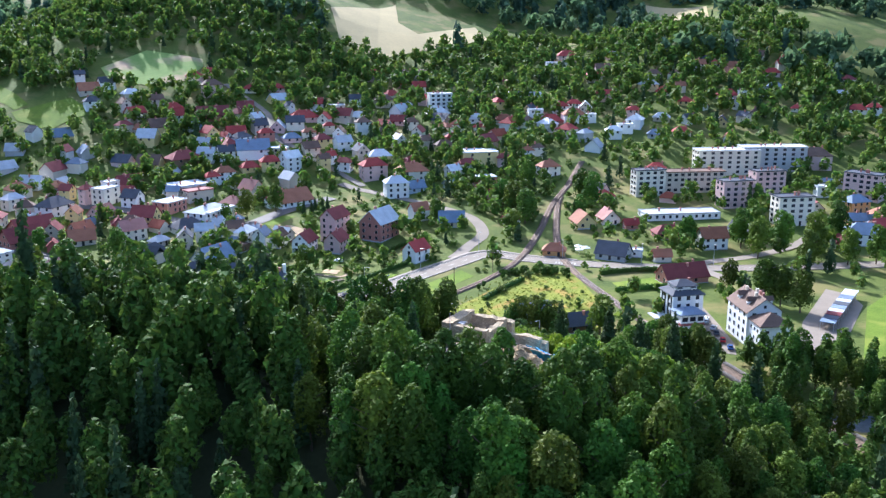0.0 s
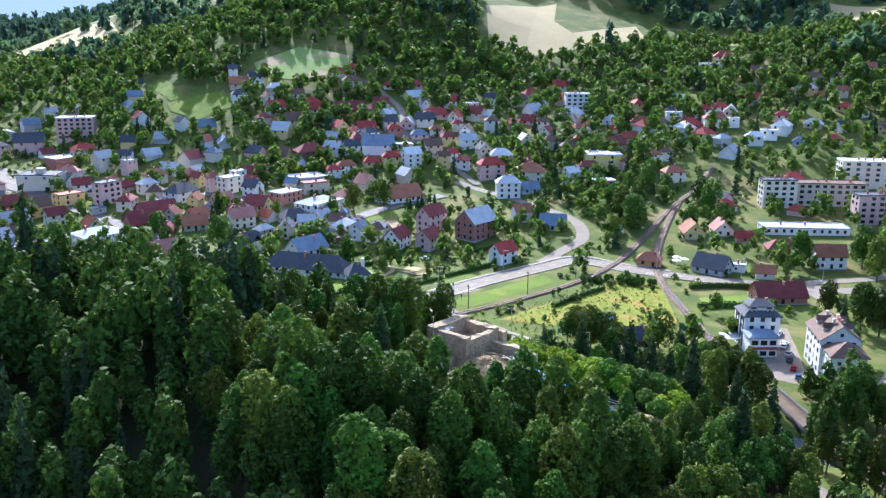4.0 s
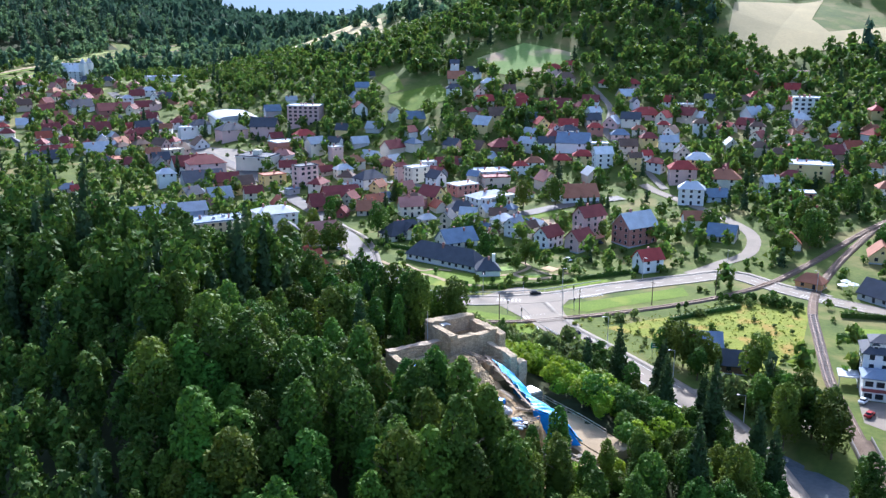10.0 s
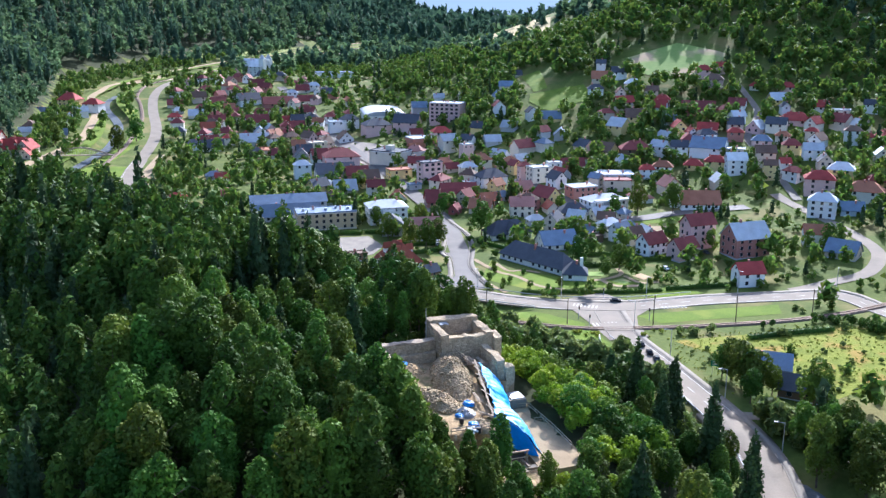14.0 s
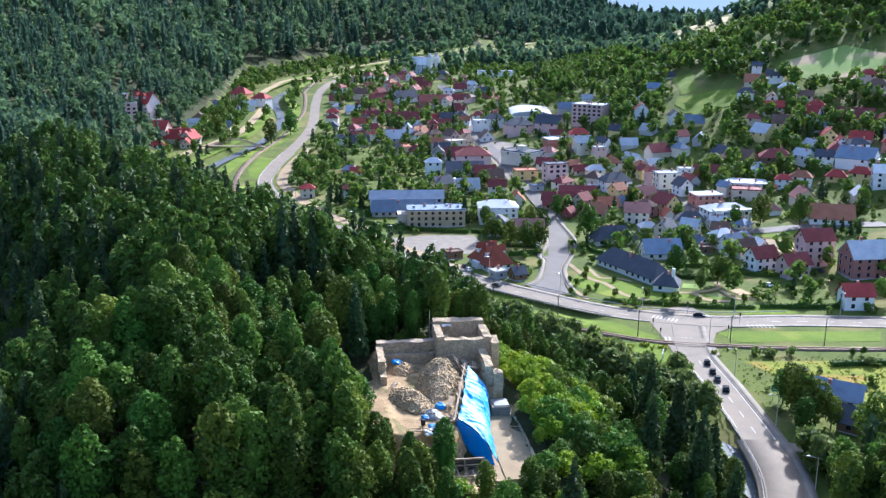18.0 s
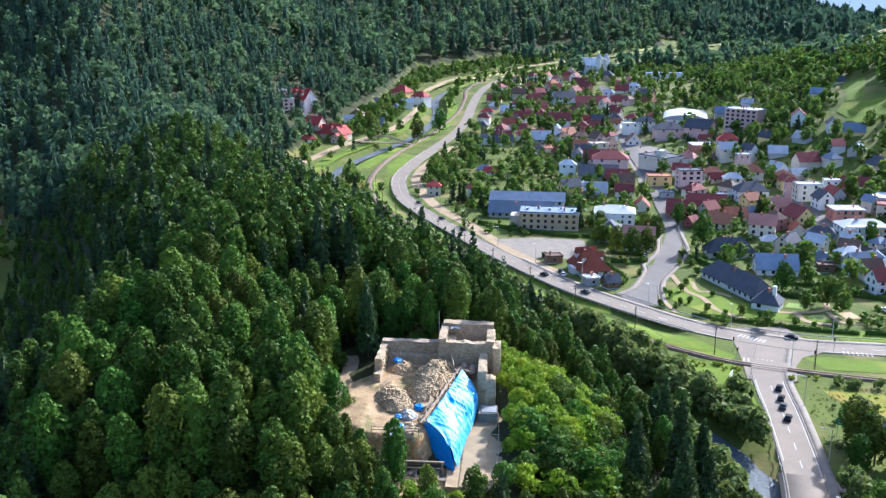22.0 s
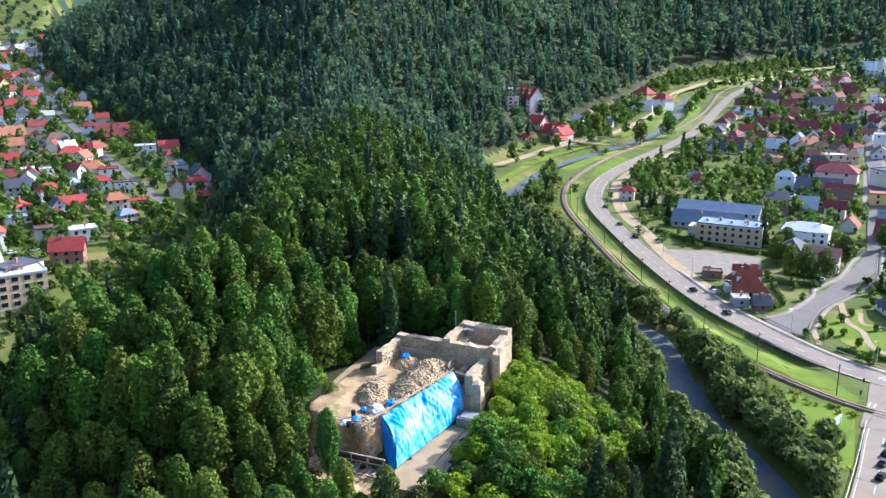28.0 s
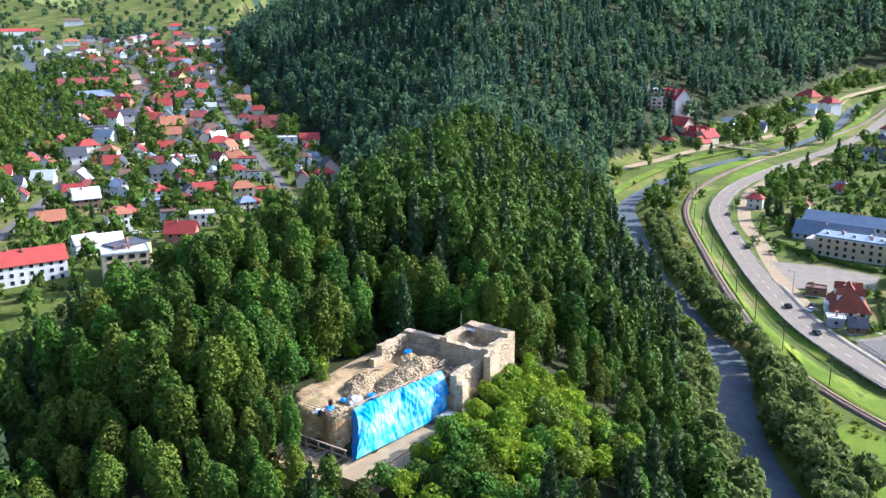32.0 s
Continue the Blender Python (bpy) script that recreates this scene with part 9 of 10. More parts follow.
p = curve_points(RAIL_MAIN, 1.0)
q = p[(p[:, 0] > -300) & (p[:, 0] < 36)]
d = np.gradient(q, axis=0)
for i in range(6, len(q) - 4, 27):
    nn = np.array((-d[i, 1], d[i, 0])) / np.linalg.norm(d[i])
    wire_pole(q[i, 0] + nn[0] * 3.1, q[i, 1] + nn[1] * 3.1, math.degrees(math.atan2(nn[1], nn[0])))
p = curve_points(ROAD_MAIN, 1.0)
q = p[(p[:, 0] > -330) & (p[:, 0] < 130)]
d = np.gradient(q, axis=0)
for i in range(8, len(q) - 4, 32):
    nn = np.array((-d[i, 1], d[i, 0])) / np.linalg.norm(d[i])
    street_lamp(q[i, 0] + nn[0] * 6.6, q[i, 1] + nn[1] * 6.6, math.degrees(math.atan2(-nn[1], -nn[0])))
p = curve_points(ROAD_SOUTH, 1.0)
d = np.gradient(p, axis=0)
for i in range(14, 110, 28):
    nn = np.array((-d[i, 1], d[i, 0])) / np.linalg.norm(d[i])
    street_lamp(p[i, 0] + nn[0] * 6, p[i, 1] + nn[1] * 6, math.degrees(math.atan2(-nn[1], -nn[0])))
for x, y, r_ in ((-27, 104, 120), (-9, 117, -60), (-31, 126, 200), (-14, 130, 20), (-20, 99, 120)):
    traffic_light(x, y, r_)


def marking(parent, x, y, z, rot, l, w):
    ob = new("marking", DASH)
    ob.parent = parent
    ob.matrix_basis = Matrix.Translation((x, y, z)) @ Matrix.Rotation(rot, 4, "Z") @ Matrix.Diagonal((l, w, 1, 1))


bm = bmesh.new()
box_into(bm, -0.5, 0.5, -0.5, 0.5, -0.004, 0.004)
DASH = bpy.data.meshes.new("marking")
bm.to_mesh(DASH)
bm.free()
DASH.materials.append(M_PAINT)
marks = tagged(new("road_markings"), "worn white lines painted on the roads", "road marking", "", "structure")
for pts, lift_, w in ((ROAD_MAIN, 0.15, 10.5), (ROAD_SOUTH, 0.18, 9.5)):
    p = curve_points(pts, 1.0)
    d = np.gradient(p, axis=0)
    for i in range(0, len(p), 8):
        if not (-330 < p[i, 0] < 130 and p[i, 1] > 30):
            continue
        marking(marks, p[i, 0], p[i, 1], max(h1(p[i, 0], p[i, 1]), 0) + lift_ + 0.012, math.atan2(d[i, 1], d[i, 0]), 3.4, 0.2)
for pts, off in ((ROAD_MAIN, 3.7), (ROAD_MAIN, -3.7), (ROAD_SOUTH, 3.5), (ROAD_SOUTH, -3.5)):
    ln = strip("edge_line", [t for t in pts if -420 < t[0] < 100], 0.16, M_PAINT, "", 0.19, 4, off)
    ln.parent = marks
zb = tagged(new("zebra_crossing"), "white zebra crossing stripes at the junction", "road marking", "", "structure")
for x, y, r_ in ((-17.5, 104.5, 48), (-32, 116, 22), (-9, 134, 50), (58.5, 168, -18)):
    for k in range(7):
        u = (k - 3) * 1.25
        a = radians(r_)
        marking(zb, x + math.cos(a) * u, y + math.sin(a) * u, 0.2, a + math.pi / 2, 2.6, 0.42)
for off, pts, w in ((4.2, ROAD_MAIN, 8), (-4.2, ROAD_MAIN, 8), (4.0, ROAD_SOUTH, 7.6), (-4.0, ROAD_SOUTH, 7.6)):
    q = [t for t in pts if t[0] > -420]
    strip("kerb", q, 0.35, M_PAVE, "pale concrete kerb along the road", 0.26, 4, off, 0.4)
strip("pavement", [t for t in ROAD_SOUTH], 2.0, M_PAVE, "pale pavement beside the bridge road", 0.24, 4, 5.1, 0.3)
strip("pavement", [t for t in ROAD_MAIN if -150 < t[0] < 70], 2.0, M_PAVE, "pale pavement along the main road", 0.24, 4, 5.3, 0.3)


def guard_rail(pts, off, label):
    p = curve_points(pts, 4.0)
    d = np.gradient(p, axis=0)
    nrm = np.stack([-d[:, 1], d[:, 0]], -1) / np.linalg.norm(d, axis=1)[:, None]
    q = p + nrm * off
    z = np.maximum(height(q[:, 0], q[:, 1]), 0) + 0.1
    th = tagged(new("guard_rail"), label, "guard rail", "", "structure")
    m = len(q)
    V = np.vstack([np.column_stack([q + nrm * o, z + w]) for o, w in ((0, 0.45), (0.06, 0.6), (0, 0.75), (-0.05, 0.6))])
    Fq = [(i + a * m, i + 1 + a * m, i + 1 + ((a + 1) % 4) * m, i + ((a + 1) % 4) * m) for a in range(4) for i in range(m - 1)]
    mesh_object("beam", np_mesh("beam", V, Fq), M_METAL, th)
    for i in range(m):
        ob = new("post", POST)
        ob.parent = th
        ob.matrix_basis = Matrix.Translation((q[i, 0], q[i, 1], z[i]))


bm = bmesh.new()
box_into(bm, -0.06, 0.06, -0.04, 0.04, -0.5, 0.7)
POST = bpy.data.meshes.new("post")
bm.to_mesh(POST)
bm.free()
POST.materials.append(M_METAL)
guard_rail([t for t in ROAD_MAIN if -330 < t[0] < -30], -4.9, "grey steel guard rail along the curving main road")
guard_rail(ROAD_SOUTH[1:7], -4.6, "grey steel guard rail beside the bridge road")
guard_rail([t for t in ROAD_MAIN if -110 < t[0] < 0], 8.3, "pale railing in front of the old houses")


# ---- cars ----
def car_meshes():
    bm = bmesh.new()
    prof = [(-2.15, 0.35), (-2.2, 0.75), (-2.0, 0.95), (-1.2, 1.0), (1.1, 0.95), (2.0, 0.8), (2.15, 0.55), (2.1, 0.35)]
    rows = []
    for s, k in ((-1, 0.82), (-1, 0.9), (1, 0.9), (1, 0.82)):
        rows.append(None)
    a = [bm.verts.new((x, -0.88, z)) for x, z in prof]
    b = [bm.verts.new((x, 0.88, z)) for x, z in prof]
    n = len(prof)
    for i in range(n):
        bm.faces.new((a[i], a[(i + 1) % n], b[(i + 1) % n], b[i]))
    bm.faces.new(a[::-1])
    bm.faces.new(b)
    bmesh.ops.bevel(bm, geom=bm.edges[:], offset=0.09, segments=2, affect="EDGES")
    body = bpy.data.meshes.new("body")
    bm.to_mesh(body)
    bm.free()
    bm = bmesh.new()
    v = box_into(bm, -1.55, 0.95, -0.78, 0.78, 0.92, 1.45)
    for q in v[4:]:
        q.co.x = -1.1 if q.co.x < 0 else 0.35
        q.co.y *= 0.82
    bmesh.ops.bevel(bm, geom=bm.edges[:], offset=0.06, segments=1, affect="EDGES")
    cab = bpy.data.meshes.new("cabin_glass")
    bm.to_mesh(cab)
    bm.free()
    cab.materials.append(M_GLASS)
    bm = bmesh.new()
    v = box_into(bm, -1.15, 0.4, -0.64, 0.64, 1.44, 1.5)
    roof = bpy.data.meshes.new("roof")
    bm.to_mesh(roof)
    bm.free()
    bm = bmesh.new()
    bmesh.ops.create_cone(bm, cap_ends=True, segments=14, radius1=0.33, radius2=0.33, depth=0.22, matrix=Matrix.Rotation(math.pi / 2, 4, "X"))
    bmesh.ops.bevel(bm, geom=[e for e in bm.edges if abs(e.verts[0].co.y - e.verts[1].co.y) < 0.01], offset=0.05, segments=1, affect="EDGES")
    wheel = bpy.data.meshes.new("wheel")
    bm.to_mesh(wheel)
    bm.free()
    wheel.materials.append(M_DARK)
    bm = bmesh.new()
    box_into(bm, -0.04, 0.04, -0.18, 0.18, -0.07, 0.07)
    light = bpy.data.meshes.new("headlight")
    bm.to_mesh(light)
    bm.free()
    light.materials.append(M_WHITE)
    return body, cab, roof, wheel, light


CAR = car_meshes()
CAR_PAINT = {}
for word, c in (("black", (0.02, 0.02, 0.022)), ("dark grey", (0.07, 0.075, 0.08)), ("silver", (0.45, 0.46, 0.48)), ("white", (0.75, 0.75, 0.74)), ("blue", (0.03, 0.07, 0.2)), ("red", (0.35, 0.03, 0.03))):
    CAR_PAINT[word] = mat(word.replace(" ", "_") + "_car_paint", c, tuple(v * 0.9 for v in c), 0.8, 1.0, 6.0, 0.0, 0.0, 0.0, spec=0.15)


def car(x, y, rot, paint, where, group="parked cars", z=None):
    th = tagged(new("car"), f"{paint} passenger car {where}", "car", group)
    zz = (h1(x, y) + 0.16) if z is None else z
    th.matrix_world = pose(x, y, max(zz, 0.16), 0, 0, rot) @ Matrix.Diagonal((0.9, 0.9, 0.9, 1))
    for n, me in (("body", CAR[0]), ("roof", CAR[2])):
        if not me.materials:
            me.materials.append(CAR_PAINT[paint])
        ob = new(n, me)
        ob.parent = th
        ob.material_slots[0].link = "OBJECT"
        ob.material_slots[0].material = CAR_PAINT[paint]
    ob = new("cabin_glass", CAR[1])
    ob.parent = th
    for u in (-1.3, 1.35):
        for s in (-0.82, 0.82):
            w = new("wheel", CAR[3])
            w.parent = th
            w.matrix_basis = Matrix.Translation((u, s, 0.33))
    for s in (-0.6, 0.6):
        w = new("headlight", CAR[4])
        w.parent = th
        w.matrix_basis = Matrix.Translation((2.1, s, 0.66))


car(0.2, 94.8, 128, 'black', 'waiting on the road before the junction', 'cars on the road')
car(5.2, 90.5, 128, 'black', 'waiting on the road before the junction', 'cars on the road')
car(9.1, 87.3, 128, 'dark grey', 'waiting on the road before the junction', 'cars on the road')
car(14.6, 83.4, 128, 'black', 'waiting on the road before the junction', 'cars on the road')
car(-26.7, 126.6, 35, 'black', 'on the main road', 'cars on the road')
car(-254.0, 104.9, 185, 'dark grey', 'on the main road curve', 'cars on the road')
car(-216.7, 100.3, 185, 'dark grey', 'on the main road curve', 'cars on the road')
car(-192.6, 99.4, 185, 'black', 'on the main road curve', 'cars on the road')
car(-116.2, 94.8, 185, 'black', 'on the main road curve', 'cars on the road')
car(-91.4, 96.3, 185, 'dark grey', 'on the main road curve', 'cars on the road')
car(80.9, 81.7, 75, 'white', 'parked on the hotel car park', 'parked cars')
car(82.8, 73.5, 75, 'red', 'parked on the hotel car park', 'parked cars')
car(91.8, 104.6, 75, 'white', 'parked on the hotel car park', 'parked cars')
car(91.5, 93.5, 75, 'silver', 'parked on the hotel car park', 'parked cars')
car(91.2, 82.2, 75, 'dark grey', 'parked on the hotel car park', 'parked cars')
car(91.0, 75.7, 75, 'red', 'parked on the hotel car park', 'parked cars')
car(91.1, 69.3, 75, 'blue', 'parked on the hotel car park', 'parked cars')
car(86.9, 95.6, 75, 'silver', 'parked on the hotel car park', 'parked cars')
car(-112.9, 101.0, 150, 'white', 'parked in the yard beside a house', 'parked cars')
car(-117.6, 102.7, 150, 'dark grey', 'parked in the yard beside a house', 'parked cars')
car(-126.9, 150.8, 150, 'white', 'parked in the yard beside a house', 'parked cars')
car(-121.6, 145.1, 150, 'silver', 'parked in the yard beside a house', 'parked cars')
car(-32.7, 173.7, 150, 'white', 'parked in the yard beside a house', 'parked cars')
car(-29.3, 201.5, 150, 'dark grey', 'parked in the yard beside a house', 'parked cars')
car(122.5, 75.8, 60, 'silver', 'parked near the market stalls', 'parked cars')
car(92.1, 105.3, 60, 'white', 'parked near the market stalls', 'parked cars')
car(92.0, 95.4, 60, 'white', 'parked near the market stalls', 'parked cars')
car(91.9, 87.1, 60, 'silver', 'parked near the market stalls', 'parked cars')
car(-181.2, -142.2, 140, 'silver', 'parked beside the village road', 'parked cars')
car(-287.3, -230.3, 140, 'red', 'parked beside the village road', 'parked cars')
car(-178.2, -149.4, 140, 'white', 'parked beside the village road', 'parked cars')

# green direction sign, billboard, footbridge
th = tagged(new("direction_sign"), "green road direction sign on two posts", "sign")
th.matrix_world = pose(26.5, 88.5, h1(26.5, 88.5), 0, 0, 35)
bm = bmesh.new()
box_into(bm, -1.9, 1.9, -0.05, 0.05, 2.6, 4.2)
bd = part("panel", bm, M_SIGN, th)
for k, (u0, u1, z) in enumerate(((-1.5, 0.6, 3.75), (-1.5, 1.2, 3.1))):
    bm = bmesh.new()
    box_into(bm, u0, u1, -0.075, -0.052, z - 0.13, z + 0.13)
    part("text_bar", bm, M_WHITE, bd)
for u in (-1.4, 1.4):
    bm = bmesh.new()
    cyl(bm, 0.07, (u, 0.08, -0.3), (u, 0.08, 4.1))
    part("post", bm, M_METAL, th)
th = tagged(new("billboard"), "small white billboard standing on the grass", "billboard")
th.matrix_world = pose(-9.2, 87.0, h1(-9.2, 87.0), 0, 0, -55)
bm = bmesh.new()
box_into(bm, -2.0, 2.0, -0.08, 0.08, 0.9, 2.9)
part("panel", bm, M_WHITE, th)
for u in (-1.5, 1.5):
    bm = bmesh.new()
    cyl(bm, 0.08, (u, 0.1, -0.3), (u, 0.1, 2.8))
    part("post", bm, M_METAL, th)
th = tagged(new("footbridge"), "arched timber footbridge over the river", "bridge")
A_, B_ = Vector((-437, 139, 6.2)), Vector((-412, 166, 5.2))
wd = (B_ - A_).length
th.matrix_world = Matrix.Translation(A_) @ Matrix.Rotation(math.atan2(B_.y - A_.y, B_.x - A_.x), 4, "Z")
bm = bmesh.new()
box_into(bm, -3, wd + 3, -1.6, 1.6, -0.3, 0.1)
part("deck", bm, M_TIMBER, th)
for s in (-1.7, 1.7):
    bm = bmesh.new()
    rings = []
    for k in range(17):
        u, z = k / 16 * wd, 4.6 * math.sin(math.pi * k / 16)
        rings.append([bm.verts.new((u + 0.2 * a_, s + 0.2 * b_, z + 0.22 * a_)) for a_, b_ in ((-1, -1), (-1, 1), (1, 1), (1, -1))])
    for k in range(16):
        for j in range(4):
            bm.faces.new((rings[k][j], rings[k][(j + 1) % 4], rings[k + 1][(j + 1) % 4], rings[k + 1][j]))
    part("arch", bm, M_TIMBER, th)
    for k in range(2, 15):
        bm = bmesh.new()
        cyl(bm, 0.05, (k / 16 * wd, s, 0), (k / 16 * wd, s, 4.6 * math.sin(math.pi * k / 16)), 5)
        part("hanger", bm, M_METAL, th)
# rail bridge girders
th = tagged(new("rail_bridge"), "low steel girder railway bridge over the river", "bridge")
p = curve_points(RAIL_EAST, 1.0)
q = p[(p[:, 1] > 5) & (p[:, 1] < 58)]
d = np.gradient(q, axis=0)
nrm = np.stack([-d[:, 1], d[:, 0]], -1) / np.linalg.norm(d, axis=1)[:, None]
m = len(q)
for s in (-2.4, 2.4):
    V = np.vstack([np.column_stack([q + nrm * (s + o), np.full(m, w)]) for o, w in ((-0.1, -1.2), (-0.1, 1.5), (0.1, 1.5), (0.1, -1.2))])
    Fq = [(i + a * m, i + 1 + a * m, i + 1 + ((a + 1) % 4) * m, i + ((a + 1) % 4) * m) for a in range(4) for i in range(m - 1)]
    mesh_object("girder", np_mesh("girder", V, Fq), M_STEEL, th)
V = np.vstack([np.column_stack([q + nrm * o, np.full(m, w)]) for o, w in ((-2.4, 0.45), (2.4, 0.45), (2.4, 0.1), (-2.4, 0.1))])
mesh_object("deck", np_mesh("deck", V, Fq), M_BALLAST, th)
strip("rail_bridge_ballast", [tuple(t) for t in q[::4]], 4.0, M_BALLAST, "brown ballast on the railway bridge", 0.5, 3, 0, 0.3, flat=0.05)
th = tagged(new("road_bridge"), "flat concrete road bridge over the river", "bridge")
p = curve_points(ROAD_SOUTH, 1.0)
q = p[(p[:, 1] > 28) & (p[:, 1] < 66)]
d = np.gradient(q, axis=0)
nrm = np.stack([-d[:, 1], d[:, 0]], -1) / np.linalg.norm(d, axis=1)[:, None]
m = len(q)
V = np.vstack([np.column_stack([q + nrm * o, np.full(m, w)]) for o, w in ((-5.4, 0.2), (5.4, 0.2), (5.4, -1.0), (-5.4, -1.0))])
Fq = [(i + a * m, i + 1 + a * m, i + 1 + ((a + 1) % 4) * m, i + ((a + 1) % 4) * m) for a in range(4) for i in range(m - 1)]
mesh_object("deck", np_mesh("deck", V, Fq), M_ASPHALT, th)

# hazy ridges far behind, closing the valley; their haze is painted as emission
def ridge(name, dist, z_lo, hgt, seed, a0, a1, label):
    n = 90
    V = []
    for i in range(n + 1):
        a = radians(a0 + (a1 - a0) * i / n)
        top = hgt * (1 + 0.22 * math.sin(i * 0.21 + seed) + 0.12 * math.sin(i * 0.53 + 2 * seed) + 0.05 * math.sin(i * 1.7))
        V.append((-math.sin(a) * dist, math.cos(a) * dist, z_lo))
        V.append((-math.sin(a) * (dist + hgt * 1.5), math.cos(a) * (dist + hgt * 1.5), top))
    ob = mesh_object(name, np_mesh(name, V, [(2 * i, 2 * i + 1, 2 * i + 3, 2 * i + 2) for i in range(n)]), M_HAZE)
    tagged(ob, label, "backdrop", "", "structure")


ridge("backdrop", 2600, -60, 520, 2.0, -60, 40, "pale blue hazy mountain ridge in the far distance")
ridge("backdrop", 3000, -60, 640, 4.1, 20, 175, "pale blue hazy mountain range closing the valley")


# ---- park, hedges and small roads beside the junction ----
ground_patch("road_end", [(-83.7, 105.8), (-87.9, 116.3), (-103.9, 134), (-110.9, 137.8), (-107.2, 147.5), (-93.5, 129.6), (-81.7, 119.4), (-71.4, 112.1), (-69.2, 109.6), (-72.8, 104.9), (-81.1, 104.1)], M_ASPHALT2, "grey turning area where the town street ends", 0.19, 3)
KERB_W = [(-156.8, 184.6), (-144, 171), (-124.5, 154.6), (-112, 138.5), (-104.5, 133.5), (-88.5, 115.8), (-84.2, 105.6)]
KERB_E = [(-155.5, 187.3), (-138.2, 176.3), (-122.6, 165.5), (-106.8, 148), (-93, 130), (-81.2, 119.9), (-71, 112.6)]
for q in (KERB_W, KERB_E):
    strip("kerb", q, 0.3, M_PAVE, "pale concrete kerb along the town street", 0.32, 3, 0, 0.3)
strip("pavement", KERB_W, 1.8, M_PAVE, "narrow paved footway beside the town street", 0.27, 3, -1.3, 0.2)
strip("pavement", KERB_E, 1.8, M_PAVE, "narrow paved footway along the park", 0.27, 3, 1.3, 0.2)
for q, w in (([(-96.8, 138), (-79.2, 130.1), (-69.5, 129.4), (-56.7, 125), (-47, 127)], 2.0), ([(-90.5, 129.5), (-80, 120.5), (-75, 116.5), (-60.7, 110.9)], 1.7), ([(-86.3, 138.7), (-76.3, 133.5), (-72.7, 137.7), (-66, 139)], 1.6),
             ([(-51, 138), (-44, 146), (-42, 157), (-47, 163)], 1.8), ([(-44, 146), (-36, 143), (-29, 149)], 2.2), ([(-40, 156), (-31, 152), (-26, 158)], 1.6)):
    strip("garden_path", q, w, M_GRAVEL, "pale gravel path winding through the park", 0.2, 1.5)
for k, p in enumerate(([(-50, 147), (-46, 151), (-48, 156), (-53, 152)], [(-40, 147), (-35, 147), (-34, 151), (-39, 153)], [(-38, 158), (-32, 156), (-31, 161), (-37, 163)])):
    ground_patch("garden_bed", p, M_ALLOT, "planted garden bed between gravel paths", 0.17, 3)


def hedge(pts, hgt, width, label="clipped dark green hedge", material=None, step=0.5):
    """A leafy hedge along a line, with a body and loose leaves."""
    rs_ = np.random.RandomState(int(abs(pts[0][0]) * 10))
    p = curve_points(pts, step)
    d = np.gradient(p, axis=0)
    nr = np.stack([-d[:, 1], d[:, 0]], -1) / np.linalg.norm(d, axis=1)[:, None]
    z = height(p[:, 0], p[:, 1]) + 0.1
    per = 9
    i = np.repeat(np.arange(len(p)), per)
    f = rs_.uniform(-1, 1, len(i))
    up = rs_.uniform(0.05, 1.0, len(i))
    top = rs_.rand(len(i)) < 0.4
    f = np.where(top, f, np.sign(f) * rs_.uniform(0.85, 1.05, len(i)))
    up = np.where(top, rs_.uniform(0.92, 1.1, len(i)), up)
    pos = np.column_stack([p[i] + nr[i] * (f * width / 2)[:, None] + rs_.normal(0, 0.15, (len(i), 2)), z[i] + up * hgt])
    nrm = np.column_stack([nr[i] * f[:, None], np.where(top, 1.0, 0.2)])
    v = leaf_triangles(rs_, pos, nrm, 0.5)
    m = len(p)
    base = len(v)
    core = np.vstack([np.column_stack([p + nr * o * width * 0.45, z + w * hgt]) for o, w in ((-1, -0.1), (-1, 0.9), (1, 0.9), (1, -0.1))])
    fq = [(base + a * m + k, base + a * m + k + 1, base + (a + 1) * m + k + 1) for a in range(3) for k in range(m - 1)] + [(base + a * m + k, base + (a + 1) * m + k + 1, base + (a + 1) * m + k) for a in range(3) for k in range(m - 1)]
    me_ = np_mesh("hedge", np.vstack([v, core]), np.vstack([np.arange(base).reshape(-1, 3), np.array(fq)]))
    return tagged(mesh_object("hedge", me_, material or M_LEAFI), label, "hedge", "hedges")


for q, hg, w in (([(-202.7, 112.3), (-180.6, 121.2), (-159.3, 138.7)], 1.6, 1.2), ([(-120.1, 127.6), (-114.6, 140.6)], 1.5, 1.2), ([(-100.7, 106.6), (-95.4, 116.6)], 1.4, 1.2), ([(-138.6, 107.6), (-133.9, 112.1)], 2.0, 1.5),
                 ([(-118, 124), (-104, 121)], 1.2, 1.0), ([(-104, 121), (-97, 118)], 1.2, 1.0), ([(-56.2, 113.9), (-45, 124.2), (-33.1, 134.2), (-20.6, 147.6)], 1.1, 0.9), ([(-62, 154), (-48, 166)], 1.4, 1.0)):
    hedge(q, hg, w)
for q, hg, w in (([(-132, 136), (-122, 146)], 1.3, 1.0), ([(-92, 158), (-112, 160)], 1.6, 1.2), ([(-20, 150), (0, 176)], 1.4, 1.0), ([(-69, 168), (-58, 180)], 1.3, 1.0), ([(-95, 190), (-84, 197)], 1.3, 1.0),
                 ([(-230, 128), (-206, 160)], 1.5, 1.1), ([(-160, 141), (-146, 150)], 1.4, 1.0), ([(-48, 178), (-34, 190)], 1.3, 1.0), ([(-14, 186), (-4, 200)], 1.3, 1.0)):
    hedge(q, hg, w)
GARDEN_BUSH = [tree_kind("garden_bush", "small rounded clipped bush on the park lawn", "bush", 180 + k, "bush", 150, 0.5, 1.3, 2.3, 0.1, M_LEAF, 2) for k in range(2)]
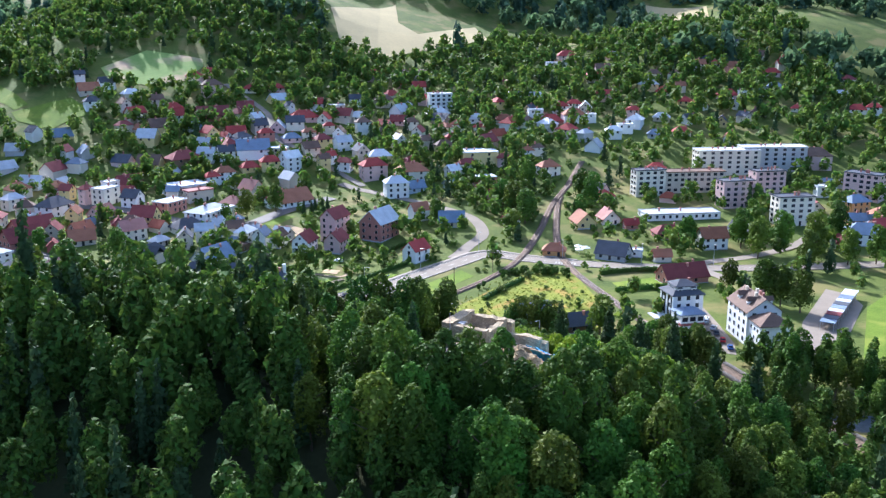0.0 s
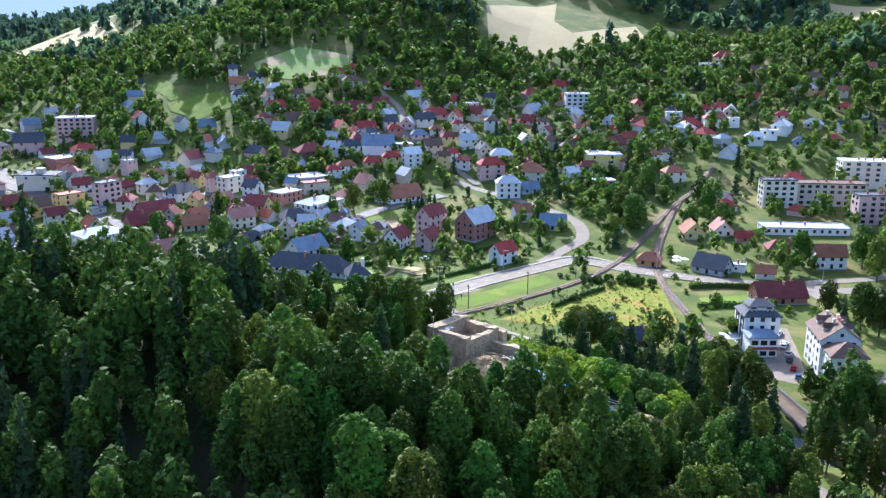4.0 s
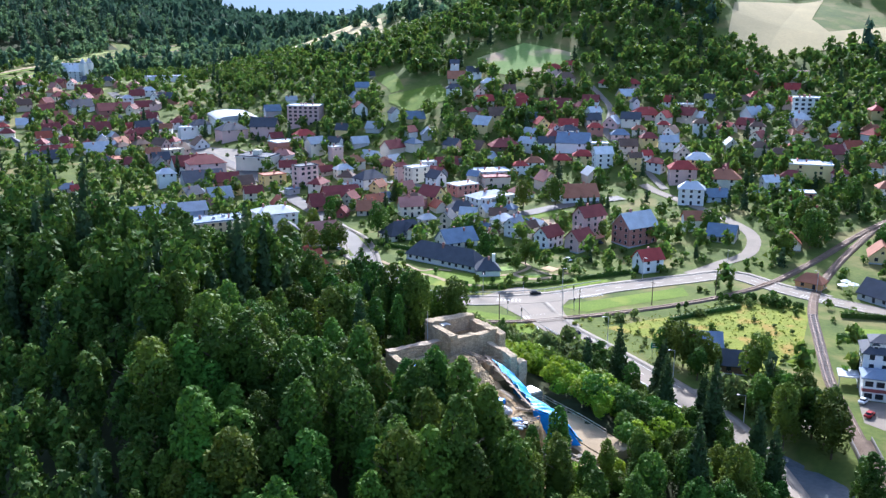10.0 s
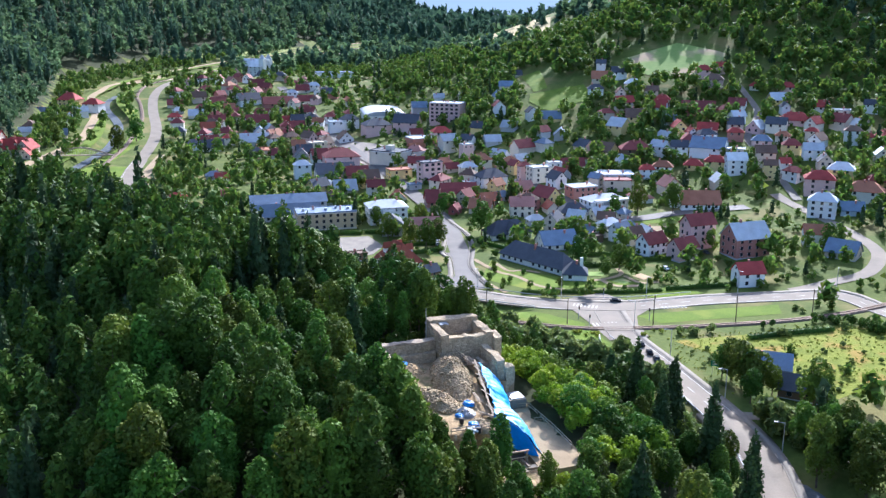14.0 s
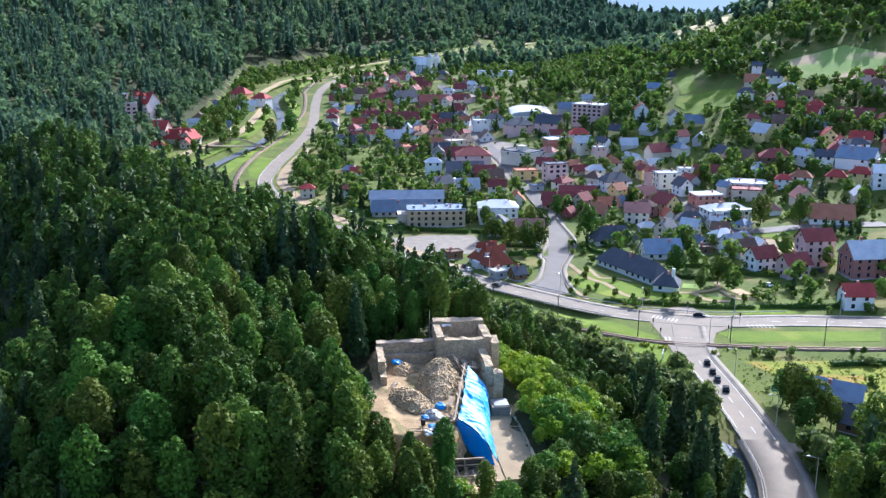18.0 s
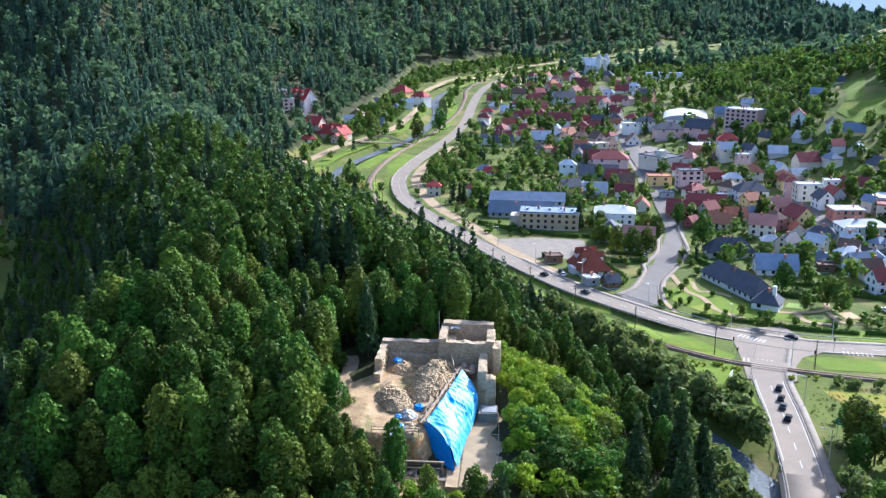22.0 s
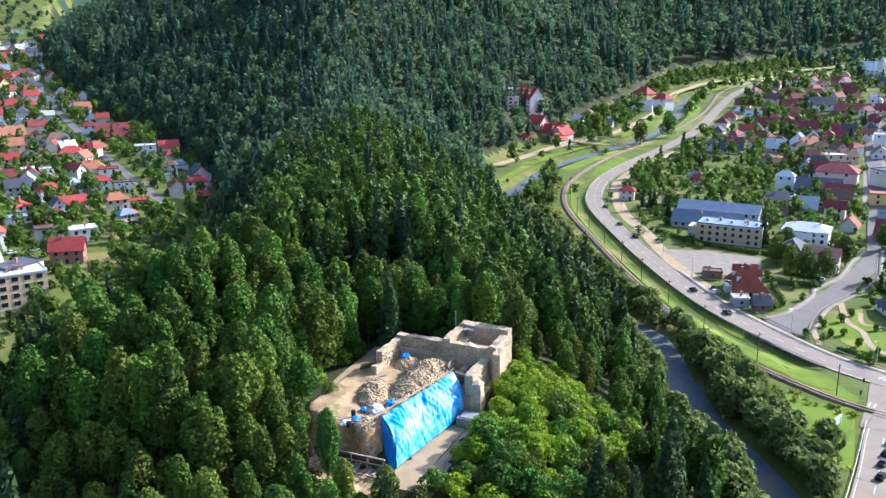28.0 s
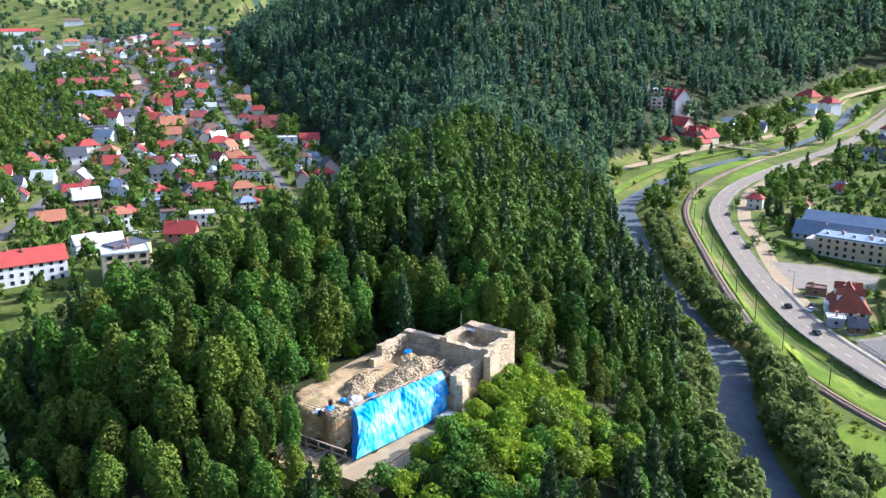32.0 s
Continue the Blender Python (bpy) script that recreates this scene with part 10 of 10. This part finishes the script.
for k, (px, py) in enumerate(((-79.9, 121.6), (-75.1, 120), (-78.9, 127.8), (-67.4, 122), (-57.8, 121.3), (-51.8, 123.3), (-66.9, 117.8), (-50.6, 129.2), (-45.7, 132.2), (-34.9, 136.4), (-30.9, 140.1), (-26.7, 144.1), (-26.5, 150.5), (-68.7, 110.9), (-84, 134), (-70, 134))):
    plant(GARDEN_BUSH[k % 2], px, py, 0.8 + 0.35 * ((k * 7) % 5) / 4, k, "bushes in the park", 1.1)
for px, py, s in ((66, 62, 1.05), (60, 74, 0.75), (72, 54, 1.1), (59, 61, 0.95), (66, 53, 1.1), (77, 46, 1.1), (63, 66, 0.9), (70, 60, 0.95)):
    plant(TOWN_TREE[1], px, py, s, px, "single trees")
ground_patch("lawn", [(-62, 89), (-45, 99), (-36, 101), (-28, 99), (-33, 93.5), (-55, 86)], M_LAWN, "mown lawn between road and railway", 0.2, 4)
ground_patch("lawn", [(-30, 86), (-17, 95), (-6, 90), (10, 78), (2, 74), (-24, 78)], M_LAWN, "green lawn between the railway and the bridge road", 0.14, 4)
ground_patch("road_junction", [(-42.9, 113.3), (-32.8, 109.6), (-21.9, 102.3), (-8.9, 92.6), (-1.3, 102.9), (-9.5, 110.7), (-13.7, 117.6), (-14.2, 127.2), (-35.7, 132.4)], M_ASPHALT, "wide pale asphalt of the road junction", 0.2, 4)
strip("level_crossing", [(-15.8, 107.2), (-13.4, 104.7), (-11.0, 102.2)], 9.3, M_ASPHALT, "asphalt level crossing where the rails pass the road", 0.33, 2)
for off, w in ((13.5, 9), (-13.0, 8)):
    strip("river_meadow", RIVER[:14], w, M_LAWN, "bright green grassy bank along the upper river", 0.1, 10, off)
strip("river_meadow", RIVER[13:25], 6.0, M_LAWN, "bright grassy strip between wood and river", 0.15, 6, -11.0)
rs = np.random.RandomState(39)
bx, by = rs.uniform(2, 62, 90), rs.uniform(78, 160, 90)
ok = ~on_road(bx, by, 1.0) & clear_of_houses(bx, by, 1.0) & inside(bx, by, [(2, 106), (14, 84), (36, 78), (60, 84), (62, 130), (54, 158), (36, 156), (18, 128)])
forest("meadow_scrub", bx[ok], by[ok], TUFT, rs.uniform(0.3, 0.85, ok.sum()), M_WILLOW, "scattered scrub and tall weeds on the meadow", "scrub")
p = np.array(curve_points([(12, 131), (22, 139.5), (33, 152.5), (45, 154), (57, 149.5)], 0.8))
bx, by = p[:, 0] + rs.normal(0, 1.6, len(p)), p[:, 1] + rs.normal(0, 1.6, len(p))
ok = ~on_road(bx, by, -1.5)
forest("scrub_belt", bx[ok], by[ok], BUSH, rs.uniform(0.4, 0.75, ok.sum()), M_LEAFI, "dark green scrub belt below the railway bank", "scrub")
hedge([(22, 121), (30.2, 134.0), (38.5, 145)], 1.3, 1.6, "row of low dark bushes crossing the meadow")
hedge([(70, 128.5), (80, 131.5), (91, 133)], 1.6, 1.6, "clipped dark hedge below the guest house lawn")
hedge([(69, 151), (80, 154.5), (92, 155.5)], 1.6, 1.4, "dark hedge between road and lawn")
# white parasols beside the level crossing
for px, py in ((67.0, 186.5), (69.8, 184.0), (66.5, 181.5)):
    um = tagged(new("parasol"), "open white parasol on a pole in a garden", "parasol", "parasols")
    um.matrix_world = pose(px, py, h1(px, py))
    bm = bmesh.new()
    bmesh.ops.create_cone(bm, cap_ends=True, segments=8, radius1=1.9, radius2=0.05, depth=0.8, matrix=Matrix.Translation((0, 0, 2.8)))
    part("canopy", bm, M_WHITE, um)
    bm = bmesh.new()
    cyl(bm, 0.05, (0, 0, -0.3), (0, 0, 2.6), 6)
    part("pole", bm, M_METAL, um)
TUSSOCK = [tree_template(200 + k, "bush", 16, 0.5, 0.9, 0.8) for k in range(4)]
bx, by = rs.uniform(2, 66, 1500), rs.uniform(78, 160, 1500)
ok = ~on_road(bx, by, -1.0) & clear_of_houses(bx, by, 0.5) & inside(bx, by, [(2, 106), (14, 84), (36, 78), (60, 84), (64, 125), (58, 152), (36, 156), (18, 128)])
forest("meadow_grass", bx[ok], by[ok], TUSSOCK, rs.uniform(0.22, 0.55, ok.sum()), M_TUSSOCK, "tussocks of tall yellow-green grass on the meadow", "grass")
p = np.array(curve_points([t for t in RAIL_MAIN if -340 < t[0] < 0], 1.0))
bx, by = p[:, 0] + rs.normal(0, 2.0, len(p)) + 2, p[:, 1] - rs.uniform(2.5, 9, len(p))
ok = ~on_road(bx, by, -2.5) & (line_distance(bx, by, RIVER_LINE) > 7)
forest("bank_grass", bx[ok], by[ok], TUSSOCK, rs.uniform(0.5, 1.5, ok.sum()), M_TUSSOCK, "tall grass and weeds on the railway bank", "grass")
# bushes in every garden
rs = np.random.RandomState(19)
bx, by = scatter(rs, -420, 110, 100, 400, 5.0)
ok = ~on_road(bx, by, -1.5) & (rs.rand(len(bx)) < 0.36) & ~inside(bx, by, HILL) & clear_of_houses(bx, by, 0.2)
bx, by = bx[ok], by[ok]
ok = ~in_open(bx, by, -2) & (line_distance(bx, by, RIVER_LINE) > 45)
LOWB = [lift(tree_template(190 + k, "bush", 34, 1.0, 1.7, 2.5), 0.0) for k in range(5)]
forest("garden_bushes", bx[ok], by[ok], LOWB, rs.uniform(0.5, 1.35, ok.sum()), M_GARDEN, "low bushes and shrubs in the town gardens", "bushes")
bx, by = scatter(rs, -640, -90, -430, -110, 5.5)
ok = ~on_road(bx, by, -1.5) & (rs.rand(len(bx)) < 0.5) & ~inside(bx, by, HILL) & clear_of_houses(bx, by, 0.2)
forest("village_bushes", bx[ok], by[ok], LOWB, rs.uniform(0.5, 1.35, ok.sum()), M_LEAFI, "low bushes and shrubs in the village gardens", "bushes")
# tall trees at the foot of the hill's nose, either side of the river
rs = np.random.RandomState(77)
bx, by = scatter(rs, 55, 150, -30, 75, 6.0)
ok = inside(bx, by, [(61, 47), (76, 30), (90, 8), (96, -20), (140, -30), (146, 22), (112, 38), (97, 46), (84, 62), (68, 66)]) & ~on_road(bx, by, 1.2) & (line_distance(bx, by, RIVER_LINE) > 5) & clear_of_houses(bx, by, 2.0)
for a, b in zip(bx[ok], by[ok]):
    plant(BROAD[rs.randint(5)], a, b, rs.uniform(0.8, 1.15), rs.uniform(0, 6.28), "trees at the foot of the hill", rs.uniform(0.9, 1.1))
# mown grass between the road and the railway
a = np.array([t for t in curve_points(ROAD_MAIN, 6.0) if -330 < t[0] < -60])
b = np.array([t for t in curve_points(RAIL_MAIN, 6.0) if -325 < t[0] < -45])


def shifted(p, off):
    d_ = np.gradient(p, axis=0)
    return p + np.stack([-d_[:, 1], d_[:, 0]], -1) / np.linalg.norm(d_, axis=1)[:, None] * off


lawn_ring = [tuple(t) for t in shifted(a, -11)] + [tuple(t) for t in shifted(b, 2.6)[::-1]]
na_, nb_ = shifted(a, -11), shifted(b, 2.6)
V, Fq = [], []
for i in range(60):
    s = i / 59
    pa = na_[min(len(na_) - 1, int(s * (len(na_) - 1)))]
    pb = nb_[min(len(nb_) - 1, int(s * (len(nb_) - 1)))]
    for j in range(5):
        V.append(pa + (pb - pa) * j / 4)
V = np.array(V)
V = np.column_stack([V, height(V[:, 0], V[:, 1]) + 0.14])
Fq = [(i * 5 + j, (i + 1) * 5 + j, (i + 1) * 5 + j + 1, i * 5 + j + 1) for i in range(59) for j in range(4)]
ob = mesh_object("mown_verge", np_mesh("mown_verge", V, Fq), M_LAWN)
if ob.data.polygons[0].normal.z < 0:
    ob.data.flip_normals()
tagged(ob, "bright green mown grass between road and railway", "grass", "", "structure")

# wood on the river bend below the guest houses
rs = np.random.RandomState(29)
bx, by = scatter(rs, 78, 140, -60, 56, 6.0)
ok = inside(bx, by, [(80, 50), (96, 56), (114, 50), (124, 40), (130, 20), (138, -20), (130, -60), (100, -60), (88, -10)]) & ~on_road(bx, by, -0.5) & (line_distance(bx, by, RIVER_LINE) > 8.5)
forest("riverside_wood", bx[ok], by[ok], MID_B, rs.uniform(0.65, 1.0, ok.sum()), M_LEAFI, "broadleaf trees on the river bend", "woods")
# trees between the far houses up the western valley
bx, by = scatter(rs, -2300, -640, -1250, -380, 17)
ok = ~inside(bx, by, HILL) & (rs.rand(len(bx)) < np.where(rolls(bx, by, 160, 53) > 0, 0.5, 0.22)) & ~on_road(bx, by, 3) & clear_of_houses(bx, by, 3)
forest("valley_trees", bx[ok], by[ok], HILL_B, rs.uniform(0.4, 0.75, ok.sum()), M_HAZY_LEAF, "trees scattered between far houses", "trees")
